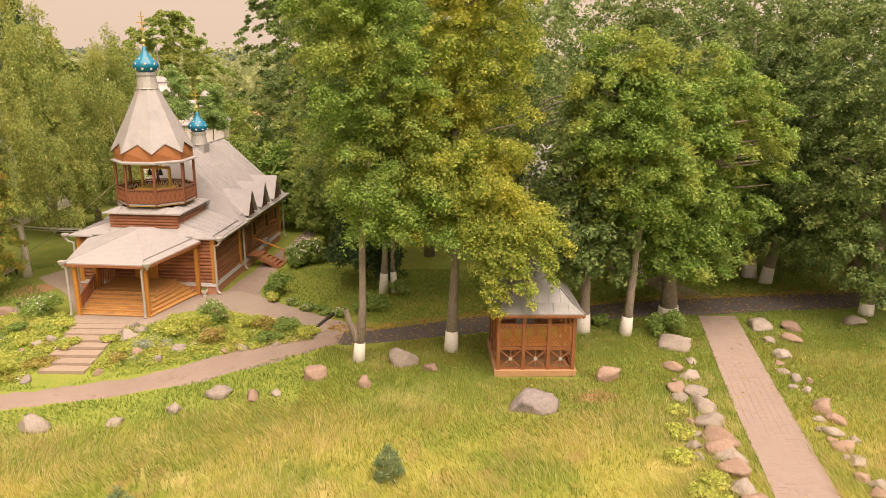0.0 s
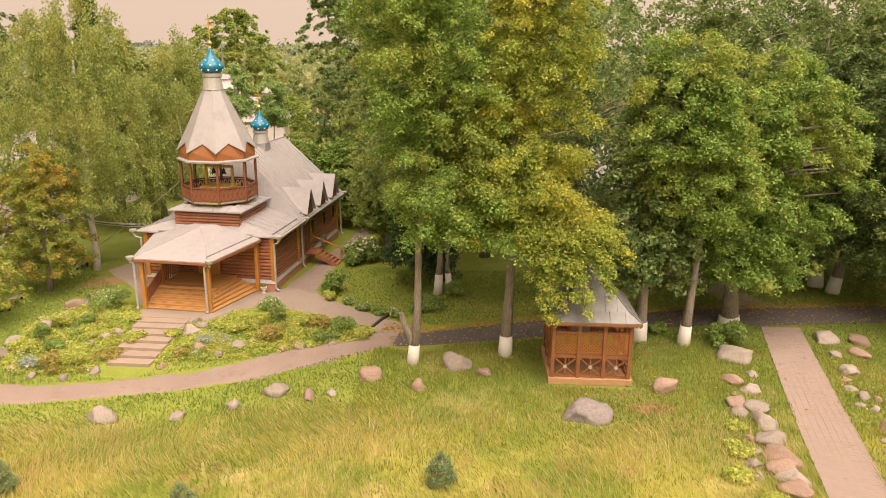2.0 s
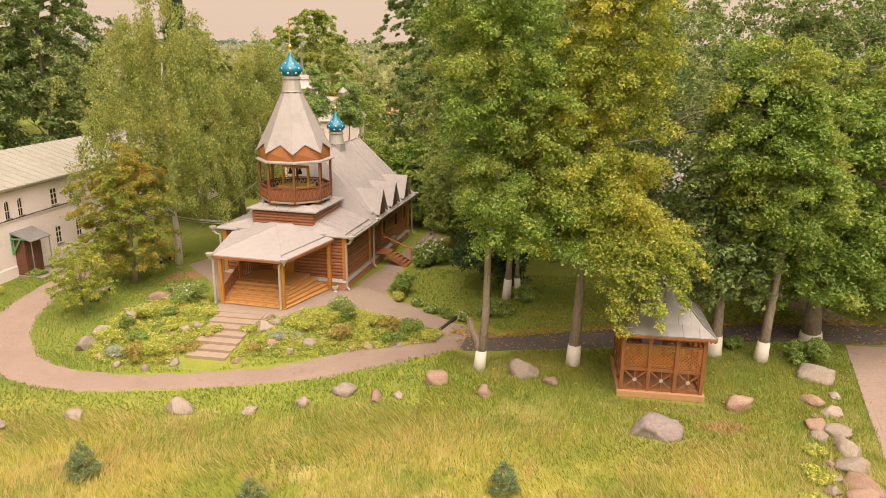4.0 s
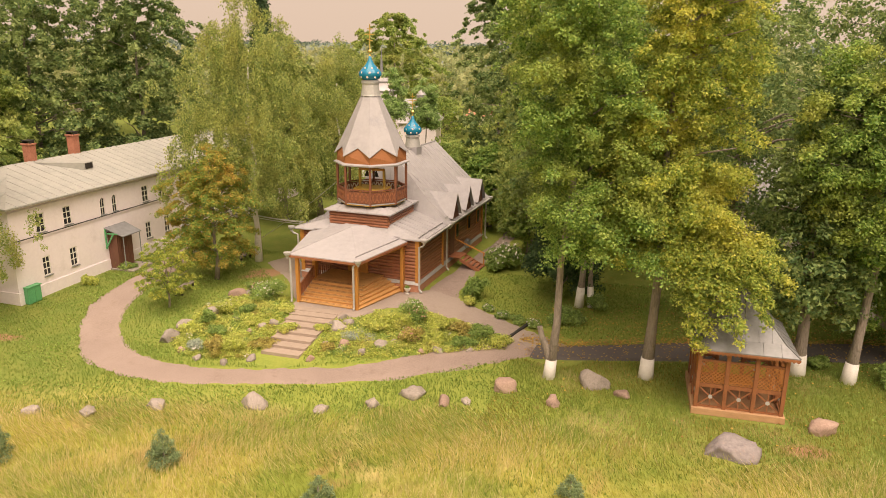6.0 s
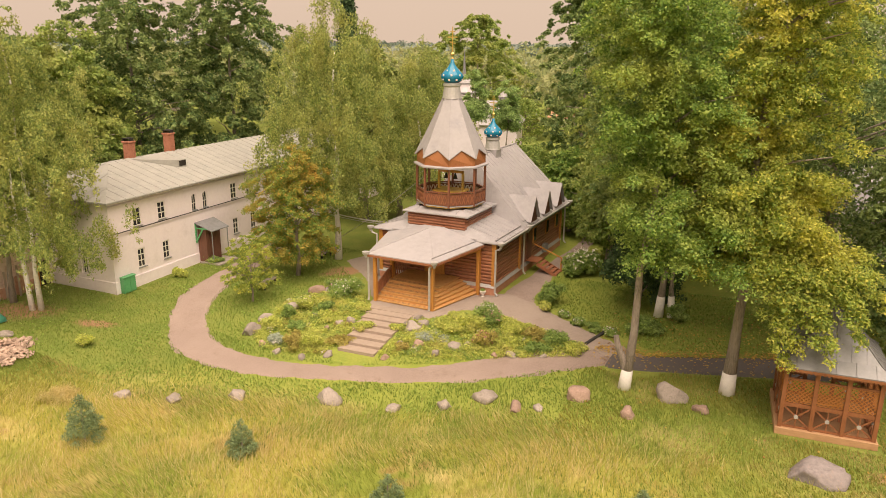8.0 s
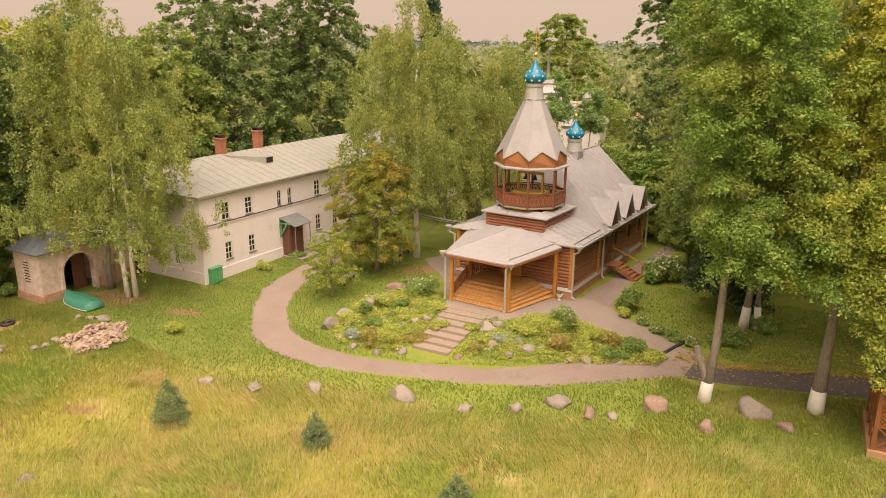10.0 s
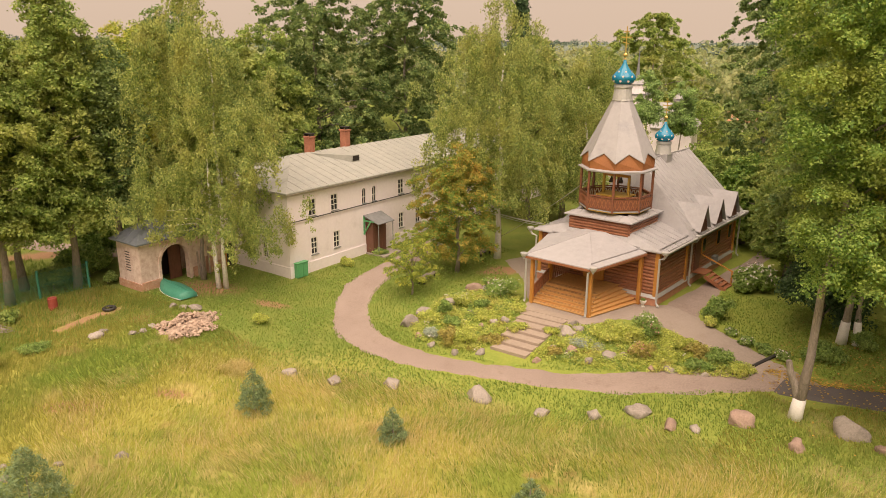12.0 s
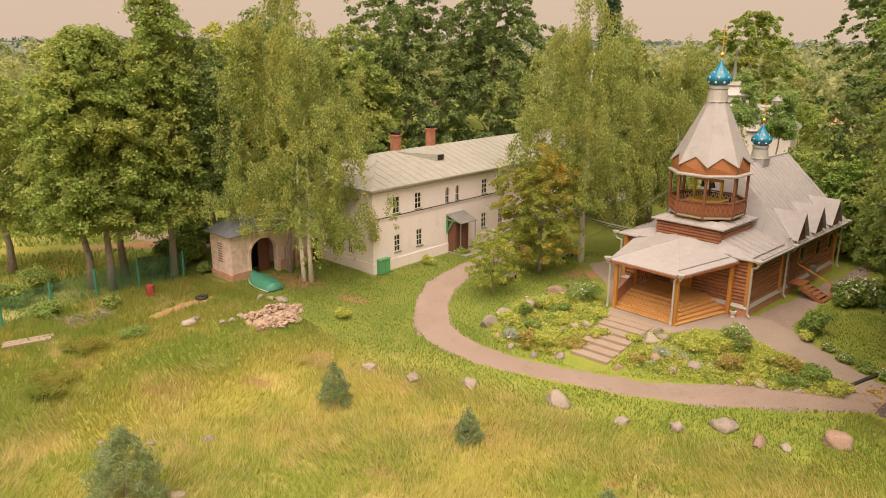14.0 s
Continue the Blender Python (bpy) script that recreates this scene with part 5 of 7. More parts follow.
for x in (-0.7, 0.7):
    for y in (-0.35, 0.35):
        part("leg", boxed(x - 0.04, y - 0.04, 0, x + 0.04, y + 0.04, 0.7), M["red_wood"], tb)


# ---- trees and plants ----
def leaves(rng, clumps, count, size, squash=0.8, hang=0.0, narrow=0.62, fill=0.5, single=False, droop=0.0):
    """count leaf blades, folded or (single) flat, spread over the shells of round clumps (x, y, z, r)."""
    c = np.asarray(clumps, float)
    w = c[:, 3] ** 2
    which = rng.choice(len(c), count, p=w / w.sum())
    d = rng.normal(size=(count, 3))
    d /= np.linalg.norm(d, axis=1)[:, None]
    d[:, 2] = np.where((d[:, 2] < -0.35) & (rng.random(count) < 0.6), -d[:, 2], d[:, 2])
    r = c[which, 3] * rng.uniform(fill, 1.0, count) ** 0.6 * (1 + 0.16 * rng.normal(size=count).clip(-1.5, 1.5))
    off = d * r[:, None] * [1, 1, squash]
    if droop:
        out = c[which, :2] - c[:, :2].mean(0)
        out /= np.linalg.norm(out, axis=1)[:, None] + 0.3
        off[:, 2] -= droop * (off[:, :2] * out).sum(1)
        off[:, :2] += out * (0.25 * r * rng.normal(size=count))[:, None]
    p = c[which, :3] + off
    nrm = d * 0.6 + rng.normal(size=(count, 3)) * 0.55 + [0, 0, 0.45 - hang]
    nrm /= np.linalg.norm(nrm, axis=1)[:, None]
    u = np.cross(nrm, rng.normal(size=(count, 3)))
    u[:, 2] -= hang * 1.6
    u /= np.linalg.norm(u, axis=1)[:, None]
    v = np.cross(nrm, u)
    s = (size * rng.uniform(0.65, 1.35, count))[:, None]
    if single:
        V = np.stack([p - u * s * 0.45 - v * s * narrow * 0.5, p - u * s * 0.2 + v * s * narrow * 0.75, p + u * s * 0.65], 1)
        return V.reshape(-1, 3), np.arange(count * 3).reshape(-1, 3)
    fold = nrm * s * 0.16
    V = np.stack([p - u * s * 0.5, p + v * s * narrow * 0.5 - fold, p + u * s * 0.55, p - v * s * narrow * 0.5 - fold], 1)
    return V.reshape(-1, 3), np.arange(count * 4).reshape(-1, 4)


def crown_clumps(rng, h0, h1, rx, n, r0, r1, shape=1.0, lean=(0, 0), leaders=1, base=(0, 0), cone=False, power=0.58):
    """Clumps filling an uneven crown of several leaders from height h0 to h1, widest at a part of its height."""
    out = []
    turn, tall = rng.uniform(0, 6.3), [rng.uniform(0.8, 0.97) for _ in range(leaders)]
    while len(out) < n:
        k = rng.random() ** 0.9
        if leaders > 1:
            j = int(rng.integers(leaders + 1))
            if j < leaders:
                prof = math.sin(math.pi * min(1, k ** shape * 0.84 + 0.14)) ** power
                a, q = rng.uniform(0, 2 * math.pi), rng.random() ** 0.45
                b = turn + 2 * math.pi * j / leaders
                R = rx * (0.58 + 0.12 * math.sin(7 * k + j)) * prof * q
                ox, oy = rx * 0.5 * math.cos(b) * (0.7 + 0.3 * prof), rx * 0.5 * math.sin(b) * (0.7 + 0.3 * prof)
                out.append((R * math.cos(a) + ox + lean[0] * k + base[0] * (1 - k), R * math.sin(a) + oy + lean[1] * k + base[1] * (1 - k), h0 + (h1 * tall[j] - h0) * k, rng.uniform(r0, r1) * (1.12 - 0.25 * k)))
                continue
        prof = math.sin(math.pi * min(1, k ** shape * 0.86 + 0.12)) ** power
        if cone:
            prof = (1 - k) ** 0.85 * (0.75 + 0.25 * math.sin(60 * k)) + 0.03
        a, q = rng.uniform(0, 2 * math.pi), rng.random() ** 0.4
        lump = 1 + 0.22 * math.sin(3 * a + 5 * k) + 0.14 * math.sin(5 * a - 9 * k)
        R = rx * prof * lump * q
        out.append((R * math.cos(a) + lean[0] * k + base[0] * (1 - k), R * math.sin(a) + lean[1] * k + base[1] * (1 - k), h0 + (h1 - h0) * k, rng.uniform(r0, r1)))
    return out


def trunk_line(h, lean, rng, bow=0.25, n=7):
    return [(lean[0] * (i / (n - 1)) ** 1.2 + bow * 0.5 * rng.normal() * (0 < i), lean[1] * (i / (n - 1)) ** 1.2 + bow * 0.5 * rng.normal() * (0 < i), h * i / (n - 1) - (0.15 if i == 0 else 0)) for i in range(n)]


def tree(name, x, y, h, crown0, rx, leaf, label, seed, count=26000, size=0.27, r=0.28, wash=0.0, lean=(0, 0), n=70, clump=(0.8, 1.6), shape=1.0,
         bark="bark", hang=0.0, squash=0.95, limbs=14, bow=0.2, crown_lean=None, extra=(), leaders=4, base=(0, 0), cone=False, droop=0.45):
    rng = np.random.default_rng(seed)
    t = thing(name, x, y, G(x, y), 0, label, "tree", "trees")
    line = trunk_line(h * 0.82, lean, rng, bow)
    m = len(line)
    bm = tube(bmesh.new(), line, [r * 1.35] + [r * (1 - 0.8 * i / (m - 1)) for i in range(1, m)], 9)
    n = int(n * 6.5)
    cl = crown_clumps(rng, crown0, h, rx, n, clump[0] * 0.34, clump[1] * 0.4, 0.72 if hang else shape, crown_lean or lean, leaders, base, cone, 0.85 if hang else 0.58) + list(extra)
    if hang:
        strands = []
        for cx, cy, cz, cr in cl[:int(n * 0.42)]:
            drop, far = rng.uniform(0.9, 2.6), max(0.4, math.hypot(cx, cy))
            for q in range(5):
                w = rng.uniform(0.8, 1.2)
                strands.append((cx * (1 + 0.28 * q / 4 / far) + 0.12 * rng.normal(), cy * (1 + 0.28 * q / 4 / far) + 0.12 * rng.normal(), max(crown0 + (1.6 if cx + cy < 0 else 0.0), cz + 0.4 - drop * (q / 4) ** 1.2), (0.46 - 0.055 * q) * w))
        cl = strands + list(extra)
        n = len(strands)
    order = sorted((i for i in range(n) if cl[i][2] > crown0 + 1.6), key=lambda i: -math.hypot(cl[i][0], cl[i][1]))[:limbs]
    for i in order:
        cx, cy, cz, _ = cl[i]
        k = max(0.15, min(0.92, (cz - 1.8) / (h * 0.82)))
        j = k * (m - 1)
        a, b = Vector(line[int(j)]), Vector(line[min(int(j) + 1, m - 1)])
        s = a.lerp(b, j - int(j))
        e = s.lerp(Vector((cx, cy, cz)), 0.52 if hang else 0.78)
        mid = s.lerp(e, 0.5) + Vector((0, 0, 0.35))
        tube(bm, [s, mid, e], [r * 0.34 * (1.1 - k * 0.6), r * 0.2, 0.02], 5, False)
    part("trunk", bm, M[bark], t, smooth=True)
    if wash:
        P = [Vector(p) for p in line]
        tops = P[0].lerp(P[1], min(1, wash / (P[1].z - P[0].z)))
        part("limewash", tube(bmesh.new(), [P[0], P[0].lerp(tops, 0.5), tops], [r * 1.36 + 0.03, r * (1.35 - 0.24 * wash / P[1].z) + 0.03, r * (1.35 - 0.48 * wash / P[1].z) + 0.024], 12), M["whitewash"], t, "white limewashed foot of the trunk", smooth=True)
    V, F = leaves(rng, cl, int(count * 1.48), size * 0.68, squash * 0.72 if hang == 0 else 1.25, hang, fill=0.15, single=True, droop=droop if hang == 0 else 0.0)
    raw("crown", V, F, M[leaf], t)
    return t


# limewashed row along the lane; the yellowing maple hangs its low boughs beside and over the gazebo roof
rg = np.random.default_rng(15)
low_boughs = []
for a, b, r0, r1, n, spread in (((1.2, -2.2, 7.2), (2.0, -3.1, 3.0), 0.55, 0.28, 46, 0.42), ((2.3, -2.2, 7.0), (3.3, -3.3, 3.7), 0.6, 0.26, 34, 0.4), ((3.0, -1.9, 7.2), (4.5, -3.1, 4.3), 0.6, 0.25, 34, 0.42), ((3.6, -1.2, 7.4), (5.2, -2.4, 5.4), 0.5, 0.25, 14, 0.4), ((0.3, -1.6, 9.4), (2.6, -1.9, 6.0), 0.6, 0.5, 30, 1.0), ((0.9, -2.0, 8.6), (3.4, -1.9, 6.9), 0.5, 0.4, 14, 0.6)):
    for k in np.linspace(0, 1, n):
        p = np.array(a) * (1 - k) + np.array(b) * k + rg.normal(size=3) * spread * (1.1 - 0.6 * k) * [1, 0.6, 0.6]
        low_boughs.append((*p, (r0 + (r1 - r0) * k) * rg.uniform(0.7, 1.25)))
upper_boughs = [(0.75 + rg.normal() * 0.7, -0.3 + rg.normal() * 0.6, 10.5 + 7.5 * k, rg.uniform(0.35, 0.65)) for k in np.linspace(0, 1, 60)]
t1 = tree("maple_tree", -3.91, 31.0, 20.5, 5.9, 3.4, "leaf_green", "tall maple with a forked limewashed trunk", 11, 86000, size=0.165, wash=1.1, lean=(1.1, 0.4), r=0.2, n=110, crown_lean=(-0.9, 1.4), base=(2.5, 0.0), extra=upper_boughs)
part("broken_fork", tube(bmesh.new(), [(0.06, 0.0, 0.7), (-0.14, -0.08, 1.5), (-0.36, -0.14, 2.0), (-0.5, -0.14, 2.55)], [0.16, 0.16, 0.14, 0.12], 9), M["bark"], t1, "broken forked stub")
tree("maple_tree", 0.42, 32.4, 21.5, 5.6, 3.2, "leaf_yellow", "tall yellowing maple with limewashed trunk beside the lane", 12, 100000, size=0.175, wash=1.15, r=0.25, n=110, shape=0.9, lean=(0.1, 0.3), crown_lean=(1.2, 0.5),
     extra=low_boughs)
tree("maple_tree", 9.4, 34.7, 15.6, 6.2, 3.1, "leaf_green", "olive-green maple with slender limewashed trunk", 13, 60000, size=0.19, wash=1.15, r=0.24, n=90, lean=(0.5, 0.3), crown_lean=(-1.0, 0))
tree("linden_tree", 12.6, 37.9, 14.4, 2.6, 4.2, "leaf_green", "broad linden with a thick limewashed trunk", 14, 62000, size=0.22, wash=0.7, r=0.42, n=110, crown_lean=(1.6, 0))
tree("linden_tree", 7.25, 35.0, 14.0, 3.0, 2.6, "leaf_dark", "dark linden with limewashed foot behind the gazebo", 15, 22000, wash=1.2, r=0.3, n=70)
tree("linden_tree", 23.8, 38.2, 17.0, 1.9, 5.2, "leaf_dark", "dark broad linden with limewashed trunk beside the lane", 16, 32000, wash=0.8, r=0.3, n=120)
tree("linden_tree", 20.1, 45.2, 19.0, 2.2, 5.2, "leaf_dark", "tall dark linden leaning over the lane", 17, 28000, wash=1.2, r=0.35, n=110, lean=(-1.2, 0))
tree("linden_tree", 20.6, 44.0, 18.0, 3.0, 4.7, "leaf_dark", "tall linden leaning away from its neighbour", 18, 26000, wash=1.2, r=0.3, n=90, lean=(2.2, 0))
tree("linden_tree", 12.4, 44.2, 18.5, 4.0, 4.2, "leaf_dark", "tall dark linden with limewashed foot", 19, 26000, wash=1.4, r=0.28, n=100, lean=(0.8, 0))
tree("linden_tree", -3.6, 41.0, 18.5, 6.0, 4.4, "leaf_dark", "tall dark linden with two limewashed stems", 20, 36000, wash=1.4, r=0.19, n=110)
tree("linden_tree", -2.9, 41.2, 16.0, 5.0, 2.5, "leaf_dark", "slender dark linden with limewashed stem", 21, 12000, wash=1.4, r=0.15, n=50)
tree("maple_tree", 4.2, 41.0, 19.5, 5.0, 4.6, "leaf_dark", "tall dark maple behind the lane", 22, 16000, r=0.3, n=110)
tree("maple_tree", -4.9, 46.2, 20.0, 4.6, 3.7, "leaf_maple", "maple leaning towards the church roof", 23, 56000, size=0.19, r=0.22, n=90, wash=0.0, crown_lean=(-2.0, 0), base=(0.6, 0))
tree("maple_tree", -1.0, 49.5, 23.0, 4.5, 5.0, "leaf_maple", "tall maple behind the churchyard lawn", 24, 20000, r=0.3, n=110)
tree("maple_tree", -7.5, 59.0, 23.0, 4.0, 5.0, "leaf_dark", "tall dark maple beyond the church", 25, 26000, r=0.3, n=100)
tree("spruce_tree", -5.0, 42.6, 5.2, 0.6, 2.1, "leaf_spruce", "low dark spreading conifer under the maples", 26, 12000, size=0.24, leaders=1, r=0.12, n=40, clump=(0.5, 0.9), hang=0.3)

# behind the house and to the far side
tree("birch_tree", -36.53, 27.32, 18.2, 2.5, 5.0, "leaf_birch", "drooping birch with twin white trunks beside the lodge", 31, 66000, 0.19, 0.135, n=125, bark="birch_bark", limbs=4, hang=0.7, squash=1.5, clump=(0.6, 1.15), lean=(-0.3, 0.2), crown_lean=(-1.0, -0.7),
     extra=[(1.8, 1.6, 3.4, 0.7), (2.6, 2.0, 4.0, 0.7), (1.2, 2.6, 3.2, 0.6), (2.2, 0.6, 3.0, 0.5)])
bt = tube(bmesh.new(), [(-0.38, -0.28, -0.15), (-0.45, -0.3, 1.5), (-0.6, -0.3, 4), (-0.6, -0.2, 9)], [0.17, 0.14, 0.11, 0.03], 9)
tagged(part("birch_stem", bt, M["birch_bark"], bpy.data.objects["birch_tree"], smooth=True))
tree("linden_tree", -39.15, 27.56, 9.5, 4.2, 1.7, "leaf_maple", "slender linden beside the lodge wall", 36, 7000, 0.22, 0.17, n=40, clump=(0.5, 1.0), leaders=1)
tree("birch_tree", -26.3, 43.4, 17.6, 3.4, 5.8, "leaf_birch", "tall drooping birch between house and church", 32, 60000, 0.2, 0.22, n=130, bark="birch_bark", limbs=4, hang=0.7, squash=1.5, clump=(0.7, 1.3))
tree("birch_tree", -22.5, 49.0, 14.8, 3.0, 4.2, "leaf_birch", "birch beside the church wall", 33, 32000, 0.2, 0.18, n=90, bark="birch_bark", limbs=4, hang=0.6, squash=1.4, clump=(0.6, 1.2))
tree("rowan_tree", -26.75, 38.9, 8.7, 1.2, 3.15, "leaf_rowan", "rowan with orange-tinted leaves", 34, 44000, 0.155, 0.14, n=80, clump=(0.55, 1.0), bow=0.1, shape=1.35, leaders=3)
tree("rowan_tree", -26.6, 33.8, 4.3, 0.9, 1.75, "leaf_yellow", "small yellowing young rowan on the lawn", 35, 10500, 0.12, 0.06, n=34, clump=(0.3, 0.55), bow=0.06)
i = 40
for x, y, h, c0, rx, lf, nm, cnt in (
    (-44.4, 17.8, 15.6, 3.8, 4.0, "leaf_maple", "maple_tree", 60000), (-45.6, 17.0, 14.0, 3.8, 2.6, "leaf_maple", "maple_tree", 22000),
    (-46.3, 19.5, 16.0, 3.8, 3.4, "leaf_maple", "maple_tree", 40000), (-44.0, 21.7, 18.0, 3.8, 2.9, "leaf_maple", "maple_tree", 50000),
    (-43.6, 24.6, 15.5, 4.4, 2.6, "leaf_dark", "linden_tree", 18000), (-52.5, 14.6, 14.2, 3.0, 4.4, "leaf_maple", "maple_tree", 24000),
    (-46.9, 28.4, 16.3, 4.5, 3.4, "leaf_yellow", "maple_tree", 26000), (-48, 33, 17.5, 4.0, 4.8, "leaf_dark", "linden_tree", 22000),
    (-47, 40, 16.2, 3.0, 4.8, "leaf_maple", "maple_tree", 24000), (-48, 47, 22.5, 2.0, 5.6, "leaf_dark", "linden_tree", 36000),
    (-44.2, 55, 22.5, 2.0, 5.6, "leaf_dark", "linden_tree", 40000), (-56, 41, 17.5, 3.0, 5.0, "leaf_birch", "birch_tree", 22000),
    (-38, 66, 15.0, 3.0, 4.5, "leaf_dark", "linden_tree", 18000), (28, 47, 24.0, 3.0, 5.5, "leaf_dark", "linden_tree", 16000),
    (14, 51, 24.0, 3.0, 5.5, "leaf_dark", "linden_tree", 11000), (5, 52, 24.0, 3.0, 5.5, "leaf_dark", "linden_tree", 10000),
    # trees at y 53, 64 and 72 are added to darken the background
    (32, 38, 17.0, 2.0, 4.8, "leaf_dark", "linden_tree", 20000), (35, 53, 22.0, 1.0, 6.0, "leaf_dark", "linden_tree", 7000), (30, 64, 22.0, 1.0, 6.5, "leaf_dark", "linden_tree", 5000), (14, 72, 22.0, 1.0, 6.5, "leaf_dark", "linden_tree", 5000), (22, 54, 24.0, 3.0, 5.5, "leaf_dark", "linden_tree", 16000)):
    i += 1
    tree(nm, x, y, h, c0, rx, lf, "tall " + {"leaf_maple": "green maple", "leaf_dark": "dark linden", "leaf_yellow": "yellowing maple", "leaf_birch": "pale birch"}[lf] + " in a thick stand", i, cnt, 0.265 if x < -40 and y < 30 else 0.37, 0.3 if x > -43 else 0.24,
         n=120, clump=(0.9, 1.7))


# ---- stones ----
def stone(x, y, w, d, h, seed, material, label, z=None, turn=None):
    rng = random.Random(seed)
    w, d, h = w * 1.2, d * 1.2, h * 1.25
    bm = bmesh.new()
    bmesh.ops.create_icosphere(bm, subdivisions=3, radius=1.0)
    off = rng.uniform(0, 50)
    cuts = []
    for _ in range(13):
        nn = Vector((rng.gauss(0, 1), rng.gauss(0, 1), rng.gauss(0.2, 0.8))).normalized()
        cuts.append((nn, rng.uniform(0.5, 0.86)))
    for v in bm.verts:
        for nn, lim in cuts:
            over = v.co.dot(nn) - lim
            if over > 0:
                v.co -= nn * over * 0.97
    for v in bm.verts:
        k = 1.12 + 0.2 * noise.noise(v.co * 1.1 + Vector((off, 0, 0))) + 0.15 * noise.noise(v.co * 2.7 + Vector((0, off, 0))) + 0.12 * noise.noise(v.co * 7.3 + Vector((0, 0, off)))
        v.co = Vector((v.co.x * w / 2 * k, v.co.y * d / 2 * k, max(v.co.z * k, -0.55) * h * 0.55))
    ob = part("boulder", bm, M[material], None, smooth=True)
    ob.matrix_basis = pose(x, y, (G(x, y) if z is None else z) + h * 0.12, 0, 0, rng.uniform(0, 360) if turn is None else turn)
    return tagged(ob, label, "stone", "field stones")


for k, (x, y, w, m) in enumerate((
    (-9.6, 28.4, 1.15, 0), (-8.0, 27.6, 0.75, 1), (-7.0, 27.9, 0.52, 0), (-5.6, 29.3, 1.2, 1), (-3.3, 28.5, 0.85, 1), (-1.8, 30.7, 1.3, 0), (-0.5, 30.1, 0.7, 1), (-11.2, 27.2, 0.78, 0),
    (-13.2, 26.2, 0.82, 0), (-16.3, 25.8, 1.2, 0), (-20.4, 24.4, 0.95, 0), (-22.8, 22.9, 0.8, 0), (-25.0, 22.2, 0.72, 0), (3.6, 26.5, 1.8, 2), (7.5, 29.5, 1.15, 1))):
    stone(x, y, w, w * (0.62 if k == 13 else 0.72), w * (0.72 if k in (5, 6) else 0.52 if k == 13 else 0.56), 100 + k + (47 if k > 12 else 0), ("stone", "red_stone", "dark_stone")[m], ("rounded grey field stone lying in the grass", "rounded reddish field stone lying in the grass", "large dark grey angular rock in the grass")[m], turn=8 if m == 2 else None)

# ---- young conifers in the meadow ----
def young_pine(x, y, h, w, seed):
    rng = np.random.default_rng(seed)
    t = thing("young_pine", x, y, G(x, y), 0, "small bluish young pine in the meadow", "tree", "young pines")
    part("trunk", tube(bmesh.new(), [(0, 0, -0.1), (0, 0, h * 0.9)], [0.05, 0.012], 6), M["bark"], t)
    cl = []
    for q in range(7):
        k = q / 6
        n = 6 if q < 5 else 3
        R = w * (1 - k ** 2.0) * 0.85 * rng.uniform(0.75, 1.15) + 0.05
        for j in range(n):
            a = 2 * math.pi * (j + 0.5 * (q % 2)) / n + rng.uniform(-0.2, 0.2)
            cl.append((R * math.cos(a), R * math.sin(a), h * (0.12 + 0.74 * k) + rng.uniform(-0.14, 0.14), (0.15 * h / 1.8 + 0.13 * w * (1 - k)) * rng.uniform(0.7, 1.3)))
    V, F = leaves(rng, cl, int(1750 * h * (1.5 if h > 3 else 1.0)), 0.15, 0.9, 0.0, 0.18)
    raw("needles", V, F, M["leaf_pine"], t)


for k, (x, y, h, w) in enumerate(((-22.9, 9.0, 3.35, 1.1), (-23.6, 18.8, 2.2, 0.62), (-17.05, 20.55, 1.45, 0.5), (-10.1, 19.6, 1.35, 0.48), (-1.78, 21.4, 1.25, 0.45))):
    young_pine(x, y, h, w, 200 + k)


# ---- flower beds between path and porch ----
def shrub(name, x, y, w, h, leaf, seed, label, count=900, size=0.12, flowers=None, group="bed plants", category="plant", narrow=0.5):
    rng = np.random.default_rng(seed)
    t = thing(name, x, y, G(x, y), 0, label, category, group)
    cl = []
    for _ in range(9):
        a, q = rng.uniform(0, 2 * math.pi), rng.random() ** 0.5
        cl.append((w * 0.36 * q * math.cos(a), w * 0.36 * q * math.sin(a), h * rng.uniform(0.25, 0.72), w * rng.uniform(0.15, 0.26)))
    part("stems", tube(bmesh.new(), [(0, 0, -0.05), (0.02, 0.02, h * 0.5)], [0.03, 0.012], 5), M["bark"], t)
    V, F = leaves(rng, cl, int(count * 1.15), size, min(1.2, h / w * 1.1 + 0.2), 0.0, narrow, 0.3, True)
    V[:, 2] = np.maximum(V[:, 2], 0.01)
    raw("foliage", V, F, M[leaf], t)
    if flowers:
        V, F = leaves(rng, [(c[0], c[1], c[2] + 0.1 * h, c[3] * 1.05) for c in cl], max(24, count // 22), size * 0.75, min(1.2, h / w * 1.1 + 0.2), 0.0, 0.9, 0.9)
        raw("blossom", V, F, M[flowers], t)
    return t


def inside(poly, x, y):
    ok = np.zeros(len(x), bool)
    for (xa, ya), (xb, yb) in zip(poly, poly[1:] + poly[:1]):
        ok ^= ((ya > y) != (yb > y)) & (x < (xb - xa) * (y - ya) / (yb - ya + 1e-9) + xa)
    return ok


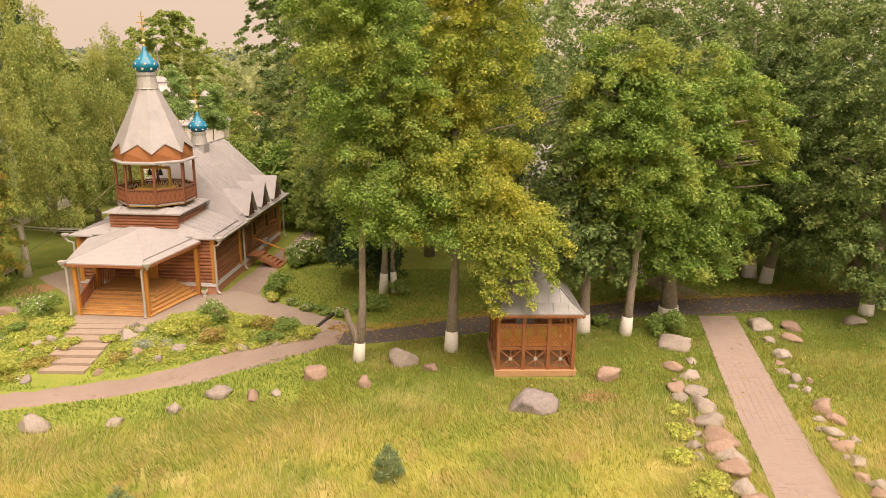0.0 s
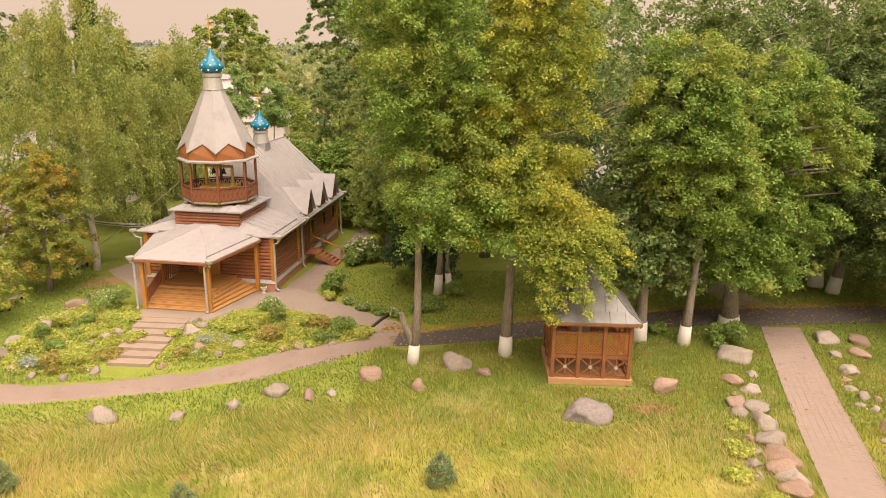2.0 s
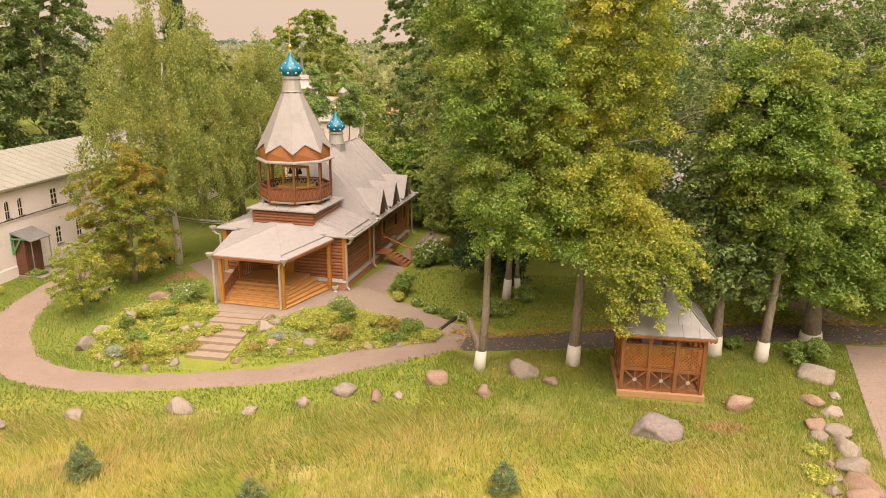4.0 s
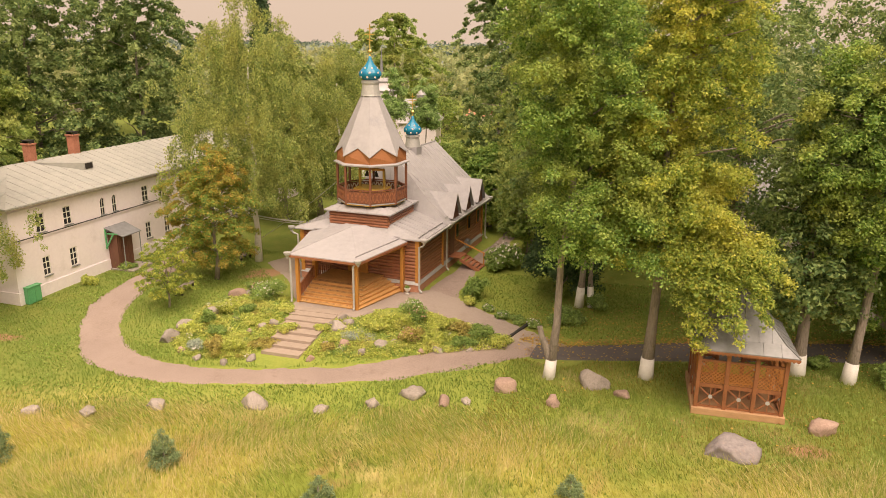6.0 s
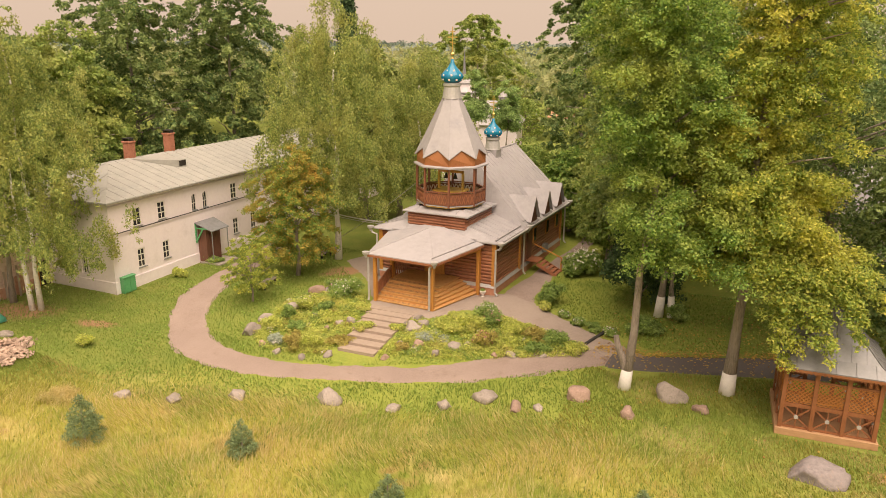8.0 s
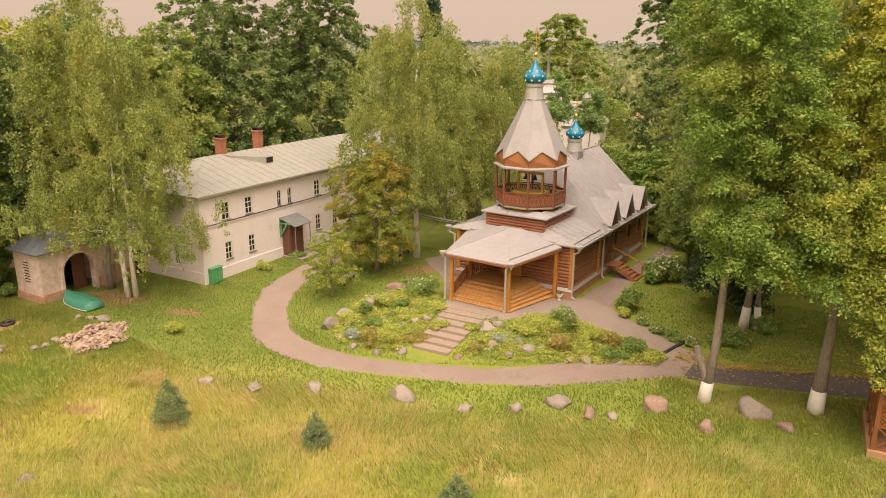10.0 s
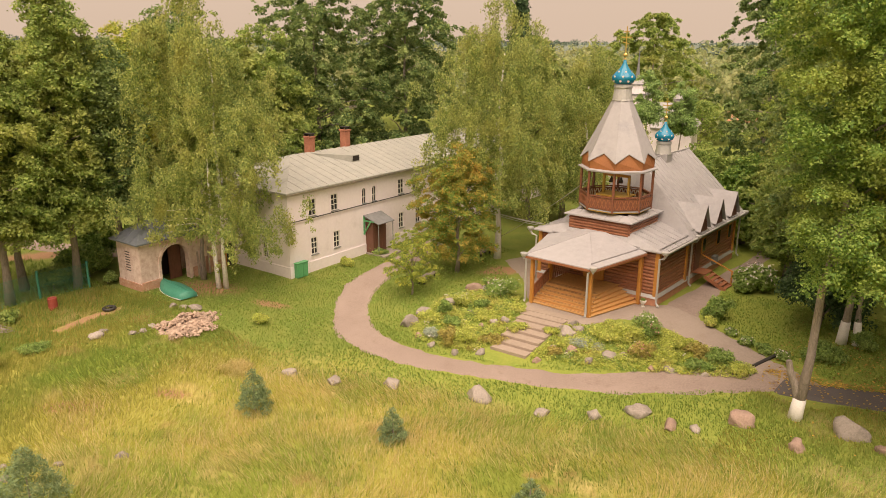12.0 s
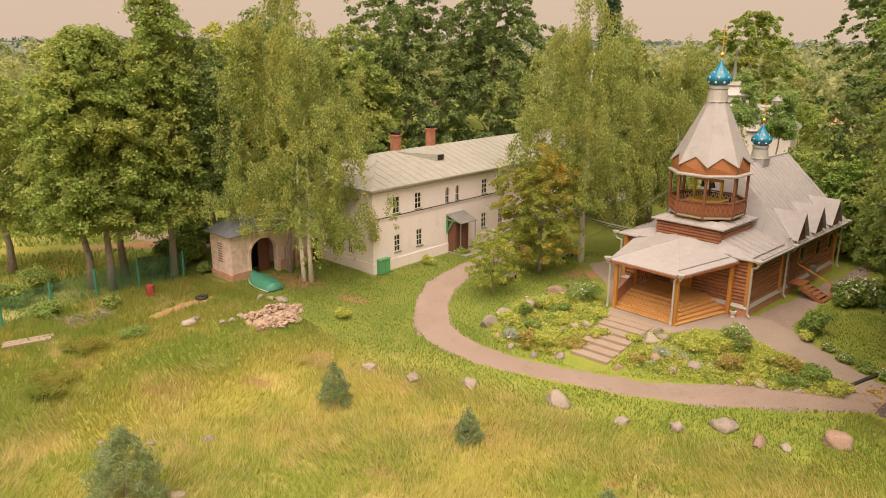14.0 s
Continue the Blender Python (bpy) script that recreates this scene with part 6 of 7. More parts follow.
BEDS = [[(-24.6, 31), (-22.6, 29.3), (-19.2, 29.8), (-19.0, 31.2), (-19.4, 34.9), (-20.6, 36.9), (-23.4, 37.8), (-24.4, 34.5)],
        [(-16.4, 31.0), (-16.3, 34.6), (-14.2, 36.3), (-12.2, 37.3), (-9, 36.0), (-6.2, 34.7), (-6.6, 33.5), (-10.5, 32.3), (-13.5, 31.5)]]
rg = np.random.default_rng(61)
for poly, lf, count, seed in ((BEDS[0], "leaf_bed", 1250, 1), (BEDS[0], "leaf_bed_dark", 300, 2), (BEDS[0], "leaf_rust", 120, 3), (BEDS[1], "leaf_bed", 1450, 4), (BEDS[1], "leaf_bed_dark", 320, 5), (BEDS[1], "leaf_rust", 80, 6), (BEDS[1], "flower", 6, 7), (BEDS[0], "flower", 6, 8)):
    xs, ys = rg.uniform(-25, -6, 60000), rg.uniform(29, 38, 60000)
    patch_ = np.sin(xs * 1.7 + seed * 2.1) * np.cos(ys * 1.9 + seed * 1.3) + rg.normal(size=60000) * 0.35
    k = inside(poly, xs, ys) & (patch_ > (-0.5 if lf == "leaf_bed" else 0.25))
    xs, ys = xs[k][:count], ys[k][:count]
    cl = np.stack([xs, ys, gz(xs, ys) + rg.uniform(0.02, 0.16 if lf != "flower" else 0.4, len(xs)), rg.uniform(0.1, 0.24, len(xs))], -1)
    V, F = leaves(rg, cl, len(xs) * 20, 0.08, 0.7, single=True)
    tagged(raw("bed_groundcover", V, F, M[lf]), {"leaf_bed": "bright yellow-green groundcover in the flower bed", "leaf_bed_dark": "dark green groundcover in the flower bed", "leaf_rust": "rusty groundcover in the flower bed", "flower": "scattered pale blossoms in the flower bed"}[lf], "groundcover", kind="stuff")

BED = "leaf_bed"
for k, (x, y, w, h, lf, fl, lb) in enumerate((
    (-22.3, 30.15, 1.1, 0.75, "leaf_silver", None, "silvery tufted plant in the flower bed"),
    (-23.6, 31.7, 1.3, 0.7, BED, None, "yellow-green low bush in the flower bed"),
    (-21.1, 30.0, 1.25, 0.95, "leaf_rust", None, "rusty yellow bush in the flower bed"),
    (-20.2, 30.4, 1.4, 0.95, BED, None, "yellow-green rounded bush in the flower bed"),
    (-23.1, 32.6, 0.9, 1.0, "leaf_bed_dark", None, "dark upright plant in the flower bed"),
    (-21.6, 36.2, 2.5, 1.35, "leaf_bed_dark", "flower", "broad rose bush with white blossoms"),
    (-22.9, 37.0, 1.2, 0.8, "leaf_bed_dark", "flower_pink", "rose bush with pink blossoms"),
    (-21.5, 34.0, 1.0, 0.7, "leaf_bed_dark", None, "dark leafy perennial in the flower bed"),
    (-22.9, 34.0, 1.2, 0.8, BED, "flower", "perennial with pale flower spikes"),
    (-19.2, 31.4, 1.7, 0.3, "leaf_rust", None, "reddish groundcover in the flower bed"),
    (-16.5, 33.5, 1.1, 0.35, BED, None, "bright groundcover beside the steps"),
    (-15.45, 31.6, 0.85, 0.5, "leaf_rust", None, "rusty dark bush beside the steps"),
    (-15.4, 32.7, 1.2, 0.35, BED, None, "bright green cushion plant"),
    (-14.3, 33.2, 1.8, 0.3, "leaf_silver", None, "grey-green mat of thyme"),
    (-13.6, 34.3, 1.4, 0.6, BED, None, "yellow-green perennial in the flower bed"),
    (-12.8, 35.0, 1.6, 0.8, BED, None, "bright green perennial in the flower bed"),
    (-12.5, 36.5, 1.5, 0.9, "leaf_bed_dark", "flower", "tall perennial with white blossoms"),
    (-11.8, 35.7, 1.3, 0.95, "leaf_bed_dark", "flower_pink", "perennial with pink blossoms"),
    (-10.4, 34.8, 1.5, 0.7, BED, None, "bright leafy perennial in the flower bed"),
    (-11.5, 33.4, 1.4, 0.8, "leaf_rust", "flower_pink", "perennial with red blossoms"),
    (-9.1, 34.7, 1.4, 0.75, "leaf_rust", None, "orange-tinted perennial in the flower bed"),
    (-8.0, 34.6, 1.4, 0.7, "leaf_bed_dark", None, "dark leafy perennial in the flower bed"),
    (-6.8, 34.0, 1.3, 0.6, BED, None, "broad-leaved plant at the end of the bed"),
    (-10.4, 33.5, 1.4, 0.6, BED, None, "bright leafy perennial in the flower bed"),
    (-9.7, 35.1, 1.2, 0.8, BED, None, "bright leafy perennial in the flower bed"),
    (-14.3, 34.6, 1.3, 0.5, BED, None, "bright groundcover in the flower bed"),
    (-18.5, 33.0, 1.3, 0.4, BED, None, "low green perennial beside the steps"),
    (-22.0, 31.9, 1.2, 0.5, "leaf_bed_dark", None, "low dark perennial in the flower bed"),
    (-20.8, 31.9, 1.3, 0.4, BED, None, "bright cushion plant in the flower bed"),
    (-20.9, 33.3, 1.4, 0.45, BED, None, "bright cushion plant in the flower bed"),
    (-14.0, 35.7, 1.2, 0.45, BED, None, "bright groundcover in the flower bed"),
    (-19.9, 35.0, 1.4, 0.4, BED, None, "low green perennial beside the steps"),
    (-8.6, 33.3, 1.3, 0.55, "leaf_bed_dark", None, "dark leafy perennial in the flower bed"),
    )):
    shrub("perennial", x, y, w, h, lf, 300 + k, lb, int(500 + 700 * w * max(h, 0.4)), 0.11 if lf != "leaf_silver" else 0.16, fl, narrow=0.55 if lf != "leaf_silver" else 0.14)
for k, (x, y, w, h, fl, lb) in enumerate((
    (-9.8, 47.2, 3.0, 2.0, "flower", "large hydrangea bush with white blossoms"), (-9.9, 40.6, 1.8, 1.3, None, "rounded green bush at the lawn edge"),
    (-9.9, 39.3, 1.0, 0.5, None, "yellow-green hosta at the path edge"), (-8.7, 38.7, 0.9, 0.4, "flower", "pale variegated hosta at the path edge"), (-7.6, 37.8, 0.9, 0.4, "flower", "pale variegated hosta at the path edge"),
    (-6.6, 37.3, 0.9, 0.4, None, "low green plant at the path edge"), (-2.6, 41.0, 1.6, 0.9, None, "dark low bush under the lindens"), (-5.6, 37.0, 0.9, 0.4, "flower", "pale variegated hosta at the path edge"),
    (-7.9, 52, 2.4, 1.6, None, "green bush behind the church"), (-9.2, 56, 2.2, 1.5, "flower", "flowering bush behind the church"), (11.4, 34.9, 1.9, 1.3, None, "leafy bush at the foot of the linden"),
    # shrubs behind the lane are added to darken the ground under the trees
    (-33.6, 35.4, 1.0, 0.7, None, "light green bush before the house wall"), (-33.7, 38.9, 1.6, 0.5, None, "low weeds beside the entrance step"), (8.3, 36.1, 1.2, 0.6, None, "low bush beside the lane"), (-3.9, 38.2, 2.2, 0.8, None, "dark groundcover under the maples"), (16.5, 48.0, 4.0, 2.6, None, "dark shrub added to deepen the shade behind the lane"), (20.5, 50.0, 4.6, 3.0, None, "dark shrub added to deepen the shade behind the lane"), (25.0, 48.5, 4.2, 2.6, None, "dark shrub added to deepen the shade behind the lane"), (29.5, 46.5, 4.0, 2.4, None, "dark shrub added to deepen the shade behind the lane"), (9.0, 46.5, 3.6, 2.2, None, "dark shrub added to deepen the shade behind the lane"),
    # bushes behind the house are added to block bright gaps below the lindens
    (-43.0, 50.5, 5.0, 5.5, None, "tall dark bushes added behind the house to close bright gaps"), (-47.0, 53.0, 5.0, 6.0, None, "tall dark bushes added behind the house to close bright gaps"), (-40.5, 56.5, 5.0, 5.5, None, "tall dark bushes added behind the house to close bright gaps"), (-51.0, 50.0, 5.0, 5.5, None, "tall dark bushes added behind the house to close bright gaps"), (-44.6, 27.0, 3.2, 3.0, None, "tall dark bushes behind the lodge"), (-46.0, 23.5, 3.4, 2.8, None, "tall dark bushes behind the lodge"), (-44.0, 30.2, 3.0, 3.2, None, "tall dark bushes behind the lodge"), (-48.5, 25.5, 3.6, 3.0, None, "tall dark bushes behind the lodge"))):
    shrub("bush", x, y, w, h, BED if k in (2, 11) else "leaf_bed_dark", 350 + k, lb, int(900 + 800 * min(w * h, 5.0)), 0.15 if w * h < 5 else 0.24, fl, "bushes", "bush")

for k, (x, y, w) in enumerate(((-24.4, 30.7, 1.0), (-24.4, 32.3, 0.85), (-23.7, 33.7, 0.8), (-23.6, 36.3, 0.9), (-21.8, 33.4, 0.45), (-20.0, 33.0, 0.55), (-19.6, 33.5, 0.5), (-20.5, 32.4, 0.4), (-15.8, 33.8, 0.95), (-15.35, 34.4, 0.75),
    (-15.8, 32.2, 0.5), (-14.9, 32.4, 0.55), (-12.9, 32.8, 0.75), (-12.3, 33.1, 0.5), (-13.65, 31.9, 0.55), (-16.0, 30.75, 0.45), (-18.9, 30.0, 0.5), (-20.0, 29.2, 0.45), (-21.6, 29.2, 0.5), (-22.9, 29.7, 0.45),
    (-16.3, 34.1, 0.5), (-16.0, 34.9, 0.6), (-9.8, 32.7, 0.5), (-10.6, 32.5, 0.4), (-8.2, 33.0, 0.4), (-23.2, 36.7, 0.6))):
    stone(x, y, w * 0.98, w * 0.75, w * 0.68, 400 + k, "red_stone" if k % 4 == 3 else "stone", "rounded stone set in the flower bed")
near_row = ((11.5, 33.1, 1.5), (11.7, 31.3, 0.5), (10.6, 30.4, 0.8), (11.1, 29.6, 0.7), (10.3, 29.2, 0.35), (10.8, 27.9, 0.85), (10.0, 27.5, 0.65), (10.1, 28.4, 0.85), (10.7, 26.7, 1.0), (9.8, 25.5, 0.45), (10.5, 25.4, 1.0),
            (9.5, 24.5, 0.5), (10.5, 24.2, 1.1), (9.3, 23.7, 0.55), (10.1, 23.3, 1.05), (10.3, 22.7, 0.8), (9.2, 22.9, 0.4), (10.2, 21.9, 0.95), (10.0, 20.8, 0.85), (10.1, 20.2, 0.8), (9.9, 19.2, 0.9))
far_row = ((16.9, 36.0, 1.2), (18.5, 35.7, 0.9), (16.5, 34.0, 0.6), (17.8, 34.1, 0.8), (16.3, 32.0, 0.8), (15.6, 30.3, 0.5), (15.8, 31.2, 0.4), (15.8, 29.6, 0.55), (16.3, 29.3, 0.35), (15.3, 28.7, 0.35), (15.7, 28.4, 0.4), (15.6, 26.8, 0.85), (14.9, 25.8, 0.45),
           (15.6, 25.8, 0.7), (14.6, 25.0, 0.3), (14.9, 24.8, 0.65), (14.7, 24.2, 0.35), (15.5, 24.2, 0.4), (14.8, 23.7, 0.7), (14.8, 22.7, 0.65), (14.6, 23.1, 0.3), (14.4, 21.7, 0.5), (14.7, 21.3, 0.55), (14.4, 20.7, 0.55), (22.2, 36.8, 0.9))
for k, (x, y, w) in enumerate(near_row + far_row):
    stone(x, y, w * 1.15, w * 0.9, w * 0.55, 500 + k, "red_stone" if k % 5 in (2, 4) else "stone", "weathered boulder edging the paved footpath")
for k, (x, y, w) in enumerate(((-35.4, 18.0, 0.85), (-35.7, 18.7, 0.55), (-34.5, 19.6, 0.46), (-34.4, 20.1, 0.53), (-34.6, 20.9, 0.5), (-36.3, 23.3, 0.6), (-35.7, 23.6, 0.45), (-35.1, 24.0, 0.75), (-26.9, 9.7, 0.45), (-27.8, 10.1, 0.35), (-22.3, 10.4, 0.6), (-24.9, 13.2, 0.5), (-26.3, 11.5, 0.4))):
    stone(x, y, w, w * 0.7, w * 0.5, 600 + k, "stone", "half-buried field stone in the meadow")

# garden steps of boards
gs = thing("garden_steps", -17.75, 30.7, 0, 0, "broad weathered board steps climbing the bed", "steps", kind="structure")
for i in range(8):
    y0, wl, wr = i * 0.66, 1.0 + i * 0.08, 1.12 + i * 0.02
    z = G(-17.7, 30.7 + y0 + 0.62) + 0.06
    b = part("step", boxed(-wl, y0, z - 0.2, wr, y0 + 0.6, z, 0.015), M["slab"], gs)
    part("nosing", boxed(-wl - 0.02, y0 - 0.05, z - 0.21, wr + 0.02, y0 - 0.005, z + 0.02, 0.008), M["slab"], b)

urn = thing("garden_urn", -13.95, 39.9, 0.04, 0, "small white garden urn with a plant", "urn")
part("urn_body", lathe(bmesh.new(), [(0.16, 0), (0.17, 0.05), (0.07, 0.12), (0.09, 0.2), (0.22, 0.34), (0.27, 0.52), (0.24, 0.52)], 16), M["frame_white"], urn)
rg = np.random.default_rng(5)
V, F = leaves(rg, [(0, 0, 0.6, 0.18)], 160, 0.1)
raw("urn_plant", V, F, M["leaf_bed_dark"], urn)
urn.scale = (0.75, 0.75, 0.75)


def bench(x, y, turn):
    b = thing("garden_bench", x, y, G(x, y), turn, "dark weathered low bench on the lawn", "bench", "benches")
    for yy in (-0.18, 0.0, 0.18):
        part("seat_slat", boxed(-0.95, yy - 0.07, 0.4, 0.95, yy + 0.07, 0.45, 0.006), M["bark"], b)
    for xx in (-0.7, 0.7):
        part("leg", boxed(xx - 0.05, -0.22, 0, xx + 0.05, -0.12, 0.4), M["iron"], b)
        part("leg", boxed(xx - 0.05, 0.2, 0, xx + 0.05, 0.3, 0.4), M["iron"], b)


bench(-27.15, 36.1, 98)
bench(-27.4, 43.2, 96)

# ---- lodge yard ----
boat = thing("rowing_boat", -38.45, 24.9, 0, 172, "green painted rowing boat lying upside down on the grass", "boat")
bm = bmesh.new()
rows = []
for i in range(13):
    k = i / 12
    s = -1.85 + 3.7 * k
    w = 0.72 * (1 - max(0, (k - 0.45) / 0.55) ** 2.2) * (0.75 + 0.25 * min(1, k * 4))
    rows.append([bm.verts.new((s, w * math.cos(a) if abs(math.cos(a)) > 1e-6 else 0, 0.08 + 0.48 * math.sin(a) ** 0.7 * (0.85 + 0.15 * math.cos((k - 0.4) * 3)))) for a in np.linspace(0, math.pi, 9)])
for r0_, r1_ in zip(rows, rows[1:]):
    for k in range(8):
        bm.faces.new((r0_[k], r0_[k + 1], r1_[k + 1], r1_[k]))
bm.faces.new(rows[0])
part("hull", bm, M["teal_paint"], boat, smooth=True)
part("keel", beam(bmesh.new(), (-1.8, 0, 0.57), (1.5, 0, 0.56), 0.05, 0.06), M["teal_paint"], boat)
for s in (-1, 1):
    bm = bmesh.new()
    tube(bm, [(-1.85 + 3.7 * k, s * (0.74 * (1 - max(0, (k - 0.45) / 0.55) ** 2.2) * (0.75 + 0.25 * min(1, k * 4))), 0.09) for k in np.linspace(0, 1, 12)], [0.022] * 12, 6)
    part("gunwale", bm, M["frame_white"], boat, "pale gunwale")

heap = thing("rubble_heap", -33.5, 22.35, G(-33.5, 22.35), 96, "low heap of pale broken brick rubble on the grass", "rubble")
rg = random.Random(77)
rub = []
for k in range(8):
    bm = bmesh.new()
    box(bm, -0.12, -0.085, -0.055, 0.12 - 0.05 * (k % 3), 0.085, 0.055, 0.018)
    for v in bm.verts:
        v.co += Vector((rg.uniform(-0.035, 0.035), rg.uniform(-0.035, 0.035), rg.uniform(-0.025, 0.025)))
    me = bpy.data.meshes.new("brick_piece")
    bm.to_mesh(me)
    bm.free()
    me.materials.append(M["rubble"])
    rub.append(me)


def heap_spot(reach):
    a, q = rg.uniform(0, 2 * math.pi), rg.random() ** 0.5 * reach
    lump = 1 + 0.16 * math.sin(3 * a + 1) + 0.12 * math.sin(5 * a + 2) + 0.08 * math.sin(9 * a)
    rise = 0.42 * max(0.0, 1 - q * q) * (1 + 0.25 * math.sin(4 * a + 5 * q)) * (1.0 + 0.3 * math.sin(a))
    return 1.75 * q * math.cos(a) * lump, 1.3 * q * math.sin(a) * lump, rise


bm = bmesh.new()
bmesh.ops.create_uvsphere(bm, u_segments=20, v_segments=8, radius=1.0)
for v in bm.verts:
    v.co = Vector((v.co.x * 1.4, v.co.y * 1.0, max(v.co.z, -0.1) * 0.3))
part("heap_core", bm, M["rubble"], heap)
for k in range(300):
    x, y, z = heap_spot(1.0)
    ob = new("brick_piece", rub[k % 8])
    ob.parent = heap
    ob.matrix_basis = pose(x, y, z + 0.02, rg.uniform(-45, 45), rg.uniform(-45, 45), rg.uniform(0, 360)) @ Matrix.Scale(rg.choice((0.5, 0.65, 0.8, 0.95, 1.15)), 4)
bitV, bitF = [], []
for k in range(700):
    x, y, z = heap_spot(1.16)
    mt = pose(x, y, z + 0.015, rg.uniform(-60, 60), rg.uniform(-60, 60), rg.uniform(0, 360)) @ Matrix.Scale(rg.uniform(0.25, 0.6), 4)
    o = len(bitV)
    bitV += [mt @ v.co for v in rub[k % 8].vertices]
    bitF += [[o + i for i in pl.vertices] for pl in rub[k % 8].polygons]
me = bpy.data.meshes.new("rubble_grit")
me.from_pydata(bitV, [], bitF)
me.materials.append(M["rubble"])
tagged(new("rubble_grit", me), kind="stuff").parent = heap

bar = thing("metal_barrel", -41.3, 18.8, 0, 0, "rusty red metal barrel standing in the grass", "barrel")
bar.scale = (0.85, 0.85, 0.85)
part("barrel_body", lathe(bmesh.new(), [(0.29, 0), (0.3, 0.02), (0.3, 0.28), (0.315, 0.3), (0.3, 0.32), (0.3, 0.58), (0.315, 0.6), (0.3, 0.62), (0.3, 0.88), (0.29, 0.9), (0.27, 0.88)], 20), M["barrel"], bar)
tyre = thing("old_tyre", -38.75, 20.75, 0.02, 0, "old black tyre lying on bare earth", "tyre")
bm = bmesh.new()
ring = [[bm.verts.new(((0.42 + 0.13 * math.cos(b)) * math.cos(a), (0.42 + 0.13 * math.cos(b)) * math.sin(a), 0.13 + 0.13 * math.sin(b))) for b in np.linspace(0, 2 * math.pi, 8, endpoint=False)] for a in np.linspace(0, 2 * math.pi, 20, endpoint=False)]
for i in range(20):
    for j in range(8):
        bm.faces.new((ring[i][j], ring[(i + 1) % 20][j], ring[(i + 1) % 20][(j + 1) % 8], ring[i][(j + 1) % 8]))
part("tread", bm, M["iron"], tyre, smooth=True)
tyre.scale = (0.72, 0.72, 0.72)
pile = thing("board_pile", -39.2, 11.2, 0, 75, "stack of weathered grey boards in the grass", "boards")
for k in range(2):
    for j in range(4 - k):
        part("board", boxed(-1.1 + rg.uniform(-0.1, 0.1), -0.5 + j * 0.26, k * 0.1, 1.1 + rg.uniform(-0.1, 0.1), -0.28 + j * 0.26, k * 0.1 + 0.08, 0.01), M["slab"], pile)
twigs = thing("brushwood_pile", -40.3, 14.6, 0, 0, "heap of dry branches beside the fence", "branches")
for k in range(40):
    a = rg.uniform(-0.5, 0.5)
    x, y = rg.uniform(-0.6, 0.6), rg.uniform(-1.2, 1.2)
    part("branch", tube(bmesh.new(), [(x - 0.6 * math.cos(a), y - 0.6 * math.sin(a), rg.uniform(0.03, 0.25)), (x + 0.6 * math.cos(a), y + 0.6 * math.sin(a), rg.uniform(0.03, 0.3))], [0.025, 0.012], 5), M["bark"], twigs)

fence = thing("mesh_fence", -43.6, 0, 0, 0, "teal painted posts with green wire mesh fence", "fence", kind="structure")
posts = [(-41.2, 3.0), (-41.8, 7.0), (-42.4, 10.95), (-43.2, 13.8), (-43.75, 16.56), (-43.96, 19.31), (-43.6, 22.2)]
for x, y in posts:
    part("fence_post", tube(bmesh.new(), [(x + 43.6, y, -0.1), (x + 43.6, y, 1.75)], [0.075, 0.075], 8), M["teal_paint"], fence)
for (xa, ya), (xb, yb) in zip(posts, posts[1:]):
    bm = bmesh.new()
    a, b = Vector((xa + 43.6, ya, 0)), Vector((xb + 43.6, yb, 0))
    w = (b - a).length
    for z in (0.05, 0.8, 1.55):
        beam(bm, a + Vector((0, 0, z)), b + Vector((0, 0, z)), 0.012, 0.012)
    k = -1.5
    while k < w:
        for up in (1, -1):
            p, q = max(k, 0), min(k + 1.5, w)
            if q > p:
                za, zb = p - k, q - k
                if up < 0:
                    za, zb = 1.5 - za, 1.5 - zb
                beam(bm, a.lerp(b, p / w) + Vector((0, 0, za + 0.05)), a.lerp(b, q / w) + Vector((0, 0, zb + 0.05)), 0.008, 0.008)
        k += 0.14
    part("wire_mesh", bm, M["teal_paint"], fence)

for k, (x, y, w, h) in enumerate(((-44.6, 5.5, 2.4, 1.3), (-45.2, 8.8, 2.8, 1.6), (-45.6, 12.2, 2.6, 1.5), (-46.8, 14.6, 2.6, 1.8), (-44.9, 20.6, 2.2, 1.4), (-45.5, 23.3, 2.4, 1.6), (-43.4, 23.3, 1.3, 0.8),
                                  (-42.6, 13.2, 1.5, 0.9), (-41.2, 16.2, 1.2, 0.7), (-27.6, 21.0, 2.2, 0.55), (9.2, 21.3, 1.5, 0.35), (8.6, 22.9, 1.4, 0.35), (9.0, 24.4, 1.3, 0.3), (9.4, 19.8, 1.6, 0.35), (8.4, 20.6, 1.2, 0.3), (9.5, 26.2, 1.0, 0.3))):
    shrub("weed_bush", x, y, w, h, "leaf_bed" if k > 9 else "straw" if k == 9 else "leaf_bed_dark" if k in (6, 7) else "leaf_maple", 700 + k, "rank green weeds along the fence" if k < 9 else "bright yellow-green weeds beside the edging stones" if k > 9 else "pale dry tuft of coarse weeds in the meadow", int(700 + 700 * w * h), 0.17 if k < 10 else 0.1, None, "weeds", "bush", 0.12 if k == 9 else 0.5)

for k, (x, y, w, h, lf) in enumerate(((-33.1, 10.3, 3.0, 0.8, "rough_grass"), (-36.0, 12.6, 2.2, 0.6, "rough_grass"), (-36.2, 15.4, 1.8, 0.5, "leaf_bed_dark"), (-31.2, 25.4, 1.1, 0.7, "leaf_bed"))):
    shrub("weed_tuft", x, y, w, h, lf, 760 + k, {"rough_grass": "olive clump of withered weeds", "leaf_bed_dark": "dark green clump of weeds in the meadow", "leaf_bed": "light green sapling sprouting in the lawn"}[lf], int(900 * w), 0.2, None, "weeds", "weeds", 0.14)

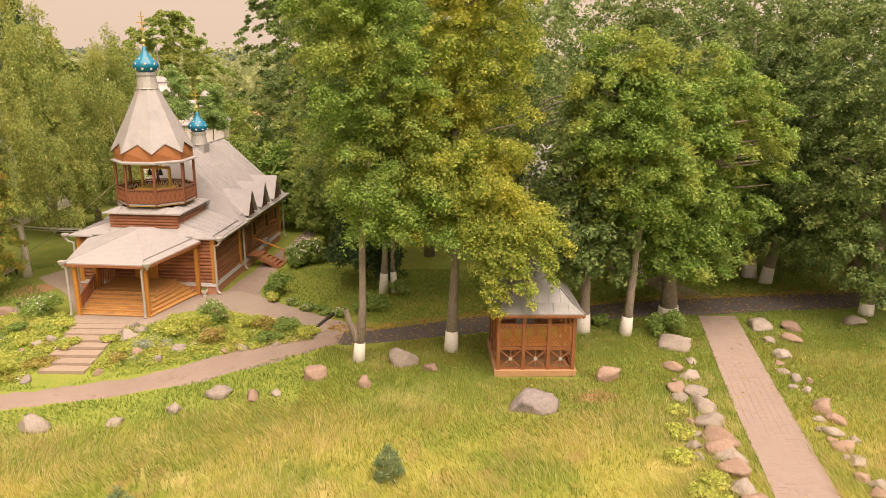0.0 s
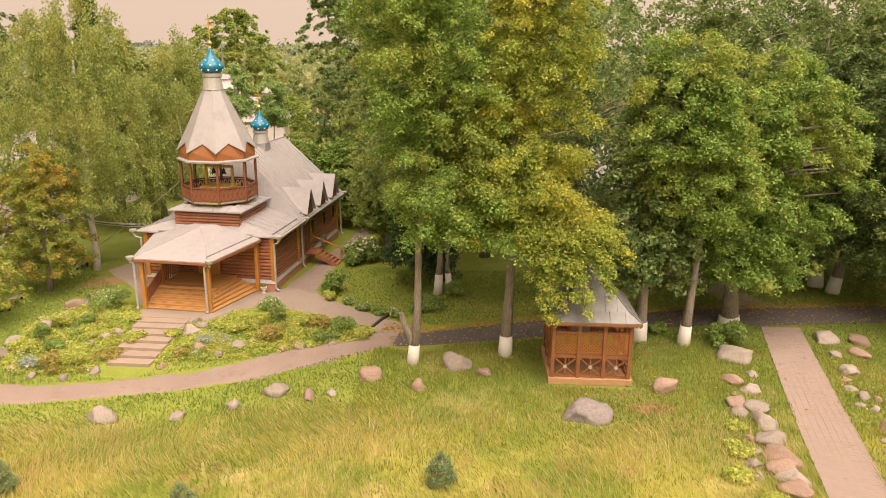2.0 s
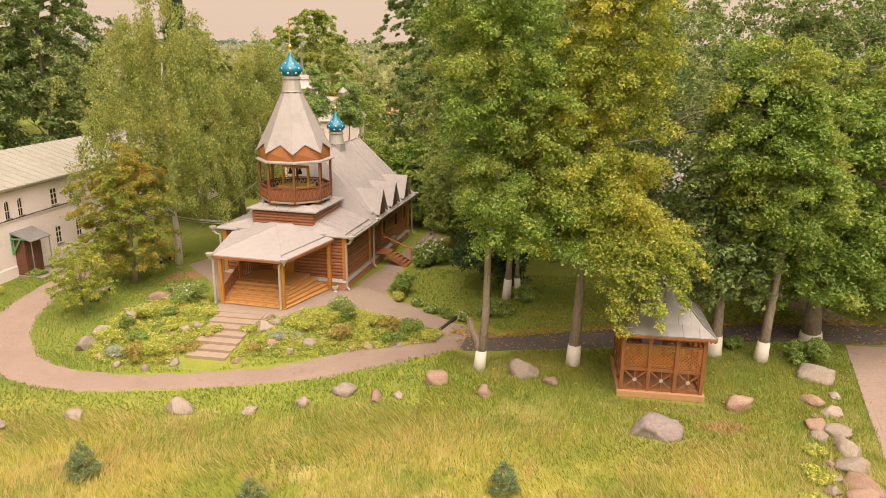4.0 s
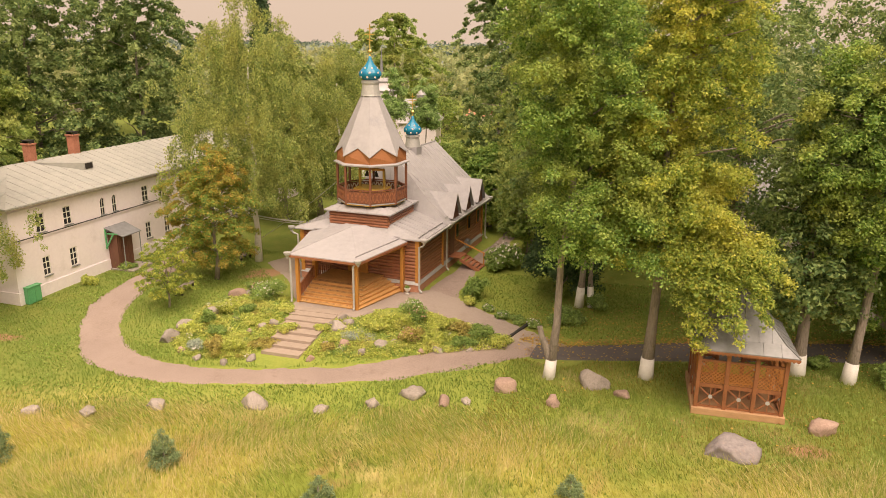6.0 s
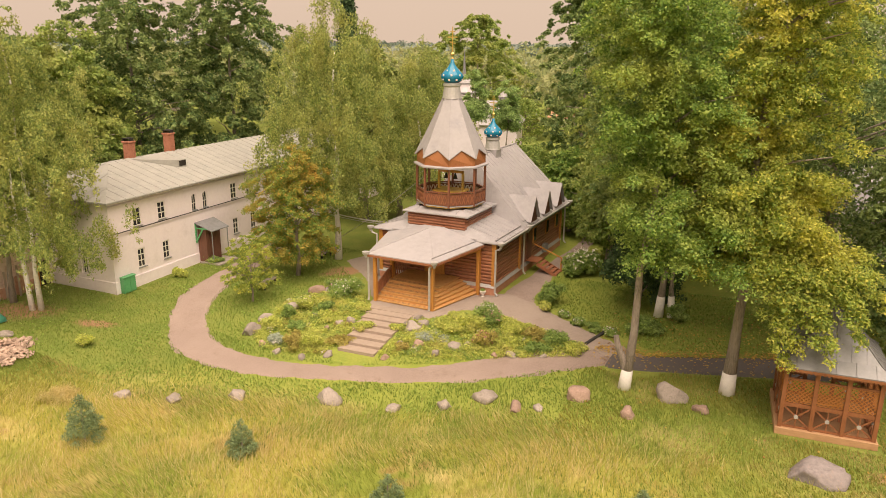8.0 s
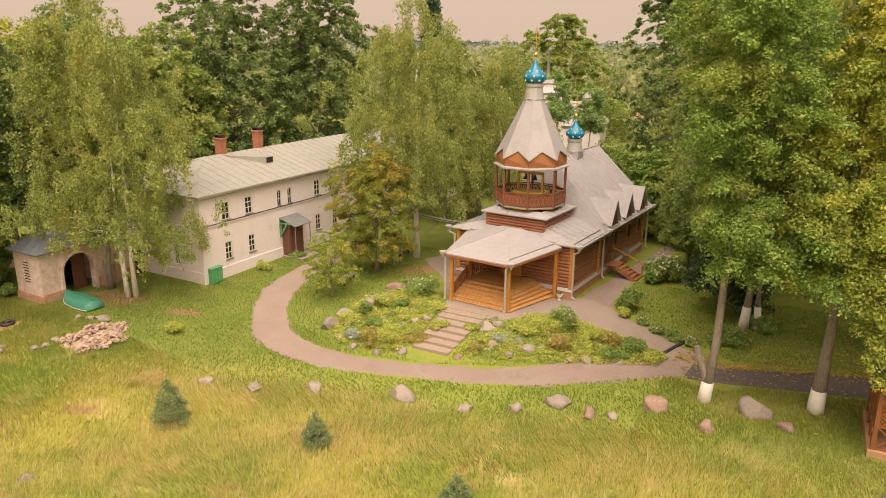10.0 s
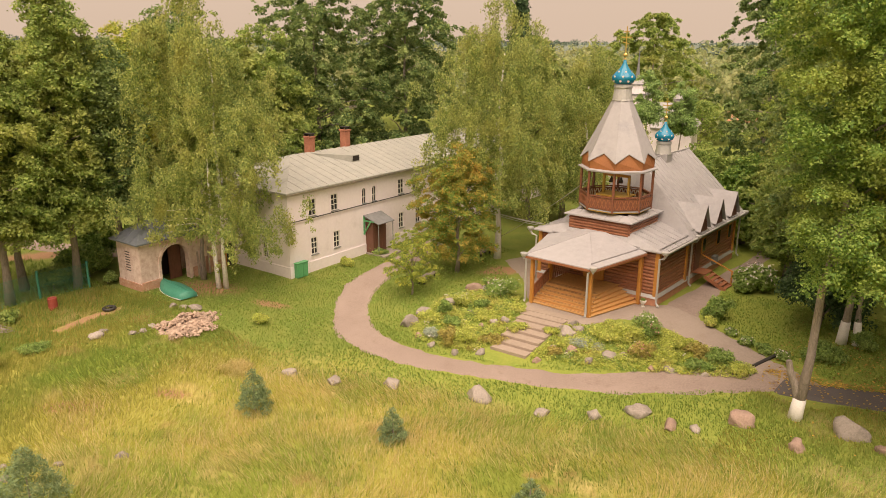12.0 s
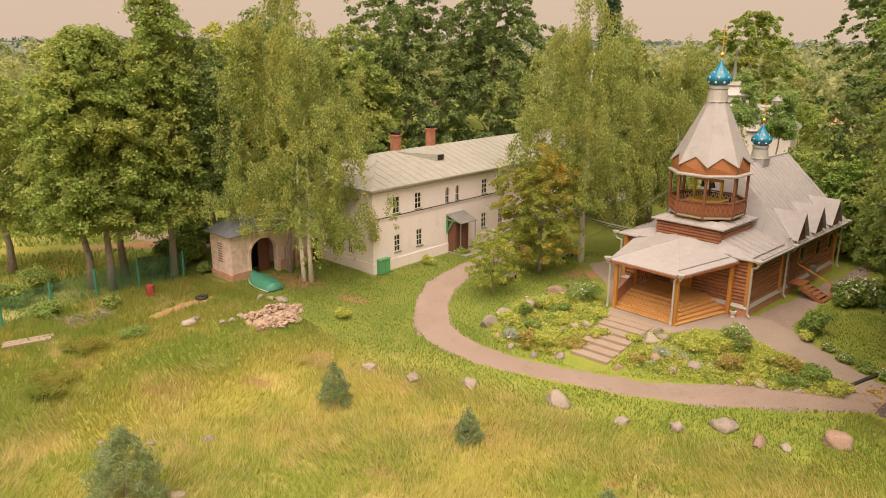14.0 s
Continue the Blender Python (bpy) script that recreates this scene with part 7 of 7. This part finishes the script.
# overhead cables
for k, (za, zb, dy) in enumerate(((5.0, 7.4, 0.0), (4.85, 7.0, 0.3), (4.7, 6.2, 0.5))):
    a, b = Vector((-21.6, 41.4 + dy, za - 1.3)), Vector((-28.6, 44.6 + dy, 3.13 + (zb - 7.0) * 0.3))
    bm = bmesh.new()
    pts = [a.lerp(b, t) - Vector((0, 0, 0.5 * t * (1 - t))) for t in np.linspace(0, 1, 14)]
    tube(bm, pts, [0.022] * 14, 5)
    tagged(part("overhead_cable", bm, M["pipe"]), "thin grey overhead cable running to the church", "cable", "cables")

bm = tube(bmesh.new(), [Vector((-19.3, 42.6, 6.6)).lerp(Vector((-28.2, 46.0, 0.5)), t) - Vector((0, 0, 0.7 * t * (1 - t))) for t in np.linspace(0, 1, 12)], [0.018] * 12, 5)
tagged(part("overhead_cable", bm, M["pipe"]), "thin slanting cable from the belfry down to the lawn", "cable", "cables")
sill = thing("drain_sill", -6.25, 36.25, 0.05, 74, "dark timber sill across the joint of yard and lane", "kerb", kind="structure")
part("sill_beam", boxed(-1.1, -0.09, -0.05, 1.1, 0.09, 0.06, 0.012), M["iron"], sill)

# ---- far buildings ----
fc = thing("white_church", -30.8, 79.4, 0, 12, "far white plastered church with a thin metal spire", "church")
part("tower", boxed(-2.0, -2.4, 0, 2.3, 2.4, 8.0), M["white"], fc)
part("tower_eave", boxed(-2.2, -2.6, 8.0, 2.5, 2.6, 8.14), M["zinc"], fc, "grey tin eave")
part("upper_tower", boxed(-1.5, -1.6, 8.14, 1.5, 1.6, 9.7), M["white"], fc)
part("upper_cornice", boxed(-1.62, -1.72, 9.7, 1.62, 1.72, 9.82), M["zinc"], fc)
part("drum", lathe(bmesh.new(), [(1.0, 9.82), (0.95, 10.4), (0.95, 10.75)], 16), M["white"], fc)
part("cap", lathe(bmesh.new(), [(1.02, 10.75), (1.04, 10.85), (0.9, 11.1), (0.55, 11.32), (0.28, 11.4), (0.24, 11.6)], 18), M["tin"], fc)
part("spire", lathe(bmesh.new(), [(0.24, 11.6), (0.2, 12.0), (0.12, 13.0), (0.02, 14.8)], 10), M["zinc"], fc)
part("nave", boxed(2.3, -3.4, 0, 6.6, 3.4, 6.5), M["white"], fc)
bm = bmesh.new()
seamed_roof(bm, (2.3, -3.7, 6.5), (6.9, -3.7, 6.5), (4.9, 0, 8.9), (2.3, 0, 8.9), 8)
seamed_roof(bm, (6.9, 3.7, 6.5), (2.3, 3.7, 6.5), (2.3, 0, 8.9), (4.9, 0, 8.9), 8)
seamed_roof(bm, (6.9, -3.7, 6.5), (6.9, 3.7, 6.5), (4.9, 0, 8.9), (4.9, 0, 8.9), 6)
part("nave_roof", bm, M["tin"], fc)
part("apse_drum", lathe(bmesh.new(), [(0.55, 8.4), (0.55, 9.3), (0.62, 9.35), (0.35, 9.7), (0.06, 9.95)], 12, 4.6, 0.0), M["tin"], fc)
for y in (-1.0, 1.0):
    part("window", boxed(-0.4 + y, -2.44, 4.4, 0.4 + y, -2.38, 6.2), M["glass"], fc)


def far_house(x, y, turn, w, d, h, wall, roof, label):
    t = thing("house", x, y, 0, turn, label, "house", "far houses")
    part("wall", boxed(-w / 2, -d / 2, 0, w / 2, d / 2, h), M[wall], t)
    bm = bmesh.new()
    seamed_roof(bm, (-w / 2 - 0.3, -d / 2 - 0.4, h), (w / 2 + 0.3, -d / 2 - 0.4, h), (w / 2 + 0.3, 0, h + d * 0.38), (-w / 2 - 0.3, 0, h + d * 0.38), 9)
    seamed_roof(bm, (w / 2 + 0.3, d / 2 + 0.4, h), (-w / 2 - 0.3, d / 2 + 0.4, h), (-w / 2 - 0.3, 0, h + d * 0.38), (w / 2 + 0.3, 0, h + d * 0.38), 9)
    part("roof", bm, M[roof], t)
    for k in range(int(w / 2.4)):
        xx = -w / 2 + 1.2 + k * 2.4
        win = part("window", boxed(xx - 0.5, -d / 2 - 0.05, 1.0, xx + 0.5, -d / 2 - 0.01, 2.3), M["frame_white"], t)
        part("pane", boxed(xx - 0.4, -d / 2 - 0.08, 1.1, xx + 0.4, -d / 2 - 0.052, 2.2), M["glass"], win)


far_house(12.5, 62, 5, 16, 8, 3.6, "white", "tin", "white house with a pale roof behind the trees")
far_house(-41.0, 146, -10, 2.0, 1.8, 1.0, "brick", "zinc", "small brick shed on the far grass")
far_house(-34.0, 140, 0, 5, 4, 1.8, "white", "brick", "small pale house with a red roof")

for x, y, h, c0, rx, lf, nm, cnt, lb in (
    (-24.35, 66.0, 12.6, 7.6, 1.35, "leaf_bright", "poplar_tree", 9000, "slim bright green tree before the far church"), (-21.4, 66.8, 11.8, 7.2, 1.5, "leaf_bright", "poplar_tree", 11000, "slim bright green tree before the far church"),
    (-30.9, 66.0, 11.6, 3.0, 2.8, "leaf_rowan", "rowan_tree", 14000, "orange-tinted tree beyond the birches"), (-33.5, 91, 18.6, 3.0, 6.4, "leaf_maple", "linden_tree", 34000, "tall round green tree beyond the far church"),
    (-17.0, 80, 21.5, 2.0, 5.5, "leaf_dark", "linden_tree", 32000, "tall dark tree beyond the churchyard"), (-12.0, 70, 20.0, 2.0, 5.5, "leaf_dark", "linden_tree", 22000, "tall green tree beyond the churchyard"),
    (-35.3, 61.0, 20.3, 2.0, 2.6, "leaf_spruce", "spruce_tree", 14000, "tall dark spruce behind the birches"), (-30.5, 55.0, 15.5, 3.0, 4.0, "leaf_birch", "birch_tree", 18000, "pale birch behind the drooping birch"),
    (-27.8, 56.5, 13.0, 2.5, 3.2, "leaf_birch", "birch_tree", 14000, "pale birch behind the church"), (-10, 62, 14, 2, 4.5, "leaf_maple", "maple_tree", 8000, "green tree behind the churchyard lawn"),
    (-34.2, 116, 6.5, 0.8, 3.6, "leaf_maple", "apple_tree", 5000, "low tree on the far grass"), (-49.0, 158, 9.0, 0.8, 5.0, "leaf_maple", "apple_tree", 5000, "low tree on the far grass"),
    (-8.2, 50.5, 9, 1.5, 2.6, "leaf_maple", "apple_tree", 9000, "low green fruit tree behind the church"), (-16.8, 61, 6.4, 0.8, 2.6, "leaf_maple", "apple_tree", 8000, "low round fruit tree beyond the church"), (-13.2, 58.5, 6.8, 0.8, 2.6, "leaf_green", "apple_tree", 8000, "low dark fruit tree beyond the church"), (-10.2, 57, 7.6, 0.8, 2.6, "leaf_maple", "apple_tree", 8000, "low round fruit tree beyond the church"), (-20.5, 72, 5.8, 0.6, 2.6, "leaf_maple", "apple_tree", 6000, "low green tree beside the far church")):
    i += 1
    tree(nm, x, y, h, c0, rx, lf, lb, i, cnt, 0.24 if nm == "poplar_tree" else 0.4, 0.12 if nm == "poplar_tree" else 0.25, n=16 if nm == "poplar_tree" else 70, leaders={"poplar_tree": 3, "spruce_tree": 1}.get(nm, 1 if y > 75 else 4), clump=(0.8, 1.5), cone=nm == "spruce_tree")

# ---- far woods ----
def base_height(d):
    return float(np.interp(d, [260, 320, 800, 1600, 3200], [0, 7, 11, 15, 22])) - 8.0


rg = np.random.default_rng(9)
# belts of woods; distance haze sits in their leaf colours
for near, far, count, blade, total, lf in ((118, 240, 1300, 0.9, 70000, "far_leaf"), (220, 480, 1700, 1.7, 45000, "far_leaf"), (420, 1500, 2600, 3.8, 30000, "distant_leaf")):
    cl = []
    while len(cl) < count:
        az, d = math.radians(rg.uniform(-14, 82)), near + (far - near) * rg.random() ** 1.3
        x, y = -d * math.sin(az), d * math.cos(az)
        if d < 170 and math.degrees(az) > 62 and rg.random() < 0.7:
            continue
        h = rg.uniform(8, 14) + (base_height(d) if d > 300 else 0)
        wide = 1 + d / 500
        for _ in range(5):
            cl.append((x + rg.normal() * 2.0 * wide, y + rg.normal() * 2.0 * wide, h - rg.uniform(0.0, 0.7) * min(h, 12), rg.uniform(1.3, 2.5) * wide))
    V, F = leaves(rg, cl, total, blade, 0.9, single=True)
    tagged(raw("far_woods", V, F, M[lf]), "mixed green woodland reaching to the horizon, colours paled for haze", "woods", kind="stuff")
na, nd = 420, 60
az = np.radians(np.linspace(-40, 100, na))
dd = 260 * (3200 / 260) ** np.linspace(0, 1, nd)
A_, D_2 = np.meshgrid(az, dd)
hz = np.array([[noise.noise((a * 60, math.log(d) * 14, 0)) * 2.6 + noise.noise((a * 160, math.log(d) * 40, 3)) * 2.2 for a in az] for d in dd])
base = np.interp(dd, [260, 320, 800, 1600, 3200], [0, 7, 11, 15, 22])[:, None]
V = np.stack([-D_2 * np.sin(A_), D_2 * np.cos(A_), base + hz * np.clip(base / 9, 0, 1)], -1).reshape(-1, 3)
idx = np.arange(na * nd).reshape(nd, na)
F = np.stack([idx[:-1, :-1], idx[:-1, 1:], idx[1:, 1:], idx[1:, :-1]], -1).reshape(-1, 4)
tagged(raw("woodland_canopy", V, F, M["canopy"], smooth=True), "unbroken far forest canopy under the sky, colour blued for haze", "woods", kind="stuff")


# ---- grass and fallen leaves ----
def blades(name, n, area, height, width, material, label, seed, keep, lean=0.35):
    rng = np.random.default_rng(seed)
    x0, x1, y0, y1 = area
    pts = np.empty((0, 2))
    while len(pts) < n:
        c = np.stack([rng.uniform(x0, x1, n), rng.uniform(y0, y1, n)], -1)
        pts = np.vstack([pts, c[keep(c[:, 0], c[:, 1], rng)]])
    p = pts[:n]
    z = gz(p[:, 0], p[:, 1])
    a = rng.uniform(0, 2 * math.pi, n)
    h = height * rng.uniform(0.5, 1.3, n)
    s = np.stack([np.cos(a), np.sin(a), np.zeros(n)], -1) * (width * rng.uniform(0.6, 1.4, n))[:, None]
    b = np.stack([p[:, 0], p[:, 1], z - 0.02], -1)
    swirl = 2.5 + 0.8 * np.sin(p[:, 0] * 0.55 + 1.3 * np.sin(p[:, 1] * 0.4)) + 0.6 * np.cos(p[:, 1] * 0.8 - 0.6 * p[:, 0]) + 0.7 * rng.normal(size=n)
    bent = lean * h * rng.uniform(0.4, 1.7, n)
    tip = np.stack([bent * np.cos(swirl), bent * np.sin(swirl), h * (1.1 - 0.3 * lean)], -1)
    V = np.stack([b - s * 0.5, b + tip, b + s * 0.5], 1)
    return tagged(raw(name, V.reshape(-1, 3), np.arange(3 * n).reshape(-1, 3), material), label, "grass", kind="stuff")


LINES = [(bend([(-32.3, 45), (-31.3, 38.8), (-30.05, 32.8), (-28.05, 29.75), (-25.3, 27.85), (-21.5, 27.45), (-17.55, 28.4), (-13.2, 30.05), (-8.35, 32.4), (-4.8, 34.2)], 120), 0.98),
         (bend([(-4, 34), (-6.3, 35.7), (-8.5, 37), (-11, 38.5), (-13.2, 39.3), (-15.5, 37.8), (-17.5, 37), (-20.4, 39), (-22.5, 41.8), (-25, 44)], 80), 1.75),
         (bend([(-5, 34), (2.3, 36), (10.2, 38.5), (15, 39.3), (20.5, 40.2), (26.4, 41), (46, 44)], 120), 1.35),
         (bend([(15.2, 37.4), (13.3, 27.9), (11.95, 20.5), (10.05, 10), (7.9, -2)], 110), 1.04),
         (np.array([(-17.7, 30.7 + 0.3 * k) for k in range(19)]), 1.3),
         (bend([(-12.0, 40.2), (-11.75, 45.5), (-10.9, 54), (-10.4, 60)], 60), 0.95),
         (bend([(-38.0, 17.4), (-38.4, 19.1), (-38.45, 20.9)], 12), 0.42)]


def off_paths(x, y):
    """True where no path, lane or step lies."""
    ok = np.ones(len(x), bool)
    for line, half in LINES:
        for px_, py_ in line:
            ok &= (x - px_) ** 2 + (y - py_) ** 2 > half ** 2
    return ok & ~((x > -22) & (x < -12.5) & (y > 35.2) & (y < 56)) & ~((x < -34.4) & (y > 30.9)) & ~((x < -40.1) & (y > 23)) & ~(((x + 33.5) / 1.3) ** 2 + ((y - 22.35) / 1.8) ** 2 < 1) & ~((x > 2.2) & (x < 6.2) & (y > 29.2) & (y < 33.4))


def patchy(scale, lo, seed):
    def keep(x, y, rng):
        f = np.sin(x * scale + 1.7 * np.sin(y * scale * 0.8 + seed)) * np.cos(y * scale * 1.1 + 1.3 * np.sin(x * scale * 0.6 + seed))
        return (f + rng.normal(size=len(x)) * 0.45 > lo) & off_paths(x, y)
    return keep


def in_meadow(x, y, rng, soft=0.5):
    """The tall meadow: below the row of field stones, east of the trodden slope."""
    edge = np.interp(x, [-29, -25, -20, -16, -13, -9, -4, 4, 10], [23.2, 22.6, 24.6, 25.7, 26.1, 27.0, 26.6, 25.6, 27.0])
    side = np.interp(y, [6, 10, 15, 21, 23], [-34.0, -33.0, -31.6, -29.6, -28.6])
    return (y < edge + rng.normal(size=len(x)) * soft) & (x > side + rng.normal(size=len(x)) * soft) & off_paths(x, y)


def meadow_keep(x, y, rng):
    return patchy(0.45, 0.0, 2.0)(x, y, rng) & in_meadow(x, y, rng)


blades("meadow_grass", 105000, (-34, 22, 4, 31), 0.3, 0.034, M["meadow_blade"], "soft yellow-green meadow grass", 28, in_meadow, 0.6)
blades("meadow_grass", 62000, (-34, 21, 5, 29.5), 0.42, 0.026, M["straw"], "tall dry yellow meadow grass with pale seed heads", 21, meadow_keep, 0.75)
blades("meadow_grass", 30000, (-27, 22, 5, 30), 0.2, 0.04, M["grass"], "green tufts in the meadow", 22, patchy(0.9, 0.1, 5.0), 0.3)
blades("rough_grass", 60000, (-43, -22, 3, 23.5), 0.26, 0.045, M["rough_grass"], "rough olive grass in the wild part of the meadow", 27, lambda x, y, rng: off_paths(x, y) & (rng.random(len(x)) < np.interp(x, [-43, -31, -27], [1, 0.75, 0.0])), 0.5)


# olive blades by the gazebo; their darker tone doubles as tree shade
blades("rough_grass", 36000, (-6, 22, 24, 35), 0.2, 0.042, M["rough_grass"], "short olive grass darkened for the shade of the trees", 29, lambda x, y, rng: off_paths(x, y) & (rng.random(len(x)) < np.interp(y - 0.12 * x, [24, 27], [0.1, 1.0])), 0.4)


def lawn_keep(x, y, rng):
    return off_paths(x, y)


blades("lawn_grass", 76000, (-42, 24, 22, 46), 0.13, 0.05, M["grass"], "short mown lawn grass", 23, lambda x, y, rng: lawn_keep(x, y, rng) & ((x < -6) | (y > 33) | (rng.random(len(x)) < 0.35)), 0.3)


blades("field_grass", 24000, (-80, -37, 0, 34), 0.34, 0.08, M["grass"], "rough grass around and beyond the fence", 24, lambda x, y, rng: ((x < -41) | (y < 22)) & off_paths(x, y) & (((x + 53) * 0.83 - (y - 24) * 0.56) ** 2 > 1.2), 0.4)


def weed_keep(x, y, rng):
    """Leafy low weeds: along the gravel path, on the house lawn and round the field stones."""
    f = np.sin(x * 1.1 + 1.4 * np.sin(y * 0.9)) * np.cos(y * 1.3 + 1.1 * np.sin(x * 0.7)) + rng.normal(size=len(x)) * 0.4
    near = (y > 22.6 + 0.15 * np.clip(x + 20, -6, 30)) | ((x < -30) & (y > 15))
    return (f > 0.0) & near & off_paths(x, y) & ((x < -4) | (y > 34) | (rng.random(len(x)) < 0.25))


rg = np.random.default_rng(41)
pts = np.empty((0, 2))
while len(pts) < 40000:
    c = np.stack([rg.uniform(-41, 24, 60000), rg.uniform(13, 46, 60000)], -1)
    pts = np.vstack([pts, c[weed_keep(c[:, 0], c[:, 1], rg)]])
cl = np.stack([pts[:40000, 0], pts[:40000, 1], gz(pts[:40000, 0], pts[:40000, 1]) + rg.uniform(0.02, 0.12, 40000), np.full(40000, 0.05)], -1)
V, F = leaves(rg, cl, 44000, 0.06, 0.6, narrow=0.8, single=True)
tagged(raw("lawn_weeds", V, F, M["lawn_weed"]), "low leafy weeds and clover in the lawn", "weeds", kind="stuff")


def lane_edge(x, y, rng):
    far = 35.1 + np.interp(x, [-4, 2.4, 10.4, 15.4, 27], [-0.1, 2.3, 4.75, 5.65, 7.4])
    near = np.interp(x, [-4, 2.24, 9.9, 14, 25], [32.9, 34.7, 37.2, 37.5, 39.3])
    return (np.abs(y - far + rng.normal(size=len(x)) * 0.25) < 0.22) | ((rng.random(len(x)) < 0.05) & (y > near) & (y < far + 6)) | (rng.random(len(x)) < 0.008)


rg = np.random.default_rng(31)
pts = np.empty((0, 2))
while len(pts) < 6500:
    c = np.stack([rg.uniform(-6, 27, 20000), rg.uniform(27, 48, 20000)], -1)
    pts = np.vstack([pts, c[lane_edge(c[:, 0], c[:, 1], rg)]])
k = rg.random(220) ** 0.7
along = bend([(10.4, 10), (12.1, 20.5), (13.5, 27.9), (15.2, 37.4)], 100)[(k * 99).astype(int)]
pts = np.vstack([pts[:6280], along + np.stack([rg.normal(size=220) * 0.75, rg.uniform(-0.2, 0.2, 220)], -1)])
n = len(pts)
a = rg.uniform(0, 2 * math.pi, n)
u = np.stack([np.cos(a), np.sin(a), rg.normal(size=n) * 0.25], -1) * 0.06
v = np.stack([-np.sin(a), np.cos(a), rg.normal(size=n) * 0.25], -1) * 0.05
small = np.where(np.arange(n) < 6280, 1.0, 0.45)[:, None]
u, v = u * small, v * small
b = np.stack([pts[:, 0], pts[:, 1], gz(pts[:, 0], pts[:, 1]) + 0.075], -1)
V = np.stack([b - u, b - v, b + u, b + v], 1).reshape(-1, 3)
tagged(raw("fallen_leaves", V, np.arange(4 * n).reshape(-1, 4), M["litter"]), "yellow fallen leaves along the lane", "leaves", kind="stuff")

# ---- blocks of the paved footpath ----
pm = []
for k in range(4):
    bm = box(bmesh.new(), -0.135, -0.101, -0.03, 0.135, 0.101, 0.012, 0.003)
    me = bpy.data.meshes.new("paving_block")
    bm.to_mesh(me)
    bm.free()
    me.materials.append(M["paver"])
    pm.append(me)
rgp = random.Random(4)
restV, restF, count = [], [], 0
Ls, Rs = bend([(14.15, 37.4), (12.2, 27.9), (10.85, 20.5), (8.9, 10), (6.7, -2)], 196), bend([(16.2, 37.5), (14.4, 27.95), (13.05, 20.5), (11.2, 10), (9.1, -2)], 196)
for r, (p, q) in enumerate(zip(Ls, Rs)):
    d = q - p
    turn = math.degrees(math.atan2(d[1], d[0]))
    m = 8
    for k in range(m):
        c = p + d * ((k + 0.5) / m)
        z = G(*c) + 0.03 + rgp.uniform(-0.004, 0.004)
        if 16.5 < c[1] < 25.6 and count < 300:
            ob = new("paving_block", pm[k % 4])
            ob.parent = walk_base
            ob.matrix_basis = pose(c[0], c[1], z, 0, 0, turn + rgp.uniform(-1, 1))
            count += 1
        else:
            mt = pose(c[0], c[1], z, 0, 0, turn + rgp.uniform(-1, 1))
            o = len(restV)
            restV += [mt @ v.co for v in pm[0].vertices]
            restF += [[o + i for i in pl.vertices] for pl in pm[0].polygons]
me = bpy.data.meshes.new("paving_blocks")
me.from_pydata(restV, [], restF)
me.materials.append(M["paver"])
tagged(new("paving_blocks", me), kind="stuff").parent = walk_base
